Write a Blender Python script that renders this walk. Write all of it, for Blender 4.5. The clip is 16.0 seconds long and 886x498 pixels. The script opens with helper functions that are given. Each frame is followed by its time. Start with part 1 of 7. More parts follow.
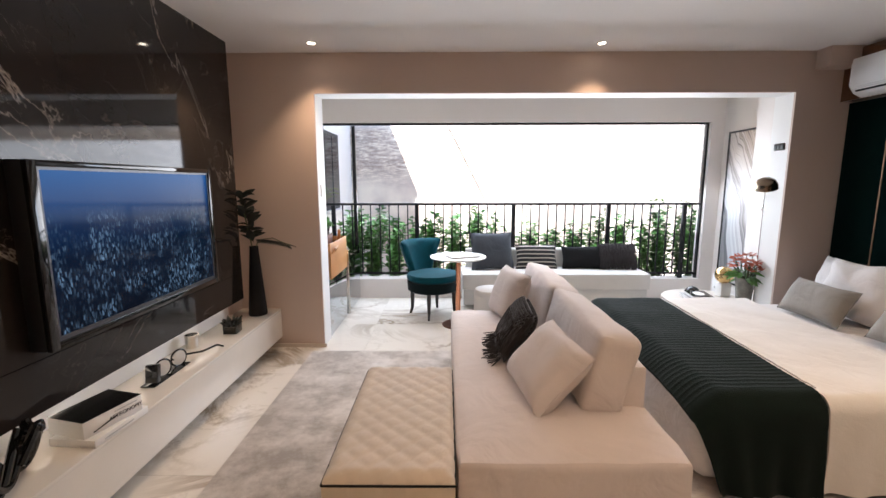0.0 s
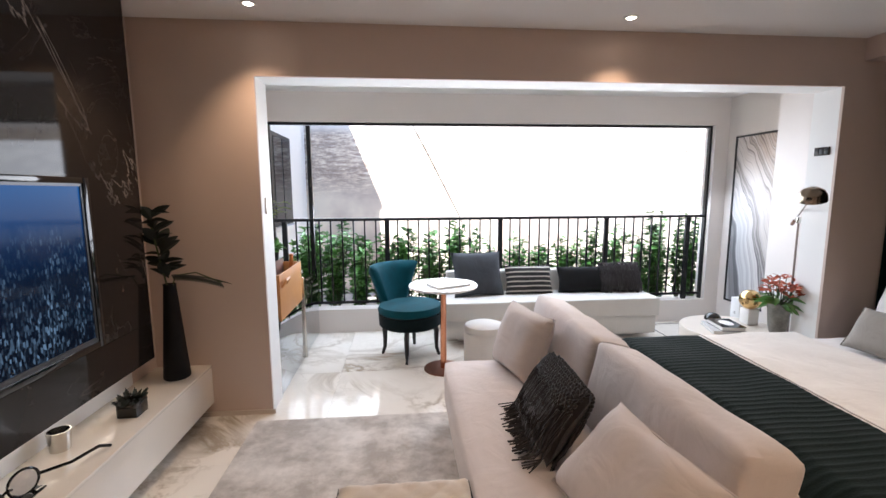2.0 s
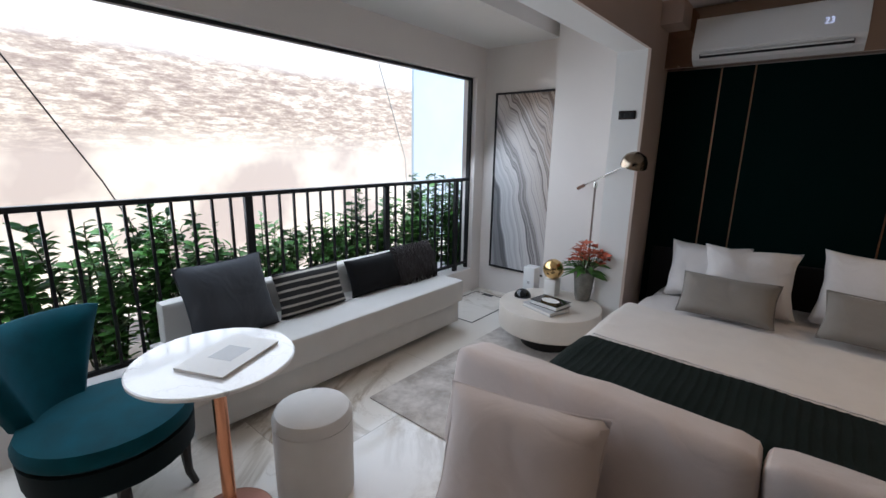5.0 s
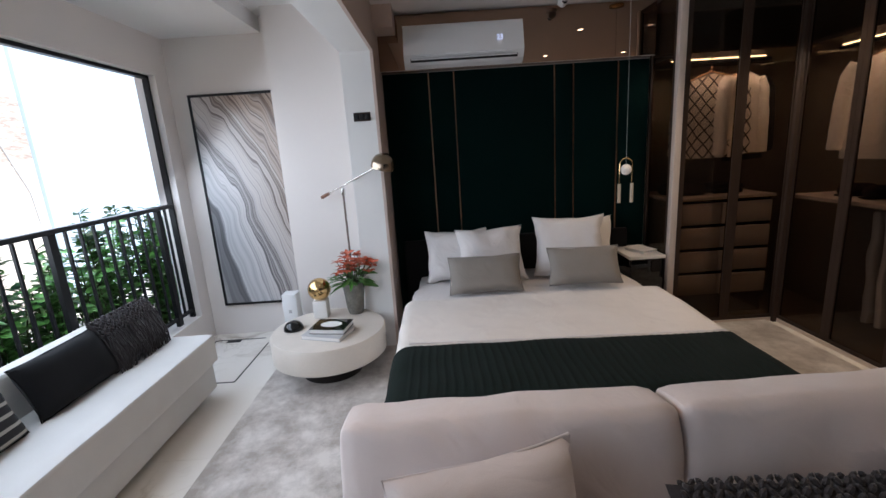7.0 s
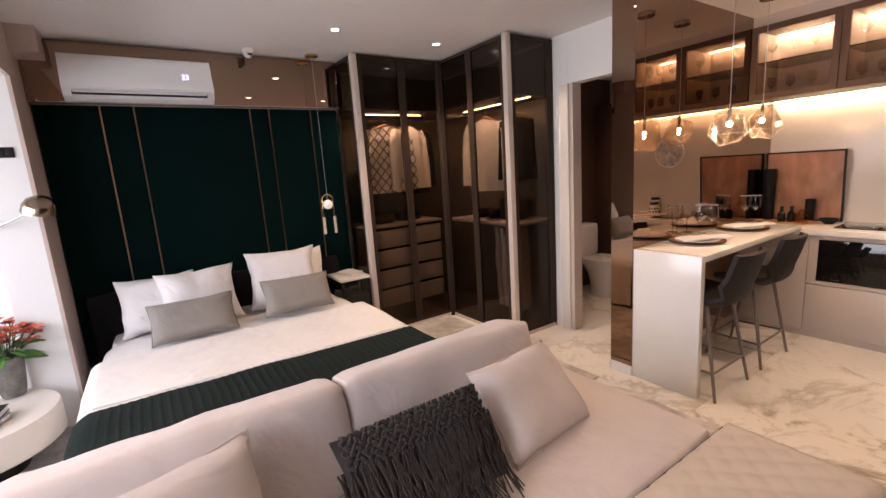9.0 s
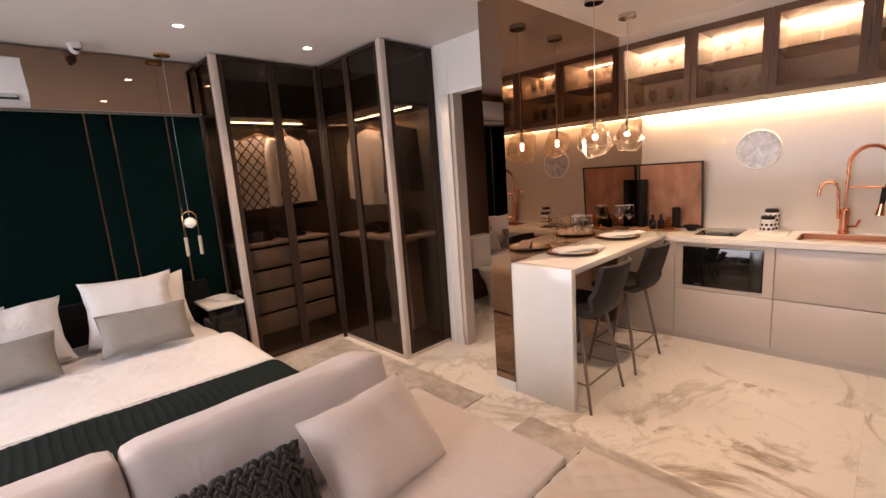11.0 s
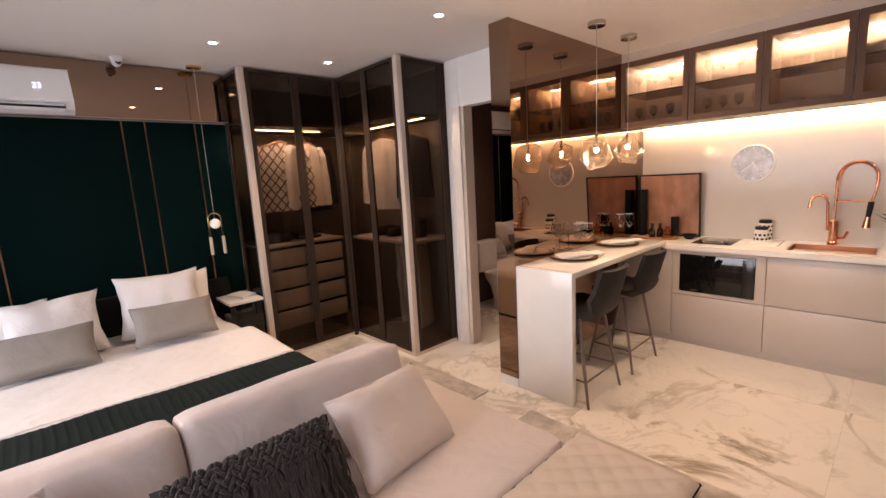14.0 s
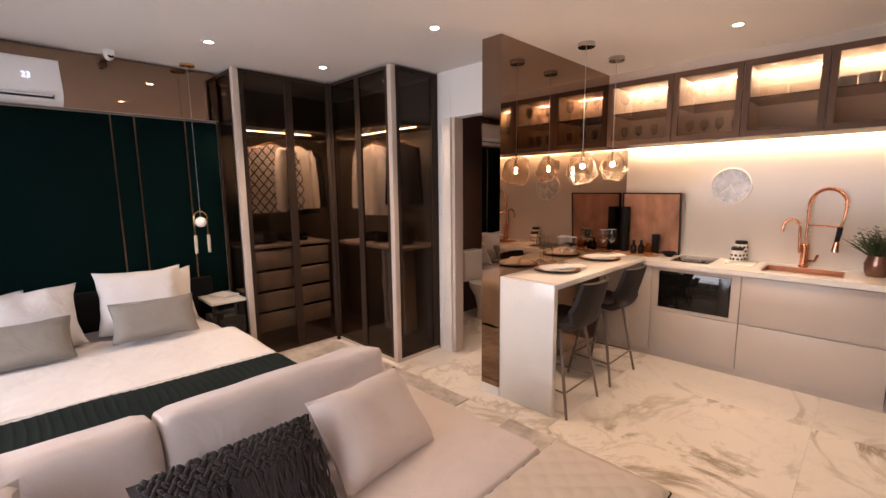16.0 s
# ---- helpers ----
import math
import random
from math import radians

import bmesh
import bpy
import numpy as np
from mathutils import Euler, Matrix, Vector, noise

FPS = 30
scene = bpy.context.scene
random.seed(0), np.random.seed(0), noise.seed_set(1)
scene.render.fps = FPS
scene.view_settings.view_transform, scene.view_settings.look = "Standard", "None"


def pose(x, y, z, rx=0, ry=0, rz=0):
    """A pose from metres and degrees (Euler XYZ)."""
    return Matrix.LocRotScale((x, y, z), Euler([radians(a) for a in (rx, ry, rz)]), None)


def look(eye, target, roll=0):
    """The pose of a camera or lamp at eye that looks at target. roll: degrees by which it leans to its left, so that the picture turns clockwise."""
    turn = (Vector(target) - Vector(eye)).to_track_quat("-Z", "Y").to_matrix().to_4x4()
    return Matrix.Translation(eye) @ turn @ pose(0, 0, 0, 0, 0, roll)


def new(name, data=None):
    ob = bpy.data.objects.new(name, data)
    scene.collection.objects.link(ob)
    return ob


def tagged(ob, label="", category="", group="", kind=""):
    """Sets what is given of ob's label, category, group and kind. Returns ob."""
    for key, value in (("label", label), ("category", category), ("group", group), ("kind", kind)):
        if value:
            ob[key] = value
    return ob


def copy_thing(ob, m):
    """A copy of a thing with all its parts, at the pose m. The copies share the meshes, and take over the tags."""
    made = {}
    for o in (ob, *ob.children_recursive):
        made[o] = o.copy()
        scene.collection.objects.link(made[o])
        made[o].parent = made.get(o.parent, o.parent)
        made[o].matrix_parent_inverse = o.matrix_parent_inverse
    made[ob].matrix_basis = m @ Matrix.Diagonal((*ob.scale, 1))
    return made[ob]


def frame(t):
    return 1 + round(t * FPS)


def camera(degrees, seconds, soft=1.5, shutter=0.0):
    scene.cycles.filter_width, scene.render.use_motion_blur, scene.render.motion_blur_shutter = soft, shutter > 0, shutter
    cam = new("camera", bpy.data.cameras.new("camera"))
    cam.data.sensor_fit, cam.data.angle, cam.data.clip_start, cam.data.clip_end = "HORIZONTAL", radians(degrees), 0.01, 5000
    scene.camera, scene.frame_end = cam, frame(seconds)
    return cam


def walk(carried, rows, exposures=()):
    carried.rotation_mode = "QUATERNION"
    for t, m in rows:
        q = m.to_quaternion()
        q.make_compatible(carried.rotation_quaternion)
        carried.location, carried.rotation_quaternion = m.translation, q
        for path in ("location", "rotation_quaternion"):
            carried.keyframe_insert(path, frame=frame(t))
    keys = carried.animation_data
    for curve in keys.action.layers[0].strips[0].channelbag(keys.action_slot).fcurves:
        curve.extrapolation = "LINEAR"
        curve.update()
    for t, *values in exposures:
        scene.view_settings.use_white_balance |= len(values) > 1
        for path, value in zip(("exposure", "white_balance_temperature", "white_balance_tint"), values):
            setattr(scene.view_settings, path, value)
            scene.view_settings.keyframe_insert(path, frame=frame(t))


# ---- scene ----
cam = camera(90.9, 16.0)
PATH = [
    (0, (0.128, 0.437, 1.462), (0.113, 2.415, 1.163), -0.1),
    (0.5, (0.104, 0.507, 1.472), (0.103, 2.485, 1.173), -0.2),
    (1, (0.081, 0.779, 1.488), (0.089, 2.761, 1.218), -0.4),
    (1.5, (0.043, 1.052, 1.49), (0.079, 3.035, 1.238), -0.6),
    (2, (-0.067, 1.309, 1.485), (0.111, 3.284, 1.225), -0.3),
    (2.5, (-0.141, 1.596, 1.47), (0.161, 3.553, 1.192), -0.3),
    (3, (-0.232, 2.014, 1.496), (0.163, 3.952, 1.204), -0.7),
    (3.5, (-0.328, 2.299, 1.473), (0.325, 4.166, 1.177), 0.2),
    (3.7, (-0.371, 2.407, 1.482), (0.446, 4.204, 1.162), -1.2),
    (5.8, (-0.325, 3.613, 1.507), (1.416, 4.509, 1.101), -1.0),
    (6, (-0.26, 3.673, 1.502), (1.533, 4.466, 1.103), -3.2),
    (6.5, (-0.194, 3.73, 1.543), (1.703, 4.183, 1.1), -3.1),
    (7, (-0.214, 3.817, 1.508), (1.736, 3.81, 1.062), -3.7),
    (7.5, (-0.265, 3.832, 1.539), (1.632, 3.396, 1.081), -3.4),
    (8, (-0.301, 3.806, 1.506), (1.498, 3.04, 1.085), -2.3),
    (8.5, (-0.451, 3.636, 1.521), (1.255, 2.67, 1.128), -2.8),
    (8.7, (-0.523, 3.682, 1.509), (1.151, 2.656, 1.13), -3.2),
    (10.8, (-0.642, 3.345, 1.502), (0.825, 2.03, 1.158), -4.6),
    (11, (-0.62, 3.285, 1.51), (0.804, 1.923, 1.165), -4.1),
    (11.5, (-0.626, 3.176, 1.511), (0.678, 1.698, 1.174), -3.0),
    (12, (-0.659, 3.172, 1.504), (0.63, 1.682, 1.164), -2.7),
    (12.5, (-0.747, 3.19, 1.505), (0.576, 1.73, 1.159), -3.0),
    (13, (-0.794, 3.252, 1.516), (0.633, 1.893, 1.174), -3.7),
    (13.5, (-0.782, 3.328, 1.533), (0.66, 1.982, 1.203), -3.6),
    (14, (-0.747, 3.446, 1.538), (0.695, 2.099, 1.215), -3.2),
    (14.5, (-0.741, 3.472, 1.532), (0.699, 2.119, 1.218), -2.6),
    (15, (-0.748, 3.484, 1.53), (0.68, 2.119, 1.219), -1.5),
    (15.5, (-0.773, 3.468, 1.534), (0.641, 2.085, 1.238), -0.8),
    (16, (-0.769, 3.48, 1.532), (0.63, 2.078, 1.249), -0.6),
]
EXPOSURES = [(0, 1.85, 6150, 12), (2.5, 1.55, 6050, 12), (3.5, 1.14, 5950, 10), (6, 0.34, 5880, 10), (6.5, 0.62, 5850, 10), (7, 0.98, 5850, 11), (7.5, 1.47, 5970, 14), (8, 1.72, 6100, 15), (8.7, 1.95, 6330, 20), (11, 2.05, 6530, 21), (16, 2.05, 6530, 21)]
walk(cam, [(t, look(eye, target, roll)) for t, eye, target, roll in PATH], EXPOSURES)

# ---- daylight ----
SUN_WAY = Vector((0.30, 0.55, -0.75)).normalized()
world = bpy.data.worlds.new("sky")
scene.world = world
world.use_nodes = True
wn = world.node_tree.nodes
sky = wn.new("ShaderNodeTexSky")
sky.sky_type, sky.sun_disc = "NISHITA", False
sky.sun_elevation = math.asin(-SUN_WAY.z)
sky.sun_rotation = math.atan2(-SUN_WAY.x, -SUN_WAY.y)
wn["Background"].inputs["Strength"].default_value = 0.15
world.node_tree.links.new(sky.outputs[0], wn["Background"].inputs["Color"])


def lamp(name, kind, energy, m, color=(1, 1, 1), **more):
    data = bpy.data.lights.new(name, kind)
    data.energy, data.color = energy, color
    if "size" in more:
        data.size = more["size"]
    if "size_y" in more:
        data.shape, data.size_y = "RECTANGLE", more["size_y"]
    if "angle" in more:
        data.angle = radians(more["angle"])
    if "radius" in more:
        data.shadow_soft_size = more["radius"]
    if "cone" in more:
        data.spot_size, data.spot_blend = radians(more["cone"]), more["blend"]
    ob = new(name, data)
    ob.matrix_world = m
    return ob


WARM = (1.0, 0.70, 0.44)
lamp("sun", "SUN", 5.0, look((0, 0, 0), SUN_WAY), (1.0, 0.95, 0.88), angle=0.5)
# added area lamp in the balcony opening, boosts the daylight indoors
lamp("window_fill", "AREA", 34.0, look((1.0, 5.92, 1.45), (1.0, 4.2, 0.0)), (0.86, 0.93, 1.0), size=4.4, size_y=1.3)
# the last spot is unseen, added to brighten the sofa and ottoman
SPOTS = [(-0.90, 3.95), (1.32, 3.98), (2.55, 2.38), (1.31, 1.45), (2.60, 1.49), (-0.04, 0.11), (1.38, 2.42), (-0.75, 2.42)]
for sx, sy in SPOTS:
    lamp("spot_light", "SPOT", 27.0 if sy < 1.0 else {1.38: 4.0, 2.55: 10.0}.get(sx, 13.0), look((sx, sy, 2.495), (sx, sy, 0)), WARM, radius=0.03, cone=95, blend=0.9)
lamp("counter_strip_light", "AREA", 1.45, look((0.0, -1.005, 1.860), (0.0, -1.02, 0.9)), (1.0, 0.68, 0.40), size=2.1, size_y=0.02)
lamp("wardrobe_strip_light", "AREA", 2.2, look((3.17, 1.55, 2.04), (3.40, 1.55, 0.9)), (1.0, 0.83, 0.63), size=0.75, size_y=0.03)
lamp("wardrobe_strip_light", "AREA", 2.2, look((2.62, 1.05, 2.04), (2.62, 0.80, 0.9)), (1.0, 0.83, 0.63), size=1.0, size_y=0.03)
lamp("cove_light", "AREA", 0.22, look((-1.66, 2.2, 0.53), (-1.5, 2.2, 0.30)), (1, 0.9, 0.78), size=3.0, size_y=0.04)

lamp("bathroom_light", "SPOT", 6.0, look((2.05, -0.1, 2.38), (2.05, -0.1, 0)), WARM, radius=0.04, cone=120, blend=0.9)

# ---- materials ----


def mat(name, col, rough=0.5, metal=0.0, var=0.10, scale=6.0, bump=0.0, bscale=80.0, coat=0.0, spec=0.5, sheen=0.0, rvar=0.08, stretch=(1, 1, 1), crease=0.0, cscale=5.0):
    m = bpy.data.materials.new(name)
    m.use_nodes = True
    nt = m.node_tree
    n, l = nt.nodes, nt.links
    p = n["Principled BSDF"]
    p.inputs["Metallic"].default_value = metal
    p.inputs["Specular IOR Level"].default_value = spec
    p.inputs["Coat Weight"].default_value = coat
    p.inputs["Coat Roughness"].default_value = 0.04
    p.inputs["Sheen Weight"].default_value = sheen
    tc = n.new("ShaderNodeTexCoord")
    mp = n.new("ShaderNodeMapping")
    mp.inputs["Scale"].default_value = stretch
    l.new(tc.outputs["Object"], mp.inputs["Vector"])
    a = n.new("ShaderNodeTexNoise")
    a.inputs["Scale"].default_value, a.inputs["Detail"].default_value = scale, 6
    b = n.new("ShaderNodeTexNoise")
    b.inputs["Scale"].default_value, b.inputs["Detail"].default_value = bscale, 3
    for x in (a, b):
        l.new(mp.outputs[0], x.inputs["Vector"])
    mixn = n.new("ShaderNodeMath")
    mixn.operation = "ADD"
    half = n.new("ShaderNodeMath")
    half.operation, half.inputs[1].default_value = "MULTIPLY", 0.5
    l.new(b.outputs[0], half.inputs[0])
    l.new(a.outputs[0], mixn.inputs[0])
    l.new(half.outputs[0], mixn.inputs[1])
    r = n.new("ShaderNodeValToRGB")
    r.color_ramp.elements[0].position, r.color_ramp.elements[1].position = 0.45, 1.05
    r.color_ramp.elements[0].color = (*[c * (1 - var) for c in col], 1)
    r.color_ramp.elements[1].color = (*[min(1, c * (1 + var)) for c in col], 1)
    l.new(mixn.outputs[0], r.inputs[0])
    l.new(r.outputs[0], p.inputs["Base Color"])
    rr = n.new("ShaderNodeMapRange")
    rr.inputs["To Min"].default_value, rr.inputs["To Max"].default_value = max(0.0, rough - rvar * rough), rough + rvar * rough
    l.new(a.outputs[0], rr.inputs["Value"])
    l.new(rr.outputs[0], p.inputs["Roughness"])
    if bump:
        bn = n.new("ShaderNodeBump")
        bn.inputs["Strength"].default_value, bn.inputs["Distance"].default_value = bump, 0.004
        l.new(b.outputs[0], bn.inputs["Height"])
        l.new(bn.outputs[0], p.inputs["Normal"])
        if crease:
            c = n.new("ShaderNodeTexNoise")
            c.inputs["Scale"].default_value, c.inputs["Detail"].default_value, c.inputs["Distortion"].default_value = cscale, 3, 1.6
            l.new(mp.outputs[0], c.inputs["Vector"])
            cb = n.new("ShaderNodeBump")
            cb.inputs["Strength"].default_value, cb.inputs["Distance"].default_value = crease, 0.03
            l.new(c.outputs[0], cb.inputs["Height"])
            l.new(cb.outputs[0], bn.inputs["Normal"])
    return m


def marble(name, base, vein, rough, scale=0.9, width=0.035, second=0.5, coat=0.0, tone=0.06, spec=0.5, patchy=(0.42, 0.62)):
    """Polished stone: warped noise whose mid level gives wandering veins, at two scales."""
    m = bpy.data.materials.new(name)
    m.use_nodes = True
    nt = m.node_tree
    n, l = nt.nodes, nt.links
    p = n["Principled BSDF"]
    p.inputs["Roughness"].default_value = rough
    p.inputs["Coat Weight"].default_value = coat
    p.inputs["Specular IOR Level"].default_value = spec
    tc = n.new("ShaderNodeTexCoord")
    inf = n.new("ShaderNodeObjectInfo")
    off = n.new("ShaderNodeVectorMath")
    off.operation = "MULTIPLY_ADD"
    sc = n.new("ShaderNodeCombineXYZ")
    for i, k in enumerate((37.0, 19.0, 53.0)):
        mm = n.new("ShaderNodeMath")
        mm.operation, mm.inputs[1].default_value = "MULTIPLY", k
        l.new(inf.outputs["Random"], mm.inputs[0])
        l.new(mm.outputs[0], sc.inputs[i])
    off.inputs[1].default_value = (1, 1, 1)
    l.new(tc.outputs["Object"], off.inputs[0])
    l.new(sc.outputs[0], off.inputs[2])
    masks = []
    for s, w, k in ((scale, width, 1.0), (scale * 2.7, width * 0.6, second)):
        no = n.new("ShaderNodeTexNoise")
        no.inputs["Scale"].default_value, no.inputs["Detail"].default_value = s, 7
        no.inputs["Roughness"].default_value, no.inputs["Distortion"].default_value = 0.62, 1.3
        l.new(off.outputs[0], no.inputs["Vector"])
        d = n.new("ShaderNodeMath")
        d.operation, d.inputs[1].default_value = "SUBTRACT", 0.5
        ab = n.new("ShaderNodeMath")
        ab.operation = "ABSOLUTE"
        mr = n.new("ShaderNodeMapRange")
        mr.inputs["From Min"].default_value, mr.inputs["From Max"].default_value = 0.0, w
        mr.inputs["To Min"].default_value, mr.inputs["To Max"].default_value = k, 0.0
        l.new(no.outputs[0], d.inputs[0])
        l.new(d.outputs[0], ab.inputs[0])
        l.new(ab.outputs[0], mr.inputs["Value"])
        masks.append(mr)
    patch = n.new("ShaderNodeTexNoise")
    patch.inputs["Scale"].default_value = scale * 1.3
    l.new(off.outputs[0], patch.inputs["Vector"])
    pm = n.new("ShaderNodeMapRange")
    pm.inputs["From Min"].default_value, pm.inputs["From Max"].default_value = patchy
    l.new(patch.outputs[0], pm.inputs["Value"])
    mx = n.new("ShaderNodeMath")
    mx.operation = "MAXIMUM"
    l.new(masks[0].outputs[0], mx.inputs[0])
    l.new(masks[1].outputs[0], mx.inputs[1])
    mul = n.new("ShaderNodeMath")
    mul.operation = "MULTIPLY"
    l.new(mx.outputs[0], mul.inputs[0])
    l.new(pm.outputs[0], mul.inputs[1])
    tone_r = n.new("ShaderNodeValToRGB")
    tone_r.color_ramp.elements[0].color = (*[c * (1 - tone) for c in base], 1)
    tone_r.color_ramp.elements[1].color = (*[min(1, c * (1 + tone)) for c in base], 1)
    l.new(patch.outputs[0], tone_r.inputs[0])
    mix = n.new("ShaderNodeMix")
    mix.data_type = "RGBA"
    l.new(mul.outputs[0], mix.inputs["Factor"])
    l.new(tone_r.outputs[0], mix.inputs["A"])
    mix.inputs["B"].default_value = (*vein, 1)
    l.new(mix.outputs["Result"], p.inputs["Base Color"])
    return m


def glass(name, tint, ior=1.45, rough=0.0):
    """A pane: tinted clear view with a mirror gloss that grows at grazing angles."""
    m = bpy.data.materials.new(name)
    m.use_nodes = True
    nt = m.node_tree
    n, l = nt.nodes, nt.links
    n.remove(n["Principled BSDF"])
    t, g, f, x = n.new("ShaderNodeBsdfTransparent"), n.new("ShaderNodeBsdfGlossy"), n.new("ShaderNodeLayerWeight"), n.new("ShaderNodeMixShader")
    pw, ad = n.new("ShaderNodeMath"), n.new("ShaderNodeMath")
    t.inputs[0].default_value = (*tint, 1)
    g.inputs["Roughness"].default_value = rough
    f.inputs["Blend"].default_value = 0.5
    base = ((ior - 1) / (ior + 1)) ** 2
    pw.operation, pw.inputs[1].default_value = "POWER", 4.0
    ad.operation, ad.inputs[1].default_value, ad.inputs[2].default_value = "MULTIPLY_ADD", 0.9 - base, base
    l.new(f.outputs["Facing"], pw.inputs[0])
    l.new(pw.outputs[0], ad.inputs[0])
    l.new(ad.outputs[0], x.inputs[0])
    l.new(t.outputs[0], x.inputs[1])
    l.new(g.outputs[0], x.inputs[2])
    l.new(x.outputs[0], n["Material Output"].inputs["Surface"])
    return m


def glow(name, col, strength):
    m = bpy.data.materials.new(name)
    m.use_nodes = True
    p = m.node_tree.nodes["Principled BSDF"]
    p.inputs["Base Color"].default_value = (*col, 1)
    p.inputs["Emission Color"].default_value = (*col, 1)
    p.inputs["Emission Strength"].default_value = strength
    return m


PAINT_TAUPE = mat("taupe_paint", (0.55, 0.437, 0.378), 0.6, var=0.03, scale=2, bump=0.04, bscale=220)
PAINT_BALCONY = mat("warm_white_paint", (0.74, 0.69, 0.655), 0.6, var=0.03, scale=2, bump=0.04, bscale=220)
PAINT_WHITE = mat("white_paint", (0.78, 0.77, 0.75), 0.55, var=0.02, scale=2, bump=0.04, bscale=220)
CEILING = mat("ceiling_paint", (0.80, 0.78, 0.77), 0.7, var=0.02, scale=1.5)
FLOOR_MARBLE = marble("white_marble", (0.78, 0.735, 0.67), (0.33, 0.265, 0.19), 0.10, scale=0.85, width=0.045, second=0.32, patchy=(0.41, 0.68))
DARK_MARBLE = marble("dark_marble", (0.017, 0.0135, 0.012), (0.33, 0.28, 0.24), 0.06, scale=0.45, width=0.006, second=0.25, tone=0.3, spec=0.30)
COUNTER_WHITE = mat("white_counter", (0.78, 0.75, 0.70), 0.13, var=0.03)
CREAM_STONE = mat("cream_stone", (0.62, 0.56, 0.49), 0.35, var=0.05, bump=0.02)
LACQUER = mat("cashmere_lacquer", (0.535, 0.46, 0.395), 0.35, var=0.02)
SPLASH = mat("splashback_glass", (0.60, 0.555, 0.50), 0.12, var=0.01, spec=0.25)
WHITE_LACQUER = mat("white_lacquer", (0.68, 0.63, 0.565), 0.18, var=0.02)
SOFA = mat("sofa_linen", (0.60, 0.522, 0.49), 0.85, var=0.06, scale=5, bump=0.22, bscale=420, sheen=0.25, crease=0.35, cscale=4.5)
OTTO = mat("ottoman_fabric", (0.55, 0.46, 0.37), 0.8, var=0.05, scale=5, bump=0.2, bscale=420, sheen=0.2)
WHITE_CLOTH = mat("white_cloth", (0.71, 0.675, 0.66), 0.85, var=0.04, bump=0.15, bscale=350, sheen=0.2, crease=0.5, cscale=5.5)
CREAM_KNIT = mat("cream_blanket", (0.70, 0.655, 0.61), 0.9, var=0.03, scale=12, bump=0.3, bscale=160, sheen=0.3, crease=0.3, cscale=4.0)
GREEN_KNIT = mat("dark_green_knit", (0.0030, 0.0080, 0.0062), 0.95, var=0.25, scale=14, bump=0.5, bscale=190, sheen=0.02, spec=0.2)
BENCH_CLOTH = mat("pale_bench_cloth", (0.60, 0.58, 0.55), 0.85, var=0.05, bump=0.25, bscale=300, sheen=0.2)
GREY_CLOTH = mat("slate_grey_cloth", (0.040, 0.044, 0.052), 0.9, var=0.1, bump=0.3, bscale=320, sheen=0.1, crease=0.3)
TAUPE_CLOTH = mat("grey_taupe_cloth", (0.24, 0.215, 0.19), 0.8, var=0.08, bump=0.2, bscale=320, sheen=0.2, crease=0.4)
BLACK_CLOTH = mat("black_cloth", (0.008, 0.0075, 0.008), 0.9, var=0.2, bump=0.3, bscale=260, sheen=0.03, spec=0.2)
YARN = mat("charcoal_yarn", (0.026, 0.0205, 0.0205), 0.85, var=0.35, scale=30, bump=0.4, bscale=240, sheen=0.2, spec=0.3)
TEAL = mat("teal_velvet", (0.0012, 0.054, 0.074), 0.85, var=0.25, scale=10, bump=0.1, bscale=300, sheen=0.06, spec=0.15)
HEAD_GREEN = mat("dark_green_panel", (0.0010, 0.0088, 0.0080), 0.9, var=0.12, scale=3, bump=0.05, spec=0.06)
BLACK_WOOD = mat("black_wood", (0.012, 0.010, 0.009), 0.35, var=0.2, stretch=(1, 1, 0.1))
BLACK_METAL = mat("black_metal", (0.010, 0.010, 0.011), 0.45, var=0.2, spec=0.25)
BLACK_GLOSS = mat("black_gloss", (0.006, 0.006, 0.006), 0.05, var=0.1)
BLACK_VASE = mat("matt_black_ceramic", (0.007, 0.006, 0.006), 0.6, var=0.2, spec=0.2)
COPPER = mat("copper", (0.72, 0.33, 0.19), 0.22, metal=1.0, var=0.06)
BRASS = mat("brass", (0.70, 0.48, 0.22), 0.18, metal=1.0, var=0.08)
CHROME = mat("satin_chrome", (0.55, 0.53, 0.50), 0.14, metal=1.0, var=0.04)
ALU = mat("champagne_aluminium", (0.66, 0.57, 0.50), 0.35, metal=0.15, var=0.04)
BRONZE_FRAME = mat("bronze_frame", (0.040, 0.026, 0.019), 0.45, metal=0.0, var=0.08, spec=0.12)
CABINET_FRAME = mat("brown_cabinet_frame", (0.12, 0.073, 0.050), 0.45, var=0.08, spec=0.12)
STRIP_BRONZE = mat("bronze_strip", (0.34, 0.19, 0.12), 0.3, metal=1.0, var=0.1)
BRONZE_MIRROR = mat("bronze_mirror", (0.31, 0.215, 0.155), 0.012, metal=1.0, var=0.01)
TAN_LEATHER = mat("tan_leather", (0.48, 0.22, 0.075), 0.45, var=0.1, bump=0.15, bscale=180)
DARK_LEATHER = mat("dark_brown_leather", (0.022, 0.0165, 0.014), 0.6, var=0.12, bump=0.2, bscale=200, spec=0.25)
WOOD = mat("tray_wood", (0.36, 0.19, 0.09), 0.45, var=0.25, scale=8, stretch=(1, 6, 6))
OAK = mat("bathroom_door_wood", (0.075, 0.042, 0.028), 0.45, var=0.2, stretch=(6, 6, 0.6))
WHITE_PLASTIC = mat("white_plastic", (0.74, 0.74, 0.74), 0.3, var=0.01)
CERAMIC = mat("white_ceramic", (0.78, 0.76, 0.73), 0.12, var=0.02)
PAPER = mat("white_paper", (0.75, 0.73, 0.70), 0.7, var=0.04)
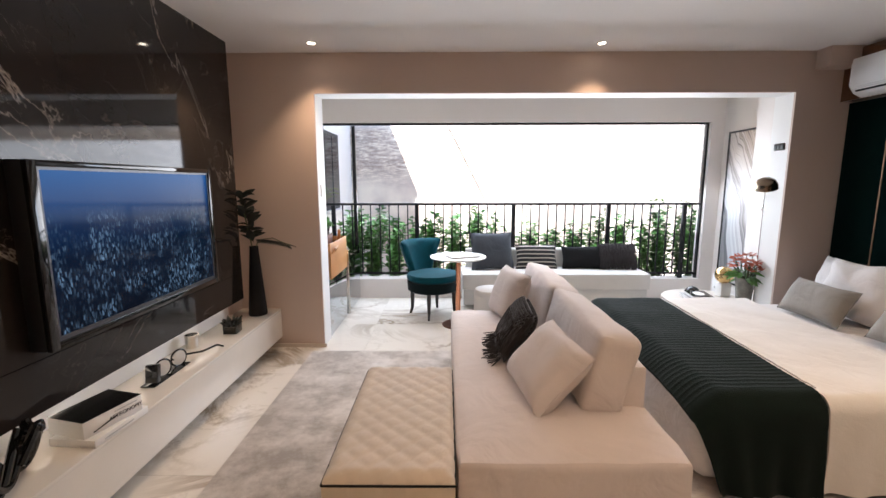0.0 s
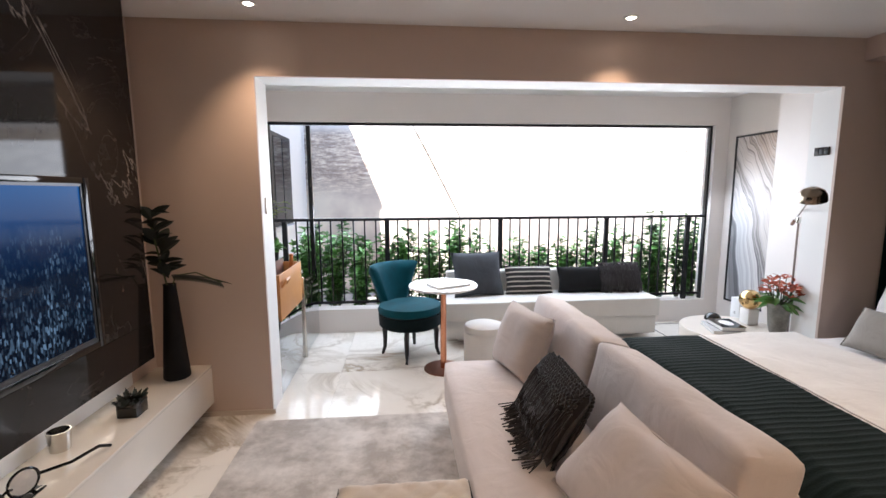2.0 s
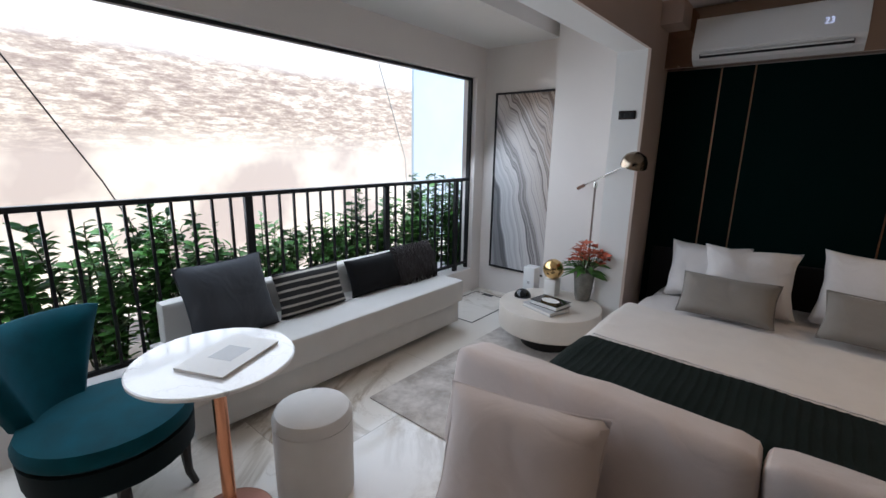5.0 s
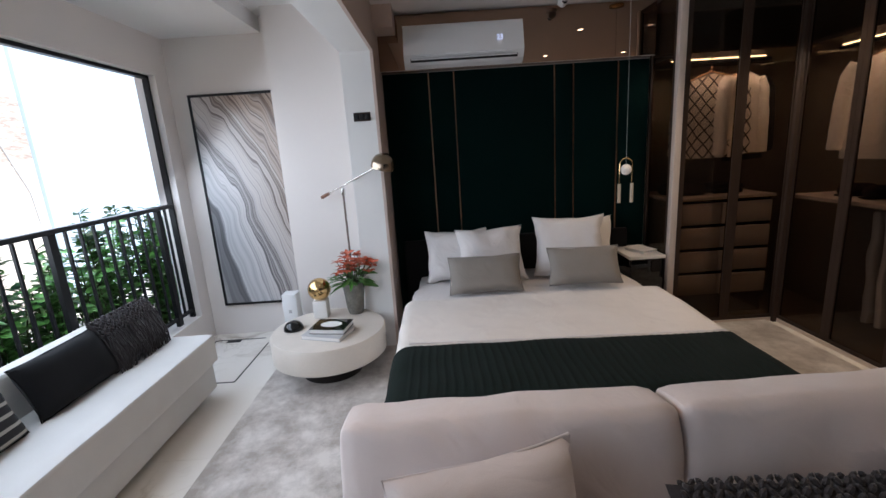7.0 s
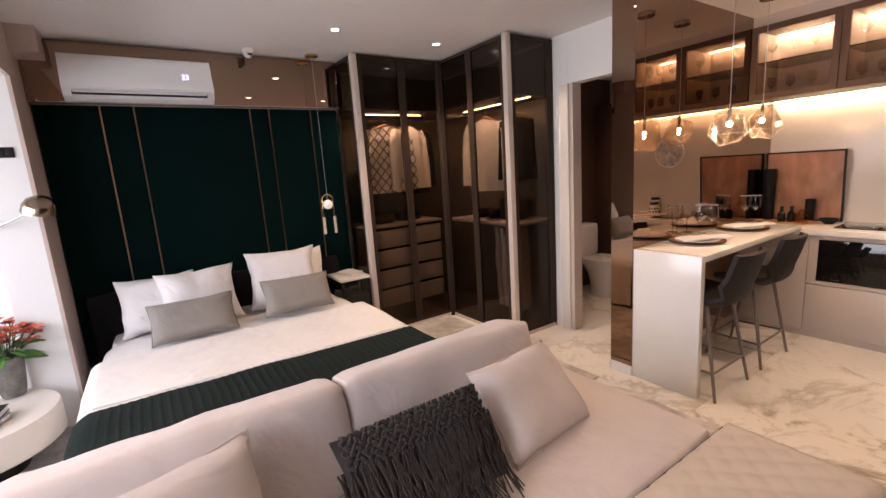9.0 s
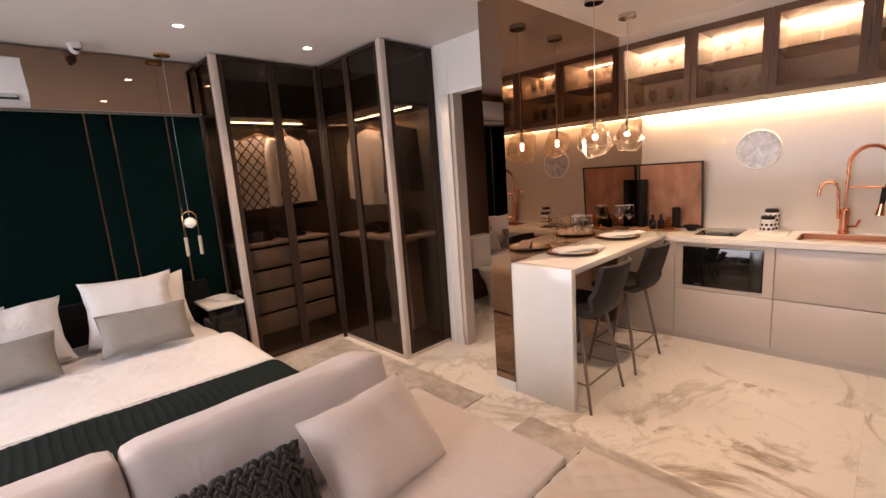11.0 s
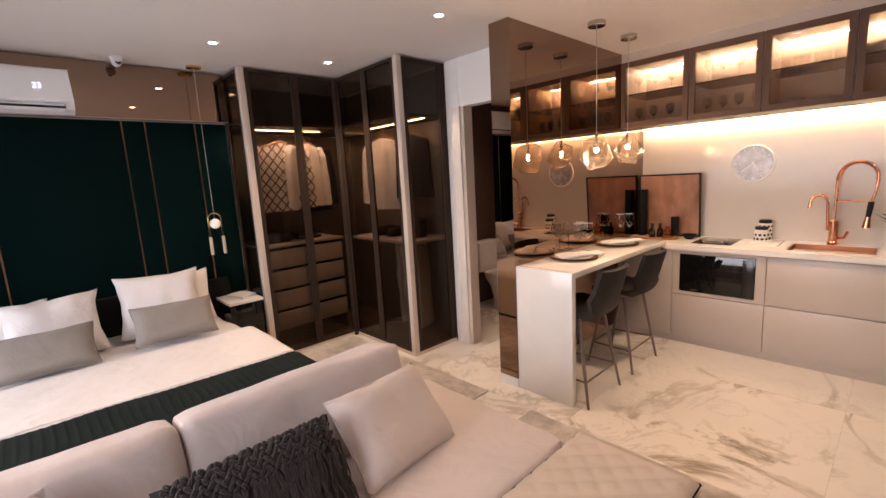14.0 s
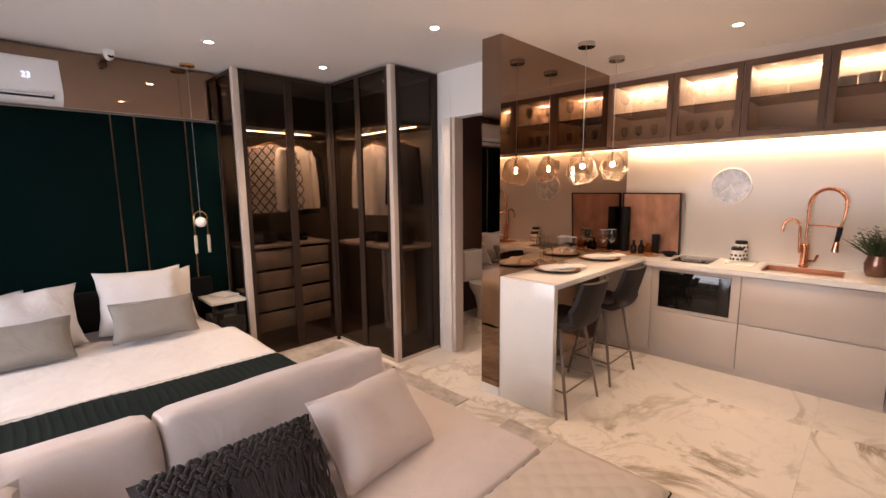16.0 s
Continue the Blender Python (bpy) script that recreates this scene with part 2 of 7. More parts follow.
GREY_BOOK = mat("grey_book", (0.42, 0.42, 0.42), 0.5, var=0.05)
LEAF = mat("leaf_green", (0.095, 0.24, 0.05), 0.4, var=0.6, scale=7)
LEAF_DARK = mat("dark_leaf", (0.007, 0.012, 0.007), 0.6, var=0.4, scale=8)
FLOWER = mat("coral_petal", (0.46, 0.095, 0.04), 0.6, var=0.35, scale=14)
STEM = mat("plant_stem", (0.06, 0.08, 0.03), 0.6, var=0.3)
SMOKED = glass("smoked_glass", (0.50, 0.425, 0.365), 1.30)
SMOKED_UPPER = glass("bronze_cabinet_glass", (0.74, 0.64, 0.55), 1.40)
WINE_GLASS = glass("stemware_glass", (0.99, 0.985, 0.975), 1.36)
SHADE_GLASS = glass("pendant_glass", (0.90, 0.85, 0.78), 1.9)
BAR_GLASS = glass("grey_glass", (0.45, 0.48, 0.50), 1.7)
LED = glow("warm_led", (1.0, 0.80, 0.46), 8.0)
LED_UP = glow("cabinet_led", (1.0, 0.90, 0.73), 20.0)
LED_COVE = glow("cove_led", (1.0, 0.86, 0.70), 1.5)
DOWNLIGHT = glow("downlight_disc", (1.0, 0.85, 0.66), 9.0)
BULB = glow("bulb", (1.0, 0.82, 0.60), 6.0)
# opaque pale colour for the highlights drawn on stemware
GLASS_HIGHLIGHT = mat("glass_highlight", (0.72, 0.68, 0.62), 0.08, var=0.05, coat=0.5)
FACET_LINE = mat("facet_line", (0.34, 0.28, 0.22), 0.08, var=0.05)
CHARGER = mat("amber_charger", (0.50, 0.25, 0.09), 0.15, var=0.2, scale=20)

# ---- mesh helpers ----
I4 = Matrix.Identity(4)


def part(name, bm, material, parent=None, label="", sharp=38):
    me = bpy.data.meshes.new(name)
    bmesh.ops.recalc_face_normals(bm, faces=bm.faces)
    bm.to_mesh(me)
    bm.free()
    me.materials.append(material)
    if me.polygons:
        me.polygons.foreach_set("use_smooth", [True] * len(me.polygons))
        me.set_sharp_from_angle(angle=radians(sharp))
    ob = new(name, me)
    if parent:
        ob.parent = parent
    return tagged(ob, label)


def share(name, source, parent, m):
    """Another object on the same mesh."""
    ob = new(name, source.data)
    ob.parent = parent
    ob.matrix_basis = m
    return ob


def thing(name, label, category, m=I4, group=""):
    ob = new(name)
    ob.empty_display_size = 0.1
    ob.matrix_basis = m
    return tagged(ob, label, category, group)


def B():
    return bmesh.new()


def box(bm, x0, x1, y0, y1, z0, z1, bev=0.0, seg=2, m=I4):
    c = Matrix.Translation(((x0 + x1) / 2, (y0 + y1) / 2, (z0 + z1) / 2)) @ Matrix.Diagonal((x1 - x0, y1 - y0, z1 - z0, 1))
    vs = bmesh.ops.create_cube(bm, size=1, matrix=m @ c)["verts"]
    if bev:
        es = list({e for v in vs for e in v.link_edges})
        bmesh.ops.bevel(bm, geom=es, offset=bev, segments=seg, affect="EDGES", profile=0.5)
    return bm


def lathe(bm, prof, m=I4, seg=24, sx=1.0, sy=1.0):
    """prof: (radius, height) from bottom to top; radius 0 closes."""
    rings = []
    for r, z in prof:
        if r <= 1e-6:
            rings.append([bm.verts.new(m @ Vector((0, 0, z)))])
        else:
            rings.append([bm.verts.new(m @ Vector((sx * r * math.cos(2 * math.pi * i / seg), sy * r * math.sin(2 * math.pi * i / seg), z))) for i in range(seg)])
    for a, b in zip(rings, rings[1:]):
        for i in range(seg):
            j = (i + 1) % seg
            q = [a[i % len(a)], a[j % len(a)], b[j % len(b)], b[i % len(b)]]
            q = list(dict.fromkeys(q))
            if len(q) > 2:
                bm.faces.new(q)
    return bm


def rod(bm, p, q, r0, r1=None, seg=10):
    p, q = Vector(p), Vector(q)
    d = q - p
    m = Matrix.Translation(p) @ d.to_track_quat("Z", "Y").to_matrix().to_4x4()
    r1 = r0 if r1 is None else r1
    return lathe(bm, [(0, 0), (r0, 0), (r1, d.length), (0, d.length)], m, seg)


def tube(bm, pts, r, seg=8, r_end=None):
    pts = [Vector(p) for p in pts]
    n = len(pts)
    rings = []
    ref = Vector((0.13, 0.21, 0.97))
    for i, p in enumerate(pts):
        d = (pts[min(i + 1, n - 1)] - pts[max(i - 1, 0)]).normalized()
        a = d.cross(ref)
        if a.length < 0.05:
            a = d.cross(Vector((1, 0, 0)))
        a.normalize()
        b = d.cross(a)
        rr = r if r_end is None else r + (r_end - r) * i / (n - 1)
        rings.append([bm.verts.new(p + rr * (math.cos(2 * math.pi * k / seg) * a + math.sin(2 * math.pi * k / seg) * b)) for k in range(seg)])
    for u, v in zip(rings, rings[1:]):
        for k in range(seg):
            bm.faces.new((u[k], u[(k + 1) % seg], v[(k + 1) % seg], v[k]))
    bm.faces.new(rings[0])
    bm.faces.new(rings[-1])
    return bm


def arc(c, r, a0, a1, n, u=(1, 0, 0), v=(0, 0, 1)):
    c, u, v = Vector(c), Vector(u), Vector(v)
    return [c + r * (math.cos(a0 + (a1 - a0) * i / n) * u + math.sin(a0 + (a1 - a0) * i / n) * v) for i in range(n + 1)]


def soft(bm, sx, sy, sz, r, m=I4, n=9, puff=(0.0, 0.0, 0.0), wrinkle=0.0, seed=0.0):
    """A padded block: rounded edges, swollen faces and a few creases."""
    h = Vector((sx / 2, sy / 2, sz / 2))
    made = {}

    def vert(i, j, k):
        key = (i, j, k)
        if key not in made:
            u = Vector((2 * i / n - 1, 2 * j / n - 1, 2 * k / n - 1))
            p = Vector([u[a] * h[a] for a in range(3)])
            q = Vector([max(-(h[a] - r), min(h[a] - r, p[a])) for a in range(3)])
            d = p - q
            if d.length > 1e-9:
                d = d.normalized() * r
            p = q + d
            for a in range(3):
                o = [x for x in range(3) if x != a]
                if abs(u[a]) > 0.999:
                    p[a] += math.copysign(puff[a] * (1 - u[o[0]] ** 2) * (1 - u[o[1]] ** 2), u[a])
            if wrinkle:
                p += wrinkle * noise.noise_vector(p * 6.0 + Vector((seed, seed * 2, 0)))
            made[key] = bm.verts.new(m @ p)
        return made[key]

    for i in range(n):
        for j in range(n):
            for f in (0, n):
                for tri in (lambda a, b: (a, b, f), lambda a, b: (a, f, b), lambda a, b: (f, a, b)):
                    bm.faces.new([vert(*tri(a, b)) for a, b in ((i, j), (i + 1, j), (i + 1, j + 1), (i, j + 1))])
    return bm


def pillow(bm, w, h, t, m=I4, n=16, seed=0.0, wrinkle=0.006, bow=0.07):
    """A stuffed cushion standing in its x-z plane, thick along y."""
    made = {}

    def vert(i, j, s):
        edge = i in (0, n) or j in (0, n)
        key = (i, j, 0 if edge else s)
        if key not in made:
            u, v = 2 * i / n - 1, 2 * j / n - 1
            x = w / 2 * u * (1 - bow * (1 - v * v) * u * u)
            z = h / 2 * v * (1 - bow * (1 - u * u) * v * v)
            y = 0 if edge else s * t / 2 * ((1 - u ** 4) * (1 - v ** 4)) ** 0.55
            p = Vector((x, y, z))
            p += wrinkle * noise.noise_vector(p * 9.0 + Vector((seed * 3.1, s * 2.0, seed)))
            made[key] = bm.verts.new(m @ p)
        return made[key]

    for i in range(n):
        for j in range(n):
            for s in (1, -1):
                q = [vert(i, j, s), vert(i + 1, j, s), vert(i + 1, j + 1, s), vert(i, j + 1, s)]
                bm.faces.new(q)
    return bm


def slab(name, x0, x1, y0, y1, z0, z1, material, parent=None, label="", bev=0.0):
    return part(name, box(B(), x0, x1, y0, y1, z0, z1, bev), material, parent, label)


def setting(ob, label=""):
    return tagged(ob, label, kind="structure")


# ---- the shell ----
XL, XR, YK, YO, ZC = -1.69, 3.48, -1.06, 4.20, 2.52
setting(slab("ceiling", XL - 0.1, 3.95, YK - 0.1, YO + 0.02, ZC, ZC + 0.12, CEILING), "smooth off-white painted ceiling")
setting(slab("wall_west", XL - 0.12, XL, YK - 0.1, YO, 0, ZC, PAINT_TAUPE), "taupe painted wall behind the marble panel")
setting(slab("wall_south", XL, 1.10, YK - 0.1, YK, 0, ZC, PAINT_TAUPE), "plain wall behind the kitchen")
setting(slab("wall_east", XR, XR + 0.12, 2.035, YO, 0, ZC, PAINT_TAUPE), "plain wall behind the bed")
wn_ = setting(part("wall_north", B(), PAINT_TAUPE), "taupe painted wall around the wide balcony opening")
for x0, x1, z0, z1 in ((XL, -0.97, 0, ZC), (3.01, XR, 0, ZC), (-0.97, 3.01, 2.198, ZC)):
    slab("plaster", x0, x1, YO, YO + 0.02, z0, z1, PAINT_TAUPE, wn_)
    slab("reveal", x0, x1, YO + 0.0201, YO + 0.23, z0, z1, PAINT_WHITE, wn_, "white painted reveal")
slab("bulkhead", 3.14, XR, 4.06, YO, 2.37, ZC, PAINT_TAUPE, wn_)
# balcony
XB0, XB1, YW = -1.62, 3.50, 5.90
setting(slab("wall_balcony_west", XB0 - 0.1, XB0, YO + 0.23, YW, 0, 2.62, PAINT_BALCONY), "white painted balcony wall")
setting(slab("wall_balcony_east", XB1, XB1 + 0.1, YO + 0.23, YW, 0, 2.62, PAINT_BALCONY), "white painted balcony wall with the picture")
setting(slab("wall_column", 3.28, XB1 - 0.001, YO + 0.2305, 5.025, 0, 2.62, PAINT_BALCONY), "warm white column beside the recessed picture")
wb = setting(part("wall_window", B(), PAINT_BALCONY), "white balcony front wall with one wide opening")
for x0, x1, z0, z1 in ((XB0 - 0.1, -1.42, 0, 2.62), (3.34, XB1 + 0.1, 0, 2.62), (-1.42, 3.34, 2.19, 2.62), (-1.42, 3.34, 0, 0.25)):
    slab("masonry", x0, x1, YW, YW + 0.16, z0, z1, PAINT_BALCONY, wb)
setting(slab("ceiling_balcony", XB0, XB1, 5.12, YW, 2.48, 2.62, CEILING), "white balcony ceiling")
setting(slab("ceiling_balcony_raised", XB0, XB1, YO + 0.23, 5.12, 2.60, 2.70, CEILING), "white balcony ceiling")
wf = setting(part("window_1", B(), BLACK_METAL), "black metal frame of the wide balcony opening")
slab("window_frame", -1.42, 3.34, YW + 0.05, YW + 0.09, 2.165, 2.189, BLACK_METAL, wf)
slab("window_frame", 3.316, 3.339, YW + 0.05, YW + 0.09, 0.251, 2.164, BLACK_METAL, wf)
slab("window_frame", -1.419, -1.395, YW + 0.05, YW + 0.09, 0.251, 2.164, BLACK_METAL, wf)
slab("window_frame", -1.05, -1.01, YW + 0.10, YW + 0.14, 0.251, 2.164, BLACK_METAL, wf)
# wall with the bathroom door
wd = setting(part("wall_bath", B(), PAINT_WHITE), "white wall with the bathroom doorway")
slab("plaster", 1.94, 2.10, 0.55, 0.655, 0, ZC, PAINT_WHITE, wd)
slab("plaster", 1.245, 1.939, 0.55, 0.655, 2.125, ZC, PAINT_WHITE, wd)
slab("trim", 1.93, 2.02, 0.656, 0.672, 0, 2.125, WHITE_LACQUER, wd, "pale door trim")
setting(slab("wall_bath_east", 2.75, 2.85, -1.1, 0.5, 0, 2.4, OAK), "dark wood clad bathroom wall")
setting(slab("wall_bath_south", 1.10, 2.75, YK - 0.1, YK, 0, 2.4, PAINT_TAUPE), "beige bathroom wall")
setting(slab("wall_bath_north", 2.101, 2.85, 0.50, 0.549, 0, 2.4, PAINT_TAUPE), "beige bathroom wall")
setting(slab("ceiling_bath", 1.10, 2.85, YK, 0.549, 2.4, 2.5, CEILING), "white bathroom ceiling")
# closet shell
setting(slab("wall_closet_south", 2.10, 3.95, 0.5501, 0.60, 0, ZC, LACQUER), "beige back panel of the closet")
setting(slab("wall_closet_east", 3.80, 3.90, 0.60, 2.034, 0, ZC, LACQUER), "beige back panel of the closet")

# unseen slabs around the shell, added to keep stray sun out
setting(slab("roof", XL - 0.45, 4.05, YK - 0.45, 6.10, 2.705, 2.90, PAINT_WHITE), "unseen slab added above the flat to stop sun leaks")
setting(slab("wall_outer_west", XL - 0.40, XL - 0.21, YK - 0.40, 6.06, -0.3, 2.70, PAINT_WHITE), "unseen outer wall added to stop sun leaks")
setting(slab("wall_outer_south", XL - 0.20, 3.95, YK - 0.40, YK - 0.21, -0.3, 2.70, PAINT_WHITE), "unseen outer wall added to stop sun leaks")
setting(slab("wall_outer_east", 3.96, 4.04, YK - 0.40, 6.06, -0.3, 2.70, PAINT_WHITE), "unseen outer wall added to stop sun leaks")

# ---- mirror pier, headboard wall, marble panel ----
pier = setting(part("mirror_pier", B(), BRONZE_MIRROR), "bronze mirror clad pier between kitchen and hall")
slab("core", 1.09, 1.24, YK, 1.055, 0, ZC, PAINT_TAUPE, pier)
slab("mirror_face", 1.0832, 1.0895, -1.051, 1.062, 0.07, ZC, BRONZE_MIRROR, pier, "bronze mirror facing the kitchen")
slab("mirror_face", 1.0835, 1.245, 1.0555, 1.0625, 0.07, ZC, BRONZE_MIRROR, pier, "bronze mirror facing the room")
slab("baseboard", 1.08, 1.25, 1.056, 1.066, 0, 0.069, PAINT_WHITE, pier)
band = setting(part("mirror_band", B(), BRONZE_MIRROR), "bronze mirror band above the headboard")
slab("mirror_face", XR - 0.10, XR, 2.070, YO, 2.115, ZC - 0.012, BRONZE_MIRROR, band)
slab("edge_trim", XR - 0.104, XR - 0.097, 2.070, YO, 2.112, 2.1148, ALU, band)

# ---- soft goods helpers ----


def frame_at(c, ux, uz):
    """A pose at c whose x runs along ux and z along uz."""
    x = Vector(ux).normalized()
    z = Vector(uz)
    z = (z - x * z.dot(x)).normalized()
    y = z.cross(x)
    m = Matrix((x, y, z)).transposed().to_4x4()
    return Matrix.Translation(c) @ m


def quad_pose(bn, bf, tn, tf):
    bn, bf, tn, tf = (Vector(p) for p in (bn, bf, tn, tf))
    return frame_at((bn + bf + tn + tf) / 4, (bf + tf) - (bn + tn), (tn + tf) - (bn + bf))


def cushion(name, label, m, w, h, t, material, seed, group="", piping=True, wrinkle=0.006, bow=0.07):
    ob = thing(name, label, "cushion", m, group)
    part("cover", pillow(B(), w, h, t, I4, 20, seed, wrinkle, bow), material, ob)
    if piping:
        pts = []
        n = 12
        for a, b in (((-1, -1), (1, -1)), ((1, -1), (1, 1)), ((1, 1), (-1, 1)), ((-1, 1), (-1, -1))):
            for i in range(n):
                u, v = a[0] + (b[0] - a[0]) * i / n, a[1] + (b[1] - a[1]) * i / n
                p = Vector((w / 2 * u * (1 - 0.07 * (1 - v * v) * u * u), 0, h / 2 * v * (1 - 0.07 * (1 - u * u) * v * v)))
                pts.append(p + 0.006 * noise.noise_vector(p * 9.0 + Vector((seed * 3.1, 0, seed))))
        part("piping", tube(B(), pts + pts[:1], 0.0035, 5), material, ob)
    return ob


def yarn_cushion(label, m, w, h, t, seed, spread=0.0):
    """A loop-knit cushion: fat knotted loops above, long hanging yarn below."""
    ob = thing("knitted_cushion", label, "cushion", m)
    part("cover", pillow(B(), w, h, t, I4, 14, seed), YARN, ob)
    rnd = random.Random(int(seed * 10) + 1)
    rows, cols = 7, int(w / 0.024)
    first_loop = None
    for s in (1, -1):
        for r in range(rows):
            for c in range(cols):
                u = -0.93 + 1.86 * (c + (0.5 if r % 2 else 0)) / cols
                v = 0.95 - 0.095 * r
                if abs(u) > 0.95:
                    continue
                y = s * t / 2 * ((1 - u ** 4) * (1 - v ** 4)) ** 0.55
                k = pose(w / 2 * u, y, h / 2 * v, rnd.uniform(-15, 15), (38 if c % 2 else -38) + rnd.uniform(-8, 8), rnd.uniform(-12, 12))
                k = k @ Matrix.Diagonal((0.58, 0.6, rnd.uniform(1.15, 1.4), 1))
                if first_loop is None:
                    first_loop = part("loop", lathe(B(), [(0, -0.012), (0.011, -0.007), (0.014, 0), (0.011, 0.007), (0, 0.012)], I4, 6), YARN, ob)
                    first_loop.matrix_basis = k
                else:
                    share("loop", first_loop, ob, k)
    bm = B()
    low = {1: -1.30 if spread else -1.16, -1: -1.16}
    for s in (1, -1):
        for c in range(int(w / 0.0042)):
            u = rnd.uniform(-0.97, 0.97)
            v0 = rnd.uniform(0.24, 0.40)
            end, out = low[s] + rnd.uniform(-0.06, 0.14), spread * rnd.uniform(0.3, 1.3)
            pts = []
            for i in range(6):
                v = v0 + (end - v0) * i / 5
                vv = max(-0.97, v)
                y = s * (t / 2 * max(0.0, (1 - u ** 4) * (1 - vv ** 4)) ** 0.55 + 0.007 + out * max(0.0, -0.85 - v) / 0.4)
                pts.append((w / 2 * (u + 0.035 * math.sin(5 * v + 1.7 * c)), y, h / 2 * v))
            tube(bm, pts, 0.0042, 4, 0.0028)
    tagged(part("fringe", bm, YARN, ob), kind="stuff")
    return ob


def drape(x0, x1, y0, y1, ztop, zlow, thick, nx, ribs=0.0, pitch=0.026, fold=0.012, seed=0.0, wave=0.004, skew=0.0, foot=None, swing=0.0, r=0.07):
    """A cloth laid across a bed: down one side, over the top, down the other."""
    bm = B()
    path = [(y0, zlow + (ztop - r - zlow) * i / 14) for i in range(14)]
    path += [(y0 + r - r * math.cos(a), ztop - r + r * math.sin(a)) for a in [math.pi / 2 * i / 6 for i in range(7)]]
    n = 330 if ribs else 40
    path += [(y0 + r + (y1 - y0 - 2 * r) * i / n, ztop) for i in range(1, n)]
    path += [(y1 - r + r * math.sin(a), ztop - r + r * math.cos(a)) for a in [math.pi / 2 * i / 6 for i in range(7)]]
    path += [(y1, ztop - r - (ztop - r - zlow) * i / 14) for i in range(1, 15)]
    s, run = 0.0, [0.0]
    for a, b in zip(path, path[1:]):
        s += math.dist(a, b)
        run.append(s)
    grid = []
    for side in (0, 1):
        rows = []
        for k, (y, z) in enumerate(path):
            row = []
            out = -1 if y <= y0 + r * 0.5 else (1 if y >= y1 - r * 0.5 else 0)
            for i in range(nx + 1):
                x = x0 + (x1 - x0) * i / nx
                p = Vector((x + skew * (y - y1) / (y1 - y0), y, z))
                hang = max(0.0, (ztop - z) / ztop)
                if foot and p.x < foot:
                    p.z = max(zlow, p.z - 1.9 * (foot - p.x) ** 1.5 * (1 - hang))
                p.x += swing * hang * (1 - i / nx) ** 1.5
                p.z += wave * noise.noise(Vector((x * 4, y * 4, seed)))
                if out:
                    p.y += out * fold * hang * (1 + noise.noise(Vector((x * 9, seed, z * 1.5)))) * 1.4
                    p.x += 0.02 * hang * noise.noise(Vector((z * 4, seed + 5, x)))
                else:
                    p.x += 0.008 * noise.noise(Vector((y * 5, seed + 9, i * 0.3)))
                rib = ribs * abs(math.sin(math.pi * run[k] / pitch + 0.9 * noise.noise(Vector((x * 6, run[k] * 3, seed))))) ** 5 if ribs else 0
                if out:
                    p.y += out * (rib if side == 0 else -thick)
                else:
                    p.z += rib if side == 0 else -thick
                row.append(bm.verts.new(p))
            rows.append(row)
        grid.append(rows)
    for side in (0, 1):
        g = grid[side]
        for k in range(len(path) - 1):
            for i in range(nx):
                bm.faces.new((g[k][i], g[k][i + 1], g[k + 1][i + 1], g[k + 1][i]))
    a, b = grid
    for k in range(len(path) - 1):
        for i in (0, nx):
            bm.faces.new((a[k][i], a[k + 1][i], b[k + 1][i], b[k][i]))
    for k in (0, len(path) - 1):
        for i in range(nx):
            bm.faces.new((a[k][i], a[k][i + 1], b[k][i + 1], b[k][i]))
    return bm


# ---- sofa group ----
sofa = thing("sofa", "beige linen sofa with loose back cushions and an open end", "sofa")
part("base", box(B(), 0.20, 1.05, 1.98, 3.94, 0.0, 0.20, 0.01), SOFA, sofa)
part("seat", soft(B(), 0.91, 2.02, 0.24, 0.04, pose(0.62, 2.95, 0.305), 16, (0, 0, 0.012), 0.005, 3), SOFA, sofa)
part("backrest", soft(B(), 0.20, 1.60, 0.25, 0.03, pose(0.965, 3.15, 0.50), 10, (0.0, 0, 0.0), 0.003, 5), SOFA, sofa)
for i, (yc, w) in enumerate(((2.745, 0.90), (3.665, 0.93))):
    cm = pose(0.872, yc, 0.595, 0, 13, 0)
    bc = part("back_cushion", soft(B(), 0.20, w, 0.38, 0.032, cm, 18, (0.022, 0.007, 0.008), 0.010, 7 + i * 5), SOFA, sofa)
    bm = B()
    sd = 7 + i * 5
    for dx in (-0.078, 0.078):
        e = [Vector((dx, yy, 0.181)) for yy in np.linspace(-w / 2 + 0.05, w / 2 - 0.05, 24)]
        tube(bm, [cm @ (p + 0.013 * noise.noise_vector(p * 6.0 + Vector((sd, sd * 2, 0)))) for p in e], 0.0042, 5)
    part("seam", bm, SOFA, bc)
cushion("throw_cushion", "beige linen throw cushion leaning on the sofa back", quad_pose((0.52, 2.26, 0.445), (0.49, 2.73, 0.445), (0.79, 2.23, 0.665), (0.68, 2.76, 0.72)), 0.50, 0.38, 0.17, SOFA, 1.3, "beige throw cushions")
cushion("throw_cushion", "beige linen throw cushion leaning on the sofa back", quad_pose((0.60, 3.54, 0.445), (0.50, 3.97, 0.445), (0.74, 3.50, 0.77), (0.62, 3.95, 0.77)), 0.47, 0.40, 0.17, SOFA, 4.7, "beige throw cushions")
yarn_cushion("charcoal knitted cushion with knotted loops and long fringe", quad_pose((0.45, 2.76, 0.45), (0.50, 3.33, 0.45), (0.62, 2.79, 0.735), (0.66, 3.33, 0.68)), 0.54, 0.32, 0.13, 2.2, 0.06)

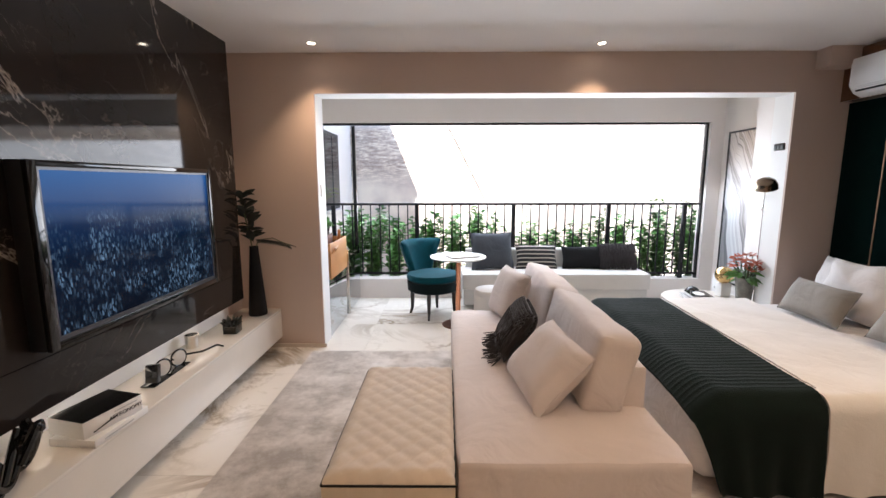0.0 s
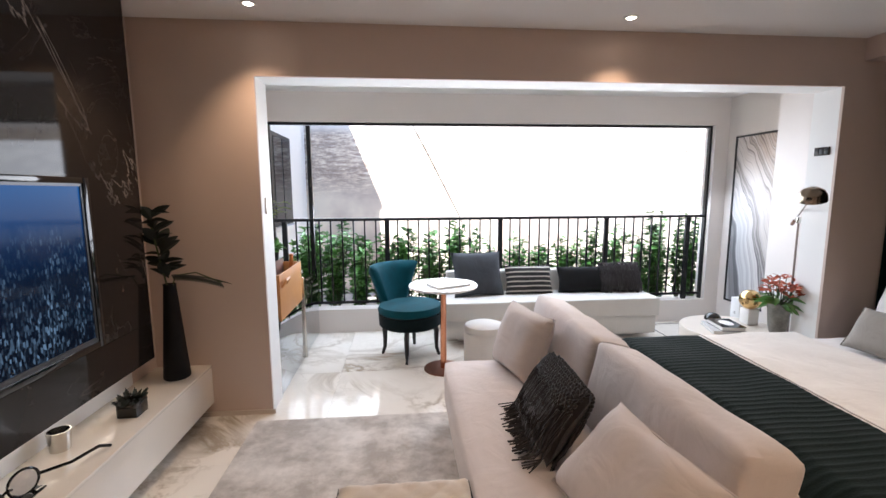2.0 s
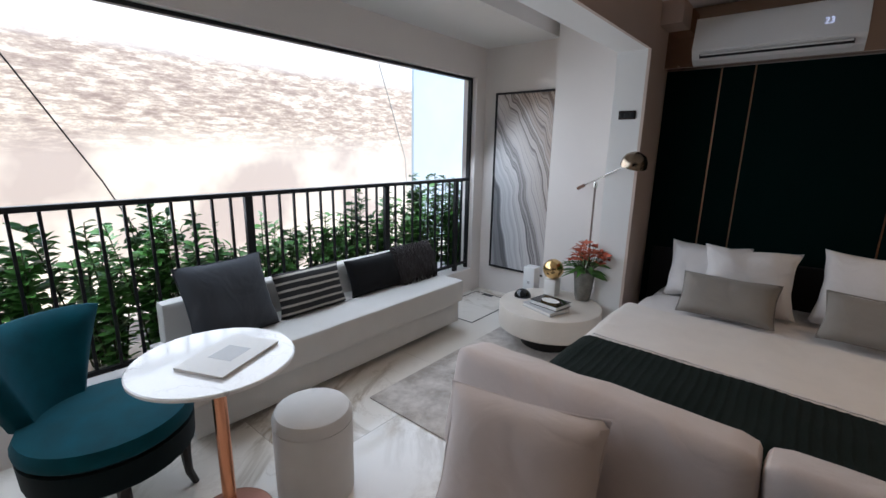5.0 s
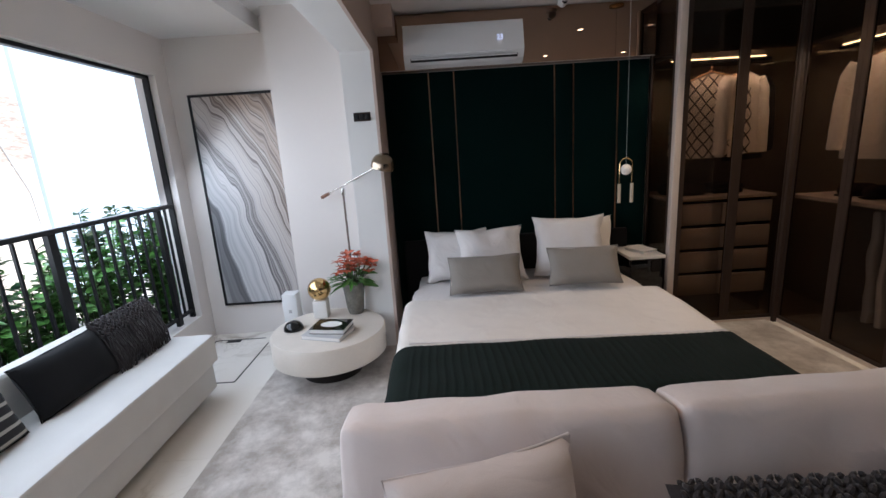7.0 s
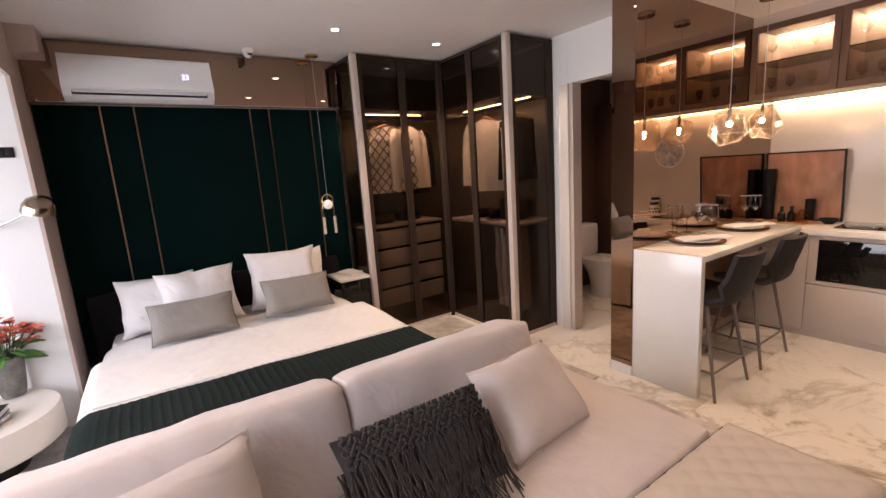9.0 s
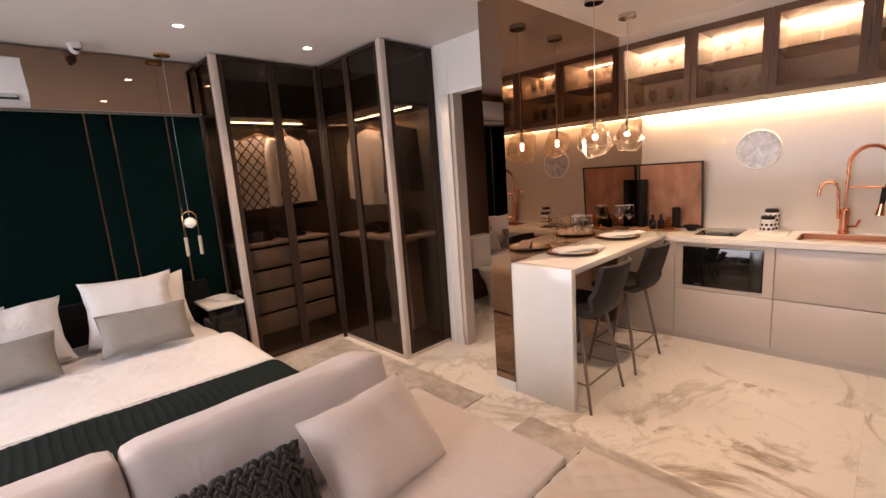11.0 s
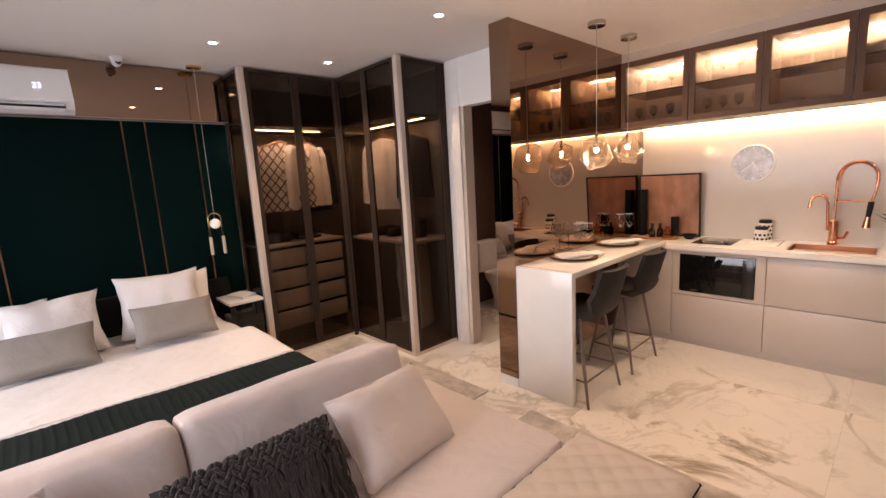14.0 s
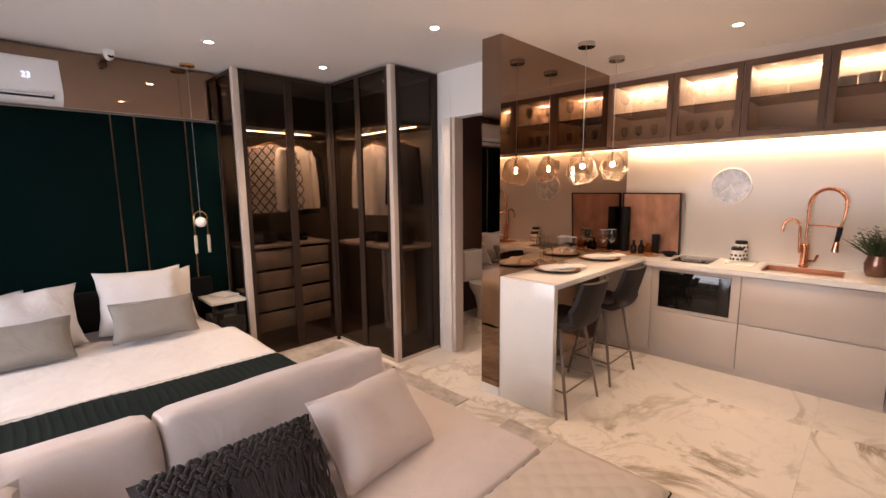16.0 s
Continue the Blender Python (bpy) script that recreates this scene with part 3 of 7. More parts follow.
ottoman = thing("ottoman", "cream quilted square ottoman with dark piping", "ottoman")
part("base", box(B(), -0.31, 0.155, 1.86, 2.80, 0.0, 0.335, 0.012), OTTO, ottoman)
bm = B()
nx, ny, ox, oy = 36, 72, -0.32, 1.845
gw, gl = 0.48, 0.975
grid = []
for i in range(nx + 1):
    row = []
    for j in range(ny + 1):
        u, v = i / nx, j / ny
        d1 = abs(((u * gw + v * gl) / 0.105) % 1 - 0.5) * 2
        d2 = abs(((u * gw - v * gl) / 0.105) % 1 - 0.5) * 2
        q = min(1 - d1, 1 - d2)
        edge = min(u, 1 - u, v * 2, (1 - v) * 2) * 12
        row.append(bm.verts.new((ox + u * gw, oy + v * gl, 0.395 + 0.030 * min(1, edge) ** 0.5 + 0.007 * min(1, q * 3.0))))
    grid.append(row)
for i in range(nx):
    for j in range(ny):
        bm.faces.new((grid[i][j], grid[i + 1][j], grid[i + 1][j + 1], grid[i][j + 1]))
rim = [grid[i][0] for i in range(nx)] + [grid[nx][j] for j in range(ny)] + [grid[i][ny] for i in range(nx, 0, -1)] + [grid[0][j] for j in range(ny, 0, -1)]
low = [bm.verts.new((v.co.x, v.co.y, 0.336)) for v in rim]
for k in range(len(rim)):
    bm.faces.new((rim[k - 1], rim[k], low[k], low[k - 1]))
bm.faces.new(low)
part("quilted_top", bm, OTTO, ottoman, "diamond quilted cream top")
pts = [(ox, oy, 0.395), (ox + gw, oy, 0.395), (ox + gw, oy + gl, 0.395), (ox, oy + gl, 0.395), (ox, oy, 0.395)]
fine = []
for a, b in zip(pts, pts[1:]):
    fine += [Vector(a).lerp(Vector(b), k / 10) for k in range(10)]
part("piping", tube(B(), fine + fine[:1], 0.005, 6), BLACK_CLOTH, ottoman, "black piping")

# ---- bed ----
bed = thing("bed", "low double bed with a taupe base and white mattress", "bed")
part("base", box(B(), 1.52, 3.46, 2.44, 3.96, 0.0, 0.23, 0.02), TAUPE_CLOTH, bed)
part("mattress", soft(B(), 2.10, 1.64, 0.26, 0.06, pose(2.41, 3.20, 0.340), 14, (0, 0, 0.008), 0.004, 2), WHITE_CLOTH, bed)
duvet = tagged(part("duvet", soft(B(), 1.80, 1.73, 0.42, 0.075, pose(2.235, 3.20, 0.246), 30, (0.02, 0.02, 0.004), 0.013, 3.0), WHITE_CLOTH), "white cotton duvet spread over the bed", "bedding")
blanket = tagged(part("blanket", drape(1.90, 2.66, 2.30, 4.10, 0.495, 0.04, 0.010, 30, fold=0.028, seed=4.0, wave=0.012, skew=0.03), CREAM_KNIT), "cream wool blanket draped across the bed", "blanket")
runner = tagged(part("bed_runner", drape(1.345, 1.935, 2.285, 4.115, 0.500, 0.03, 0.012, 22, ribs=0.0026, pitch=0.040, fold=0.022, seed=7.0, wave=0.008, skew=0.08, foot=1.42, swing=0.15, r=0.10), GREEN_KNIT), "dark green ribbed knit runner across the bed foot", "bed throw")
bm = B()
for q in range(230):
    f = q / 229
    lathe(bm, [(0, -0.006), (0.005, -0.002), (0.005, 0.002), (0, 0.006)], pose(1.940 - 0.08 * (1 - f), 2.38 + 1.64 * f, 0.510 + 0.004 * noise.noise(Vector((f * 30, 0, 0)))), 6)
trim_ = part("bead_trim", bm, WHITE_CLOTH, runner, "white bead trim along the edge")
tagged(trim_, kind="stuff")


def lean(y, x, z, w, h, t, tilt, material, seed, label, name="pillow", turn=0, group="bed pillows"):
    m = Matrix.Translation((x, y, z)) @ pose(0, 0, 0, 0, 0, 90 + turn) @ pose(0, 0, 0, tilt, 0, 0)
    plain = name == "pillow"
    return cushion(name, label, m, w, h, t * (1.2 if plain else 1.0), material, seed, group, not plain, 0.016 if plain else 0.006, 0.11 if plain else 0.07)


lean(3.70, 3.165, 0.675, 0.50, 0.42, 0.16, 17, WHITE_CLOTH, 2.1, "white cotton pillow standing behind another pillow")
lean(3.44, 3.035, 0.695, 0.53, 0.44, 0.16, 20, WHITE_CLOTH, 3.1, "white cotton pillow leaning on another pillow", turn=8)
lean(2.67, 3.18, 0.69, 0.47, 0.44, 0.16, 16, CREAM_KNIT, 5.4, "cream pillow standing behind a white pillow", turn=4)
lean(2.83, 3.075, 0.72, 0.55, 0.48, 0.16, 20, WHITE_CLOTH, 6.6, "white cotton pillow leaning on another pillow", turn=-10)
lean(3.515, 2.80, 0.615, 0.53, 0.28, 0.13, 30, TAUPE_CLOTH, 8.2, "grey taupe rectangular cushion on the bed", "lumbar_cushion", 0, "grey bed cushions")
lean(2.805, 2.79, 0.635, 0.51, 0.28, 0.13, 30, TAUPE_CLOTH, 9.9, "grey taupe rectangular cushion on the bed", "lumbar_cushion", -4, "grey bed cushions")

# headboard: upholstered panels with copper strips between
head = thing("headboard", "tall dark green wall panel headboard with thin copper strips", "headboard")
edges = [2.070, 2.324, 2.681, 2.833, 3.632, 3.833, 4.199]
for y0, y1 in zip(edges, edges[1:]):
    part("panel", box(B(), XR - 0.03, XR, y0 + 0.005, y1 - 0.005, 0, 2.104, 0.004), HEAD_GREEN, head)
for y in edges[1:-1]:
    part("copper_strip", box(B(), XR - 0.033, XR, y - 0.0045, y + 0.0045, 0, 2.104), STRIP_BRONZE, head, "thin copper strip")
part("upholstered_rest", soft(B(), 0.06, 1.90, 0.62, 0.025, pose(XR - 0.062, 3.18, 0.46), 8), BLACK_CLOTH, head, "black upholstered lower rest")

# air conditioner
ac = thing("air_conditioner", "white wall-mounted split air conditioner above the bed", "air conditioner", pose(XR - 0.013, 3.555, 2.115))
bm = B()
prof = [(0, 0.02), (-0.10, 0.0), (-0.165, 0.03), (-0.205, 0.085), (-0.212, 0.24), (-0.20, 0.285), (-0.15, 0.30), (0, 0.30)]
L = 0.45
for s in (-1, 1):
    bm.faces.new([bm.verts.new((x, s * (L - 0.008 * (i in (4, 5))), z)) for i, (x, z) in enumerate(prof)])
bm.verts.ensure_lookup_table()
n = len(prof)
for i in range(n):
    j = (i + 1) % n
    bm.faces.new((bm.verts[i], bm.verts[j], bm.verts[n + j], bm.verts[n + i]))
part("housing", bm, WHITE_PLASTIC, ac, sharp=28)
part("outlet_slot", box(B(), -0.196, -0.14, -0.40, 0.40, 0.035, 0.060, 0, 1, pose(0, 0, 0, 0, 0, 0)), BLACK_METAL, ac, "dark air outlet")
for k in range(2):
    part("louvre", box(B(), -0.03, 0.03, -0.395, 0.395, -0.003, 0.003, 0.001, 1, pose(-0.180 + 0.006 * k, 0, 0.038 + 0.016 * k, 0, 40, 0)), WHITE_PLASTIC, ac)
SCREEN_DIGIT = glow("display_digits", (0.70, 0.75, 1.0), 0.45)


def text(body, size, m, material, name, parent, label=""):
    cu = bpy.data.curves.new(name, "FONT")
    cu.body, cu.size, cu.align_x, cu.extrude = body, size, "CENTER", 0.0008
    tmp = bpy.data.objects.new(name, cu)
    me = bpy.data.meshes.new_from_object(tmp)
    bpy.data.objects.remove(tmp)
    me.materials.append(material)
    ob = new(name, me)
    ob.parent, ob.matrix_basis = parent, m
    return tagged(ob, label)


text("23", 0.05, pose(-0.2145, -0.27, 0.155, 90, 0, -90), SCREEN_DIGIT, "display", ac, "lit display reading 23")

# nightstand in front of the wardrobe side, pendant and camera above
ns = thing("nightstand", "dark nightstand with a white marble top", "nightstand")
part("top", box(B(), 3.04, 3.445, 2.08, 2.36, 0.575, 0.60, 0.004), COUNTER_WHITE, ns, "white stone top")
part("body", box(B(), 3.07, 3.445, 2.085, 2.35, 0.0, 0.574, 0.003), BLACK_GLOSS, ns)
part("drawer_front", box(B(), 3.058, 3.0695, 2.09, 2.345, 0.30, 0.565, 0.002), BLACK_GLOSS, ns)
bk = thing("book", "closed book with a pale cover on the nightstand", "book", pose(3.22, 2.2, 0.60, 0, 0, 20))
part("page_block", box(B(), -0.10, 0.10, -0.068, 0.068, 0.003, 0.022), PAPER, bk)
part("cover", box(box(B(), -0.105, 0.105, -0.073, 0.073, 0, 0.003), -0.105, 0.105, -0.073, 0.073, 0.022, 0.025), CREAM_KNIT, bk)
pl = thing("pendant_lamp", "slim brass pendant lamp with a frosted globe and glass tubes", "lamp", pose(3.25, 2.325, 0))
part("canopy", lathe(B(), [(0, 2.519), (0.055, 2.519), (0.055, 2.505), (0.012, 2.495), (0, 2.495)]), BRASS, pl)
part("cord", rod(B(), (0, 0, 1.30), (0, 0, 2.5), 0.0016, seg=6), GREY_BOOK, pl)
part("globe", lathe(B(), [(0, -0.042)] + [(0.042 * math.cos(a), 0.042 * math.sin(a)) for a in [math.pi * (i / 12 - 0.5) for i in range(1, 12)]] + [(0, 0.042)], pose(0, 0, 1.26)), glow("frosted_globe", (0.8, 0.74, 0.66), 0.06), pl, "white frosted globe")
loop = [(0.0, 0.05 * math.cos(a), 1.30 + 0.05 * math.sin(a)) for a in [math.pi * i / 10 for i in range(11)]]
part("loop", tube(B(), [(0, 0.05, 1.03), (0, 0.05, 1.1), (0, 0.05, 1.2)] + loop + [(0, -0.05, 1.2), (0, -0.05, 1.1), (0, -0.05, 1.03)], 0.005, 8), BRASS, pl)
for s in (-1, 1):
    part("glass_tube", rod(B(), (0, s * 0.05, 1.0), (0, s * 0.05, 1.15), 0.013, seg=12), glow("crystal_tube", (0.55, 0.46, 0.34), 0.02), pl, "clear crystal tube")
cc = thing("security_camera", "small white dome security camera on the ceiling", "camera", pose(3.24, 2.83, 2.519))
part("base", lathe(B(), [(0, -0.02), (0.035, -0.02), (0.04, 0), (0, 0)]), WHITE_PLASTIC, cc)
part("body", lathe(B(), [(0, -0.04), (0.03, -0.03), (0.034, 0), (0.03, 0.04), (0, 0.045)], pose(-0.02, 0.0, -0.03, 0, -70, 0)), WHITE_PLASTIC, cc)
part("eye", lathe(B(), [(0, 0.0), (0.018, 0.0), (0.018, 0.004), (0, 0.004)], pose(-0.062, 0, -0.045, 0, -70, 0)), BLACK_GLOSS, cc, "black lens")

# ---- kitchen ----
ZT = 0.865
counter = thing("worktop", "white stone kitchen worktop with a sink cut-out", "worktop")
for x0, x1, y0, y1 in ((-0.915, -0.64, YK, -0.49), (-0.155, 1.083, YK, -0.49), (-0.6399, -0.1551, YK, -0.95), (-0.6399, -0.1551, -0.60, -0.49)):
    part("slab", box(B(), x0, x1, y0, y1, ZT - 0.04, ZT), COUNTER_WHITE, counter)
sink = thing("kitchen_sink", "rectangular copper undermount sink", "sink")
bm = B()
for x0, x1, y0, y1, z0, z1 in ((-0.64, -0.155, -0.95, -0.60, 0.655, 0.66), (-0.6395, -0.63, -0.95, -0.60, 0.66, ZT - 0.002), (-0.165, -0.1555, -0.95, -0.60, 0.66, ZT - 0.002), (-0.63, -0.165, -0.95, -0.94, 0.66, ZT - 0.002), (-0.63, -0.165, -0.61, -0.60, 0.66, ZT - 0.002)):
    box(bm, x0, x1, y0, y1, z0, z1)
part("basin", bm, mat("brushed_copper", (0.42, 0.18, 0.10), 0.35, metal=1.0, var=0.15), sink)
part("drain", lathe(B(), [(0, 0.661), (0.04, 0.661), (0.04, 0.664), (0, 0.666)], pose(-0.40, -0.78, 0)), COPPER, sink)
splash = setting(slab("splashback", -0.915, 1.083, YK, YK + 0.008, ZT, 1.875, SPLASH), "pale glossy back-painted glass splashback")

peninsula = thing("breakfast_bar", "white stone breakfast bar with a waterfall end", "counter")
part("top", box(B(), 0.65, 1.082, -0.489, 1.009, 0.862, 0.900, 0.002), COUNTER_WHITE, peninsula)
part("end_panel", box(B(), 0.65, 1.082, 1.0095, 1.055, 0.0, 0.900, 0.002), COUNTER_WHITE, peninsula)


def front(parent, x0, x1, z0, z1, y=-0.511, label=""):
    return part("drawer_front", box(B(), x0 + 0.002, x1 - 0.002, y - 0.02, y, z0 + 0.002, z1 - 0.002, 0.002), LACQUER, parent, label)


def base_unit(x0, x1, label):
    c = thing("base_cabinet", label, "cabinet", group="kitchen base cabinets")
    part("body", box(B(), x0, x1, YK + 0.001, -0.533, 0.055, 0.824), LACQUER, c)
    part("plinth", box(B(), x0, x1, YK + 0.001, -0.525, 0.0, 0.054), LACQUER, c)
    return c


c1 = base_unit(0.60, 1.082, "cashmere lacquer corner base cabinet beside the bar")
front(c1, 0.60, 1.082, 0.055, 0.815)
c2 = base_unit(-0.065, 0.599, "cashmere lacquer base cabinet housing a built-in oven")
front(c2, -0.065, 0.599, 0.055, 0.435)
for x0, x1, z0, z1 in ((-0.063, 0.0, 0.439, 0.815), (0.54, 0.597, 0.439, 0.815), (0.0, 0.54, 0.439, 0.468), (0.0, 0.54, 0.790, 0.815)):
    part("oven_surround", box(B(), x0, x1, -0.531, -0.511, z0, z1), LACQUER, c2)
c3 = base_unit(-0.915, -0.066, "cashmere lacquer base cabinet with two deep drawers")
front(c3, -0.915, -0.066, 0.055, 0.435)
front(c3, -0.915, -0.066, 0.439, 0.815)
for c, x0, x1 in ((c1, 0.60, 1.082), (c2, -0.065, 0.599), (c3, -0.915, -0.066)):
    part("finger_rail", box(B(), x0, x1, -0.532, -0.522, 0.8155, 0.8238), ALU, c)
oven = thing("built_in_oven", "black glass built-in oven in the base cabinet", "oven")
part("body", box(B(), 0.002, 0.538, -0.98, -0.529, 0.47, 0.788), BLACK_METAL, oven)
part("door_glass", box(B(), 0.002, 0.538, -0.5285, -0.508, 0.47, 0.788, 0.002), BLACK_GLOSS, oven, "black glass door")
part("control_strip", box(B(), 0.012, 0.085, -0.5079, -0.506, 0.482, 0.776, 0.001), mat("oven_panel", (0.02, 0.018, 0.016), 0.2), oven)
part("logo_bar", box(B(), 0.40, 0.45, -0.5079, -0.507, 0.485, 0.491), CHROME, oven)
tall = thing("tall_cabinet", "cashmere lacquer tall cabinet beside the worktop", "cabinet")
part("body", box(B(), XL + 0.002, -0.92, YK + 0.001, -0.533, 0.055, 2.50), LACQUER, tall)
part("plinth", box(B(), XL + 0.002, -0.92, YK + 0.001, -0.525, 0, 0.054), LACQUER, tall)
part("door", box(B(), XL + 0.004, -0.922, -0.531, -0.511, 0.057, 0.747, 0.002), LACQUER, tall)
part("door", box(B(), XL + 0.004, -0.922, -0.531, -0.511, 0.752, 2.498, 0.002), LACQUER, tall)

# wall cabinets: four framed glass units with lit interiors
XU = [1.081, 0.525, 0.035, -0.455, -0.945]
ZU0, ZU1, YU = 1.885, 2.44, -0.535
CAB_IN = mat("cabinet_interior", (0.68, 0.61, 0.54), 0.4, var=0.03)
setting(slab("cabinet_filler", -0.945, 1.083, YK, YU - 0.02, ZU1 + 0.001, ZC, LACQUER), "filler panel above the wall cabinets")


def stemware(x, y, z, s=1.0, name="wine_glass", label="clear stemmed wine glass", group="wine glasses"):
    g = thing(name, label, "glass", pose(x, y, z), group)
    part("bowl", lathe(B(), [(0.004, 0.085 * s), (0.022 * s, 0.10 * s), (0.036 * s, 0.125 * s), (0.038 * s, 0.15 * s), (0.031 * s, 0.195 * s), (0.0295 * s, 0.195 * s), (0.036 * s, 0.15 * s), (0.034 * s, 0.126 * s), (0.0, 0.09 * s)], seg=16), WINE_GLASS, g)
    # pale rings at rim and foot are painted highlights, not glass
    part("rim", lathe(B(), [(0.0293 * s, 0.1945 * s), (0.0315 * s, 0.1945 * s), (0.0315 * s, 0.1965 * s), (0.0293 * s, 0.1965 * s)], seg=16), GLASS_HIGHLIGHT, g)
    part("foot_highlight", lathe(B(), [(0.0325 * s, 0.0002), (0.0345 * s, 0.0002), (0.0340 * s, 0.003), (0.0325 * s, 0.0045)], seg=16), GLASS_HIGHLIGHT, g)
    part("stem", lathe(B(), [(0, 0), (0.0324 * s, 0), (0.031 * s, 0.004), (0.006, 0.008), (0.0035, 0.02), (0.0035, 0.085 * s), (0, 0.088 * s)], seg=12), WINE_GLASS, g)
    return g


def tumbler(x, y, z, r=0.045, h=0.09, material=None, name="glass_cup", label="clear glass cup on the cabinet shelf", group="glass cups"):
    g = thing(name, label, "cup", pose(x, y, z), group)
    part("wall", lathe(B(), [(0, 0), (r * 0.8, 0), (r, h * 0.5), (r, h), (r - 0.003, h), (r - 0.004, h * 0.5), (r * 0.75, 0.006), (0, 0.006)], seg=18), material or WINE_GLASS, g)
    return g


def lift(z):
    return z + 0.0005


for k in range(4):
    xr, xl = XU[k] - 0.001, XU[k + 1] + 0.001
    u = thing("wall_cabinet", "bronze-framed glass wall cabinet with lit shelf", "cabinet", group="kitchen wall cabinets")
    part("back", box(B(), xl, xr, YK + 0.001, YK + 0.015, ZU0, ZU1), CAB_IN, u)
    part("floor_panel", box(B(), xl, xr, YK + 0.016, YU - 0.024, ZU0, ZU0 + 0.016), CABINET_FRAME, u)
    part("top_panel", box(B(), xl, xr, YK + 0.016, YU - 0.024, ZU1 - 0.016, ZU1), CAB_IN, u)
    for x0 in (xl, xr - 0.016):
        part("side_panel", box(B(), x0, x0 + 0.016, YK + 0.016, YU - 0.024, ZU0 + 0.0165, ZU1 - 0.0165), CAB_IN, u)
    part("shelf", box(B(), xl + 0.017, xr - 0.017, YK + 0.016, YU - 0.05, 2.165, 2.173), SMOKED, u, "smoked glass shelf")
    part("led_strip", box(B(), xl + 0.03, xr - 0.03, YK + 0.06, YK + 0.075, ZU1 - 0.024, ZU1 - 0.0165), LED_UP, u, "warm light strip")
    d = part("door", B(), CABINET_FRAME, u)
    fw = 0.044
    for x0, x1, z0, z1 in ((xl + 0.002, xl + fw, ZU0, ZU1), (xr - fw, xr - 0.002, ZU0, ZU1), (xl + fw, xr - fw, ZU0, ZU0 + fw), (xl + fw, xr - fw, ZU1 - fw, ZU1)):
        part("door_frame", box(B(), x0, x1, YU - 0.022, YU, z0, z1), CABINET_FRAME, d)
    pane = part("glass_pane", box(B(), xl + fw, xr - fw, YU - 0.014, YU - 0.009, ZU0 + fw, ZU1 - fw), SMOKED_UPPER, d, "bronze tinted glass")
    pane.visible_shadow = False
    rnd = random.Random(k + 3)
    w = xr - xl
    for lev, z in ((0, ZU0 + 0.0165), (1, 2.1735)):
        for i in range(4):
            x = xr - 0.075 - (w - 0.15) * i / 3
            y = -0.74 + rnd.uniform(-0.03, 0.03)
            if k < 2:
                stemware(x, y, lift(z), 0.85 if lev == 0 else 1.0)
            elif lev == 1:
                if k == 3 and i == 3:
                    jug = thing("jug", "white ceramic jug in the wall cabinet", "jug", pose(x, y, lift(z)))
                    part("body", lathe(B(), [(0, 0), (0.055, 0), (0.06, 0.03), (0.062, 0.19), (0.058, 0.19), (0.055, 0.02), (0, 0.015)]), CERAMIC, jug)
                    part("handle", tube(B(), [(-0.058, 0, 0.05), (-0.10, 0, 0.06), (-0.11, 0, 0.11), (-0.10, 0, 0.15), (-0.058, 0, 0.16)], 0.008, 6), CERAMIC, jug)
                else:
                    tumbler(x, y, lift(z), 0.052, 0.085, CERAMIC if k == 3 else None)
        if k == 2 and lev == 0:
            bowl = thing("bowl", "pale stoneware bowl in the wall cabinet", "bowl", pose(xr - 0.14, -0.74, lift(z)))
            part("wall", lathe(B(), [(0, 0), (0.04, 0), (0.085, 0.06), (0.081, 0.06), (0.038, 0.006), (0, 0.005)]), CERAMIC, bowl)
        if k == 3 and lev == 0:
            for q in range(2):
                st = thing("plate_stack", "stack of dark plates in the wall cabinet", "plates", pose(xr - 0.16 - 0.17 * q, -0.74, lift(z)), "plate stacks")
                bm = B()
                for j in range(5):
                    lathe(bm, [(0, 0.008 * j), (0.05, 0.008 * j), (0.075, 0.008 * j + 0.007), (0.05, 0.008 * j + 0.004), (0, 0.008 * j + 0.004)])
                part("plates", bm, DARK_LEATHER, st)
uk = thing("led_profile", "slim light strip under the wall cabinets", "light")
part("profile", box(B(), -0.94, 1.07, -1.015, -1.003, ZU0 - 0.007, ZU0 - 0.0005), LED, uk)

# cooktop, tap, jars, clock, picture
ck = thing("cooktop", "black glass two-zone cooktop set in the worktop", "cooktop")
part("glass_top", box(B(), 0.20, 0.49, -0.99, -0.62, ZT + 0.0005, ZT + 0.006, 0.002), BLACK_GLOSS, ck)
for yy in (-0.90, -0.73):
    part("zone_ring", lathe(B(), [(0.07, ZT + 0.0062), (0.073, ZT + 0.0066), (0.076, ZT + 0.0062)], pose(0.36, yy, 0), 28), GREY_BOOK, ck)
part("knob", lathe(B(), [(0, 0), (0.014, 0), (0.012, 0.014), (0, 0.014)], pose(0.24, -0.66, ZT + 0.006), 14), BLACK_METAL, ck)

tap = thing("kitchen_tap", "copper spring-neck kitchen tap with a side spray", "tap", pose(-0.385, -0.975, ZT) @ Matrix.Scale(1.12, 4))
part("base", lathe(B(), [(0, 0), (0.03, 0), (0.03, 0.02), (0.024, 0.025), (0.024, 0.16), (0.014, 0.17), (0, 0.17)]), COPPER, tap)
neck = [(0, 0, 0.16), (0, 0, 0.30), (0, 0, 0.44)] + [(-0.0 - 0.10 + 0.10 * math.cos(a), 0.03 * (1 - math.cos(a)), 0.44 + 0.115 * math.sin(a)) for a in [math.pi * i / 16 for i in range(1, 15)]] + [(-0.195, 0.06, 0.42), (-0.19, 0.06, 0.36), (-0.175, 0.055, 0.30)]
part("neck", tube(B(), neck, 0.0075, 10), COPPER, tap)
bm = B()
turns, path = 34, [Vector(p) for p in neck[1:-2]]
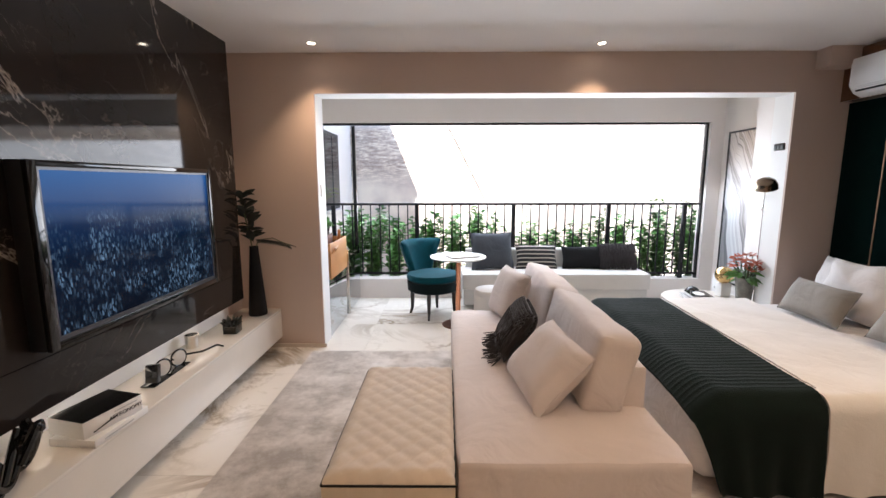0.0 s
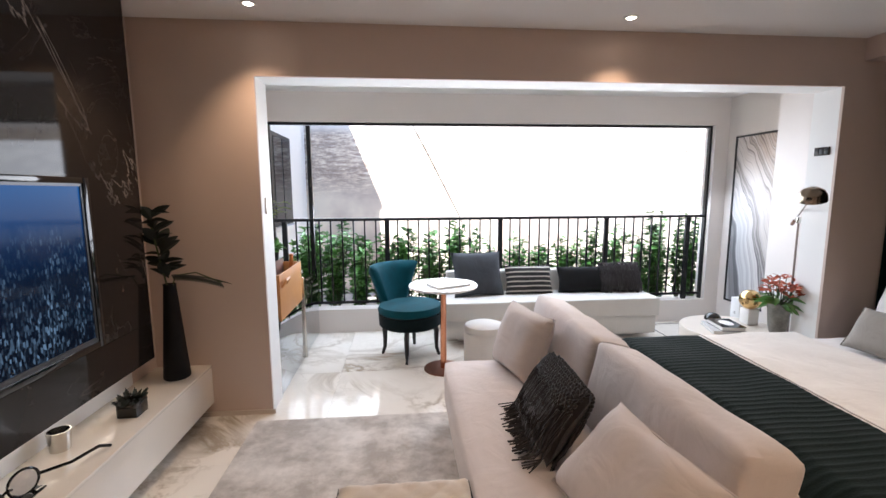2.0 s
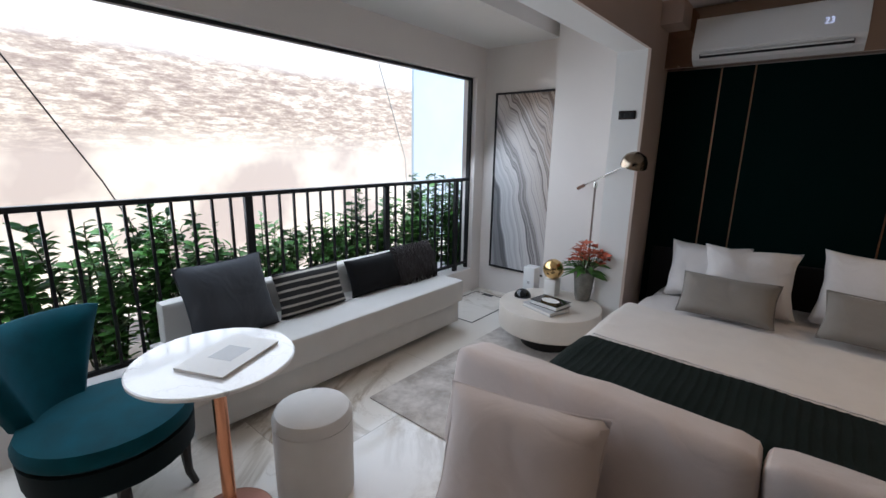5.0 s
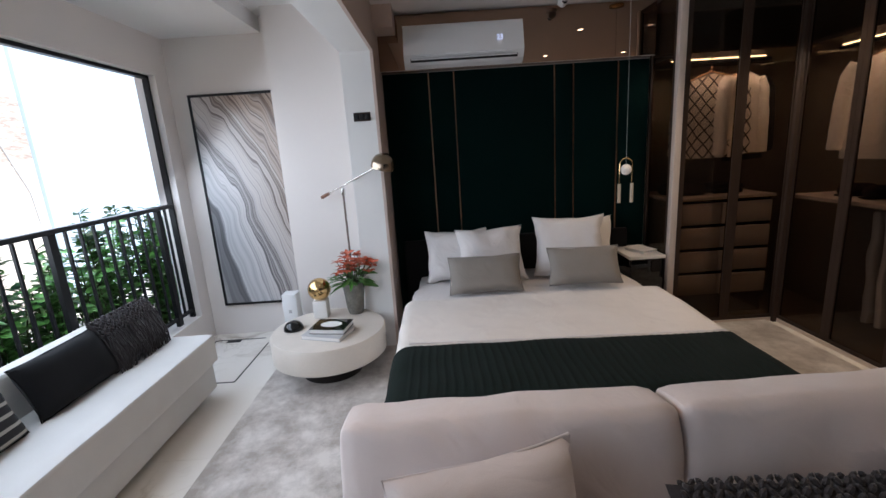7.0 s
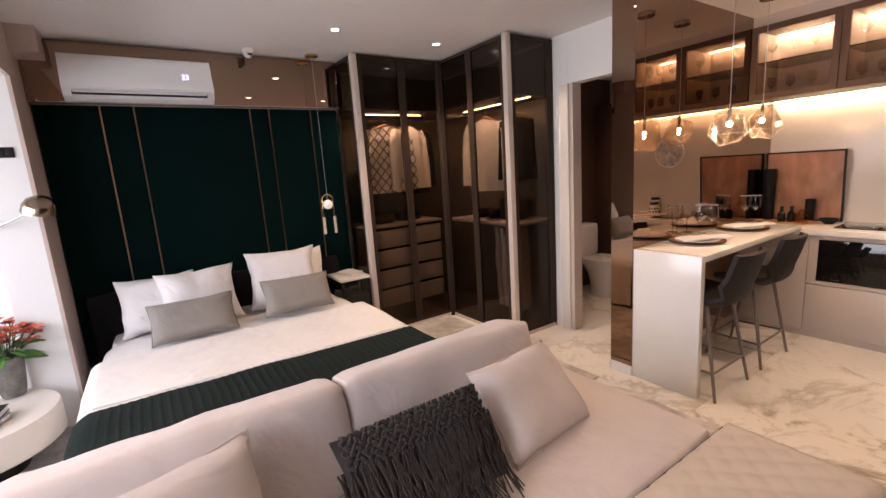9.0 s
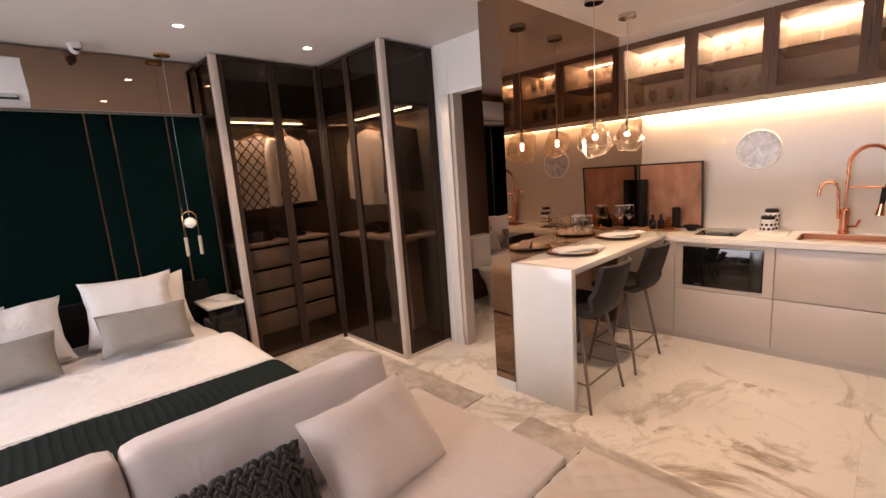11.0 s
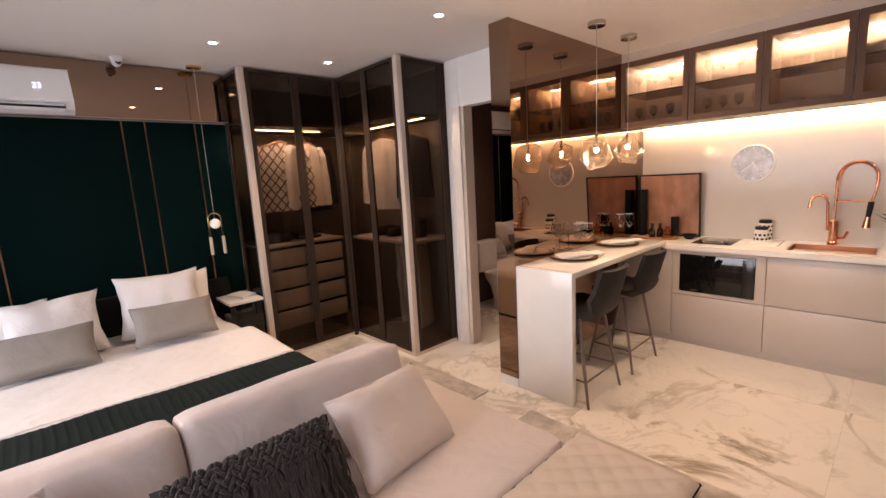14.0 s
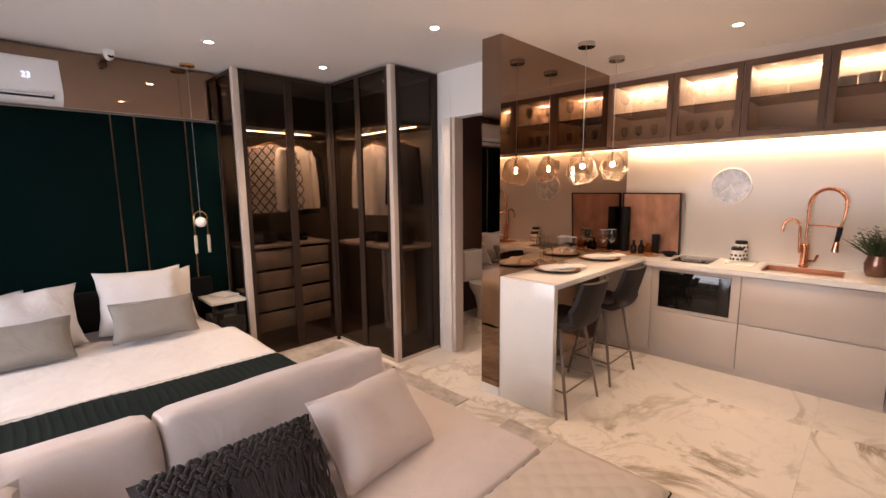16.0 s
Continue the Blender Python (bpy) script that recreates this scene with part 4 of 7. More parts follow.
pts = []
total = len(path) - 1
for i in range(turns * 8 + 1):
    f = i / (turns * 8) * total
    k = min(int(f), total - 1)
    c = path[k].lerp(path[k + 1], f - k)
    d = (path[k + 1] - path[k]).normalized()
    a = d.cross(Vector((0, 1, 0))).normalized()
    b = d.cross(a)
    th = 2 * math.pi * i / 8
    pts.append(c + 0.0108 * (math.cos(th) * a + math.sin(th) * b))
part("spring", tube(bm, pts, 0.0026, 5), COPPER, tap)
part("spray_head", rod(B(), (-0.175, 0.055, 0.30), (-0.165, 0.05, 0.20), 0.016, 0.014), BLACK_METAL, tap, "black spray grip")
part("spray_nozzle", rod(B(), (-0.165, 0.05, 0.20), (-0.16, 0.048, 0.13), 0.014, 0.022), COPPER, tap)
part("spray_holder", tube(B(), [(0, 0, 0.30), (-0.08, 0.025, 0.302), (-0.172, 0.055, 0.30)], 0.006, 8), COPPER, tap)
part("spout", tube(B(), [(0.03, 0, 0.10), (0.035, 0, 0.20), (0.04, 0.0, 0.29)] + [(0.085 - 0.045 * math.cos(a), 0.02, 0.29 + 0.05 * math.sin(a)) for a in [math.pi * i / 8 for i in range(1, 9)]] + [(0.135, 0.025, 0.25)], 0.009, 10), COPPER, tap)
part("lever", tube(B(), [(-0.02, 0.01, 0.05), (-0.06, 0.03, 0.055), (-0.075, 0.035, 0.10)], 0.008, 8), COPPER, tap)

for jx, jy, h in ((0.06, -0.95, 0.10), (0.045, -1.0, 0.15)):
    j = thing("storage_jar", "cream ceramic storage jar with dark dots and black lid", "jar", pose(jx, jy, ZT), "storage jars")
    part("body", lathe(B(), [(0, 0), (0.048, 0), (0.05, 0.006), (0.05, h - 0.004), (0.046, h), (0, h)]), CERAMIC, j)
    part("lid", lathe(B(), [(0, h), (0.046, h), (0.046, h + 0.022), (0.04, h + 0.027), (0, h + 0.027)]), BLACK_METAL, j, "black lid")
    for r in range(int(h / 0.034)):
        for q in range(10):
            a = 2 * math.pi * (q + 0.5 * (r % 2)) / 10
            part("dot", lathe(B(), [(0, 0.0505), (0.011, 0.0505), (0, 0.0512)], pose(0, 0, 0.025 + 0.033 * r) @ pose(0, 0, 0, 0, 90, math.degrees(a)), 8), BLACK_METAL, j)
bd = thing("chopping_board", "white chopping board beside the cooktop", "board")
part("board", box(B(), -0.09, 0.10, -1.03, -0.72, ZT + 0.0004, ZT + 0.010, 0.003), COUNTER_WHITE, bd)

clock = thing("wall_clock", "round white wall clock with a pale blue-grey dial", "clock", pose(0.165, YK + 0.008, 1.512, 90, 0, 180))
part("dial", lathe(B(), [(0, 0), (0.145, 0), (0.145, 0.012), (0, 0.012)], seg=40), mat("clock_dial", (0.50, 0.51, 0.53), 0.25, var=0.4, scale=14), clock, "mottled blue-grey dial")
part("rim", lathe(B(), [(0.143, 0), (0.156, 0), (0.158, 0.014), (0.152, 0.022), (0.144, 0.018)], seg=40), CERAMIC, clock)
for i in range(12):
    part("hour_mark", box(B(), -0.003, 0.003, 0.115, 0.136, 0.0125, 0.014, 0, 1, pose(0, 0, 0, 0, 0, 30 * i)), PAPER, clock)
part("hand_hour", box(B(), -0.004, 0.004, -0.02, 0.075, 0.0145, 0.016, 0, 1, pose(0, 0, 0, 0, 0, -150)), PAPER, clock)
part("hand_minute", box(B(), -0.003, 0.003, -0.02, 0.11, 0.0165, 0.018, 0, 1, pose(0, 0, 0, 0, 0, 130)), PAPER, clock)

ART_COPPER = mat("copper_print", (0.40, 0.20, 0.125), 0.2, var=0.6, scale=2.4, coat=0.8, bscale=9, stretch=(1, 1, 0.45))
pic = thing("framed_picture", "thin black framed copper-toned print leaning on the splashback", "picture", pose(0.80, YK + 0.06, ZT, -5, 0, 0))
for x0, x1, z0, z1 in ((-0.27, -0.258, 0, 0.59), (0.258, 0.27, 0, 0.59), (-0.258, 0.258, 0, 0.012), (-0.258, 0.258, 0.578, 0.59)):
    part("frame_bar", box(B(), x0, x1, -0.012, 0.012, z0, z1), BLACK_METAL, pic)
part("print", box(B(), -0.258, 0.258, -0.010, 0.004, 0.012, 0.578), ART_COPPER, pic, "copper coloured abstract print under glass")

# tray with bottles and carafe, bowl, plant
tray = thing("serving_tray", "oval wooden serving tray on the worktop", "tray", pose(0.86, -0.80, ZT + 0.0005))
part("tray", lathe(B(), [(0, 0), (0.17, 0), (0.185, 0.012), (0.178, 0.016), (0.165, 0.008), (0, 0.008)], seg=32, sx=1.2, sy=0.62), WOOD, tray)
bt = thing("bottle", "dark glass bottle with a silver cap on the tray", "bottle", pose(0.88, -0.79, ZT + 0.009))
part("body", lathe(B(), [(0, 0), (0.026, 0), (0.028, 0.005), (0.028, 0.07), (0.012, 0.09), (0.012, 0.10), (0, 0.10)]), BLACK_GLOSS, bt)
part("cap", lathe(B(), [(0, 0.10), (0.014, 0.10), (0.014, 0.13), (0, 0.13)]), BLACK_METAL, bt)
bt2 = copy_thing(bt, pose(0.82, -0.82, ZT + 0.009))
bl = thing("vase", "tall matt black cylinder vase behind the tray", "vase", pose(0.73, -0.93, ZT))
part("body", lathe(B(), [(0, 0), (0.034, 0), (0.034, 0.19), (0.03, 0.19), (0.03, 0.02), (0, 0.02)]), BLACK_VASE, bl)
bl2 = thing("vase", "tall dark ribbed cylinder vase against the mirror", "vase", pose(1.02, -0.90, ZT))
part("body", lathe(B(), [(0, 0), (0.045, 0), (0.045, 0.45), (0.04, 0.45), (0.04, 0.02), (0, 0.02)]), BLACK_VASE, bl2)
cf = thing("carafe", "amber glass carafe with stopper on the tray", "carafe", pose(0.74, -0.78, ZT + 0.009))
part("body", lathe(B(), [(0, 0), (0.045, 0), (0.048, 0.01), (0.046, 0.06), (0.018, 0.09), (0.016, 0.11), (0.0, 0.112)]), glass("amber_glass", (0.85, 0.62, 0.38), 1.6), cf)
part("stopper", lathe(B(), [(0, 0.112), (0.012, 0.113), (0.018, 0.125), (0.012, 0.138), (0, 0.14)]), WINE_GLASS, cf)
bw = thing("bowl", "small black stoneware bowl on the worktop", "bowl", pose(0.58, -0.86, ZT))
part("wall", lathe(B(), [(0, 0), (0.03, 0), (0.068, 0.042), (0.064, 0.042), (0.028, 0.006), (0, 0.005)]), BLACK_VASE, bw)


def blade(bm, base, tip, width, droop=0.0, seg=5, roll=0.0):
    """A single narrow leaf with a folded middle."""
    base, tip = Vector(base), Vector(tip)
    d = tip - base
    side = d.cross(Vector((math.sin(roll) * 0.6, math.cos(roll) * 0.6, 1))).normalized()
    up = side.cross(d).normalized()
    rows = []
    for i in range(seg + 1):
        f = i / seg
        w = width * math.sin(math.pi * min(0.98, 0.06 + 0.94 * f)) ** 0.8
        c = base + d * f - Vector((0, 0, 1)) * droop * f * f
        rows.append([bm.verts.new(c - side * w / 2 + up * w * 0.18), bm.verts.new(c), bm.verts.new(c + side * w / 2 + up * w * 0.18)])
    for a, b in zip(rows, rows[1:]):
        for k in range(2):
            bm.faces.new((a[k], a[k + 1], b[k + 1], b[k]))


hp = thing("potted_herb", "green herb in a copper-glazed pot on the worktop", "plant", pose(-0.80, -0.86, ZT))
part("pot", lathe(B(), [(0, 0), (0.052, 0), (0.066, 0.03), (0.072, 0.09), (0.058, 0.135), (0.058, 0.15), (0.052, 0.15), (0.05, 0.13), (0, 0.125)]), mat("copper_glaze", (0.19, 0.10, 0.07), 0.18, metal=0.6), hp)
rnd = random.Random(11)
bm = B()
for i in range(130):
    a, e = rnd.uniform(0, 2 * math.pi), rnd.uniform(0.55, 1.5)
    l = rnd.uniform(0.10, 0.24)
    d = Vector((math.cos(a) * math.cos(e), math.sin(a) * math.cos(e), math.sin(e))) * l
    s = Vector((rnd.uniform(-0.035, 0.035), rnd.uniform(-0.035, 0.035), 0.13))
    blade(bm, s, s + d, 0.010, 0.02, 4, a)
    for q in (0.55, 0.75, 0.95):
        b = a + rnd.uniform(-1.6, 1.6)
        blade(bm, s + d * q, s + d * q + Vector((0.03 * math.cos(b), 0.03 * math.sin(b), 0.015)), 0.009, 0.004, 3, b)
part("foliage", bm, mat("herb_leaf", (0.055, 0.085, 0.035), 0.55, var=0.5, scale=9), hp)

# place settings on the bar
for py in (0.60, -0.10):
    ps = thing("charger_plate", "amber wooden charger plate on the bar", "plate", pose(0.90, py, 0.9005), "place settings")
    part("rim_band", lathe(B(), [(0.1655, 0.009), (0.172, 0.010), (0.171, 0.0155), (0.1645, 0.0155)], seg=32), BRONZE_FRAME, ps, "dark rim")
    part("plate", lathe(B(), [(0, 0), (0.12, 0), (0.165, 0.010), (0.163, 0.014), (0.118, 0.005), (0, 0.005)], seg=32), CHARGER, ps)
    pw = thing("dinner_plate", "white dinner plate on the charger", "plate", pose(0.90, py, 0.9065), "dinner plates")
    part("plate", lathe(B(), [(0, 0), (0.08, 0), (0.138, 0.014), (0.136, 0.017), (0.078, 0.004), (0, 0.004)], seg=32), CERAMIC, pw)
    nk = thing("napkin", "folded white linen napkin across the plate", "napkin", pose(0.86, py - 0.02, 0.929, 0, 0, 62))
    part("cloth", soft(B(), 0.36, 0.10, 0.012, 0.005, I4, 10, (0, 0, 0.003), 0.010, py), WHITE_CLOTH, nk)
for gx, gy in ((1.00, 0.36), (0.94, 0.31), (1.03, 0.27), (1.01, -0.40), (0.95, -0.45)):
    stemware(gx, gy, 0.9005, 1.15, label="clear wine glass set on the bar")


# faceted glass pendants
def facet_pendant(y, zc, r, seed):
    p = thing("pendant_lamp", "faceted clear glass pendant lamp with a chrome canopy", "lamp", pose(0.79, y, 0), "bar pendants")
    part("canopy", lathe(B(), [(0, ZC - 0.001), (0.06, ZC - 0.001), (0.06, ZC - 0.028), (0.055, ZC - 0.032), (0, ZC - 0.032)]), CHROME, p)
    part("cord", rod(B(), (0, 0, zc + r * 0.9), (0, 0, ZC - 0.03), 0.0022, seg=6), GREY_BOOK, p)
    part("socket", lathe(B(), [(0, zc + 0.04), (0.011, zc + 0.035), (0.011, zc + r * 0.95), (0.01, zc + r + 0.01), (0, zc + r + 0.01)], seg=14), CHROME, p)
    part("bulb", lathe(B(), [(0, -0.017)] + [(0.017 * math.cos(a), 0.017 * math.sin(a)) for a in [math.pi * (i / 8 - 0.5) for i in range(1, 8)]] + [(0, 0.017)], pose(0, 0, zc + 0.015), 14), BULB, p, "glowing bulb")
    bm = B()
    rr = random.Random(seed)
    rings = [(0.30, 1.0), (0.86, 0.50), (1.0, -0.30), (0.50, -0.98)]
    verts = []
    for k, (f, h) in enumerate(rings):
        n = 5
        verts.append([bm.verts.new((r * f * rr.uniform(0.74, 1.16) * math.cos(2 * math.pi * (i + 0.5 * (k % 2)) / n), r * f * rr.uniform(0.74, 1.16) * math.sin(2 * math.pi * (i + 0.5 * (k % 2)) / n), zc + r * (h + rr.uniform(-0.24, 0.20)))) for i in range(n)])
    for k, (a, b) in enumerate(zip(verts, verts[1:])):
        for i in range(5):
            j = (i + 1) % 5
            if k % 2 == 0:
                bm.faces.new((a[i], a[j], b[i]))
                bm.faces.new((a[j], b[j], b[i]))
            else:
                bm.faces.new((a[i], b[j], b[i]))
                bm.faces.new((a[i], a[j], b[j]))
    bm.faces.new(verts[-1])
    wire = bm.copy()
    part("shade", bm, SHADE_GLASS, p, "faceted clear glass shade", sharp=1)
    # added opaque rods stand in for reflections along the clear facet edges
    eb = B()
    for e in wire.edges:
        rod(eb, e.verts[0].co, e.verts[1].co, 0.0012, seg=4)
    wire.free()
    part("glass_edge", eb, FACET_LINE, p)
    lamp("pendant_light", "POINT", 2.0, pose(0.79, y, zc - 0.016), WARM, radius=0.008)


facet_pendant(0.47, 1.655, 0.125, 3)
facet_pendant(-0.03, 1.68, 0.115, 8)


# stools
def stool(y):
    s = thing("bar_stool", "dark brown leather bar stool with slim metal legs", "stool", pose(0.60, y, 0), "bar stools")
    bm = B()
    n, mth = 14, 9
    prof = [(0.30, 0.585), (0.24, 0.600), (0.12, 0.590), (0.02, 0.585), (-0.03, 0.605), (-0.06, 0.67), (-0.09, 0.77), (-0.115, 0.86), (-0.13, 0.915)]
    top, bot = [], []
    for k, (x, z) in enumerate(prof):
        w = 0.20 if k < 5 else 0.20 - 0.008 * (k - 4)
        ta, tb = [], []
        for i in range(n + 1):
            u = 2 * i / n - 1
            curl = 0.05 * abs(u) ** 3
            px, pz = (x + (curl if k >= 5 else 0), z + (curl if k < 6 else 0))
            ta.append(bm.verts.new((px, w * u, pz)))
            nx_, nz_ = (0, -0.028) if k < 4 else (-0.026, -0.006)
            tb.append(bm.verts.new((px + nx_, w * u * 1.01, pz + nz_)))
        top.append(ta)
        bot.append(tb)
    for g in (top, bot):
        for k in range(len(prof) - 1):
            for i in range(n):
                bm.faces.new((g[k][i], g[k][i + 1], g[k + 1][i + 1], g[k + 1][i]))
    for k in range(len(prof) - 1):
        for i in (0, n):
            bm.faces.new((top[k][i], top[k + 1][i], bot[k + 1][i], bot[k][i]))
    for k in (0, len(prof) - 1):
        for i in range(n):
            bm.faces.new((top[k][i], top[k][i + 1], bot[k][i + 1], bot[k][i]))
    part("shell", bm, DARK_LEATHER, s, "dark leather seat shell", 50)
    feet = [(-0.04, -0.225), (-0.04, 0.225), (0.33, -0.2), (0.33, 0.2)]
    for fx, fy in feet:
        part("leg", rod(B(), (fx, fy, 0), (0.06 if fx < 0 else 0.22, fy * 0.72, 0.575), 0.009, 0.013), BRONZE_LEG, s)
    for sy in (-1, 1):
        part("stretcher", rod(B(), (-0.012, sy * 0.206, 0.17), (0.30, sy * 0.186, 0.17), 0.007), BRONZE_LEG, s)
    part("footrest", rod(B(), (0.30, -0.186, 0.17), (0.30, 0.186, 0.17), 0.008), BRONZE_LEG, s)
    part("footrest", rod(B(), (-0.012, -0.206, 0.17), (-0.012, 0.206, 0.17), 0.007), BRONZE_LEG, s)


BRONZE_LEG = mat("bronze_leg", (0.19, 0.14, 0.115), 0.4, metal=0.2, var=0.05)
stool(0.79)
stool(0.13)

# ---- wardrobe ----
LINING = mat("wardrobe_lining", (0.145, 0.115, 0.090), 0.5, var=0.08)
DRAWER = mat("wardrobe_drawer", (0.58, 0.50, 0.445), 0.4, var=0.03)
WX, WY, WXC, WYC, WT = 3.035, 2.065, 2.095, 1.185, 2.505
ward = thing("wardrobe", "corner wardrobe with smoked glass doors and champagne posts", "wardrobe")


def pane_unit(x0, x1, y0, y1):
    d = part("door", B(), BRONZE_FRAME, ward, "smoked glass door in a slim bronze frame")
    alongx = x1 - x0 > y1 - y0
    f, t = 0.034, 0.022
    if alongx:
        bars = [(x0, x0 + f, y0, y0 + t, 0.03, WT), (x1 - f, x1, y0, y0 + t, 0.03, WT), (x0 + f, x1 - f, y0, y0 + t, 0.03, 0.055), (x0 + f, x1 - f, y0, y0 + t, WT - 0.025, WT)]
        g = (x0 + f, x1 - f, y0 + 0.009, y0 + 0.013, 0.055, WT - 0.025)
    else:
        bars = [(x0, x0 + t, y0, y0 + f, 0.03, WT), (x0, x0 + t, y1 - f, y1, 0.03, WT), (x0, x0 + t, y0 + f, y1 - f, 0.03, 0.055), (x0, x0 + t, y0 + f, y1 - f, WT - 0.025, WT)]
        g = (x0 + 0.009, x0 + 0.013, y0 + f, y1 - f, 0.055, WT - 0.025)
    for b in bars:
        part("door_frame", box(B(), *b), BRONZE_FRAME, d)
    pane = part("glass_pane", box(B(), *g), SMOKED, d, "smoked glass")
    pane.visible_shadow = False


for x0, x1, y0, y1 in ((WX, WX + 0.05, WY - 0.05, WY), (WXC, WXC + 0.05, WYC - 0.05, WYC)):
    part("post", box(B(), x0, x1, y0, y1, 0, WT + 0.008, 0.003), ALU, ward, "champagne aluminium corner post")
for x0, x1, y0, y1 in ((WX + 0.001, WX + 0.03, WYC, WY - 0.051), (WXC + 0.051, WX, WYC - 0.03, WYC - 0.001), (WXC + 0.001, WXC + 0.03, 0.672, WYC - 0.051), (WX + 0.051, XR, WY - 0.03, WY - 0.001)):
    part("bottom_rail", box(B(), x0, x1, y0, y1, 0, 0.029), ALU, ward)
pane_unit(WX + 0.003, WX + 0.025, WYC + 0.41, WY - 0.052)
pane_unit(WX + 0.003, WX + 0.025, WYC + 0.002, WYC + 0.408)
pane_unit(WXC + 0.49, WX - 0.001, WYC - 0.026, WYC - 0.004)
pane_unit(WXC + 0.052, WXC + 0.488, WYC - 0.026, WYC - 0.004)
pane_unit(WXC + 0.004, WXC + 0.026, 0.70, WYC - 0.052)
pane_unit(WX + 0.052, XR - 0.004, WY - 0.026, WY - 0.004)
part("post", box(B(), WXC + 0.002, WXC + 0.03, 0.660, 0.698, 0, WT), BRONZE_FRAME, ward)
part("inner_post", box(B(), WX - 0.03, WX - 0.002, WYC + 0.003, WYC + 0.03, 0.0, WT), BRONZE_FRAME, ward)
part("plinth_floor", box(B(), WX + 0.03, 3.80, 0.60, WY - 0.031, 0.0, 0.028), LINING, ward)
part("plinth_floor", box(B(), WXC + 0.031, WX + 0.029, 0.60, WYC - 0.031, 0.0, 0.028), LINING, ward)
part("upper_shelf", box(B(), WX + 0.06, 3.795, 0.605, WY - 0.035, 2.06, 2.085), LINING, ward)
part("upper_shelf", box(B(), WXC + 0.06, WX + 0.055, 0.605, WYC - 0.06, 2.06, 2.085), LINING, ward)
for z0, z1 in ((0.03, 2.059), (2.086, 2.50)):
    part("back_panel", box(B(), 3.776, 3.794, 0.624, WY - 0.036, z0, z1), LINING, ward, "dark brown back panel")
    part("back_panel", box(B(), WXC + 0.06, 3.774, 0.606, 0.622, z0, z1), LINING, ward, "dark brown back panel")
part("mid_shelf", box(B(), WXC + 0.06, WX + 0.10, 0.624, WYC - 0.10, 0.975, 1.0), DRAWER, ward)
for k, (p, q) in enumerate((((3.33, 1.20, 2.03), (3.33, 1.95, 2.03)), ((2.18, 0.87, 2.03), (3.10, 0.87, 2.03)))):
    part("hanging_rail", rod(B(), p, q, 0.012), BLACK_METAL, ward)
    led = (3.350, 3.362, 1.22, 1.95, 2.051, 2.0585) if k == 0 else (2.18, 3.10, 0.845, 0.857, 2.051, 2.0585)
    part("led_strip", box(B(), *led), LED, ward, "warm light strip over the rail")
chest = thing("drawer_chest", "beige four-drawer chest inside the wardrobe", "chest of drawers")
part("body", box(B(), 3.20, 3.79, 1.19, 1.99, 0.029, 0.99), LINING, chest)
part("top", box(B(), 3.15, 3.79, 1.18, 2.0, 0.99, 1.01), DRAWER, chest)
for col, (y0, y1) in enumerate(((1.19, 1.588), (1.592, 1.99))):
    for r in range(4):
        z0 = 0.21 + 0.195 * r
        part("drawer_front", box(B(), 3.165, 3.1995, y0 + 0.004, y1 - 0.004, z0, z0 + 0.165, 0.003), DRAWER, chest)
        part("grip_slot", box(B(), 3.185, 3.1994, y0 + 0.004, y1 - 0.004, z0 + 0.1655, z0 + 0.1945), BLACK_METAL, chest)


def garment(name, label, m, w, h, material, seed, sleeves=True, rail=0.0):
    """A top on a hanger: front and back sheets with hanging folds, shoulders and sleeves."""
    g = thing(name, label, "clothing", m, "hanging clothes")
    bm = B()
    nx, nz = 14, 12
    for s in (1, -1):
        rows = []
        for j in range(nz + 1):
            f = j / nz
            row = []
            for i in range(nx + 1):
                u = 2 * i / nx - 1
                half = w / 2 * (0.86 + 0.14 * f)
                z = -0.10 - 0.05 * abs(u) - (h - 0.05 * abs(u)) * f
                d = (0.035 * (1 - u * u) ** 0.5 + 0.012) * (1 - 0.2 * f)
                d += 0.012 * f * math.sin(9 * u + seed) + 0.012 * noise.noise(Vector((u * 3, f * 3, seed)))
                row.append(bm.verts.new((half * u, s * d, z)))
            rows.append(row)
        for a, b in zip(rows, rows[1:]):
            for i in range(nx):
                bm.faces.new((a[i], a[i + 1], b[i + 1], b[i]))
        if s == 1:
            keep = rows
        else:
            for i in range(nx):
                bm.faces.new((rows[0][i], rows[0][i + 1], keep[0][i + 1], keep[0][i]))
            for j in range(nz):
                for e in (0, nx):
                    bm.faces.new((rows[j][e], rows[j + 1][e], keep[j + 1][e], keep[j][e]))
    part("body", bm, material, g, sharp=70)
    if sleeves:
        for s in (-1, 1):
            part("sleeve", tube(B(), [(s * w * 0.40, 0, -0.15), (s * w * 0.50, 0.01, -0.22), (s * w * 0.545, 0.015, -0.40), (s * w * 0.56, 0.02, -0.60), (s * w * 0.58, 0.02, -0.70)], 0.055, 10, 0.045), material, g)
    part("hanger", tube(tube(B(), [(-w * 0.42, 0, -0.145), (0, 0, -0.075), (w * 0.42, 0, -0.145)], 0.007, 6), [(0, 0, -0.08), (0, 0, -0.03), (0.02, 0, -0.012), (0.014, 0, 0.012), (-0.01, 0, 0.015)], 0.003, 6), WOOD, g, "wooden hanger")
    return g


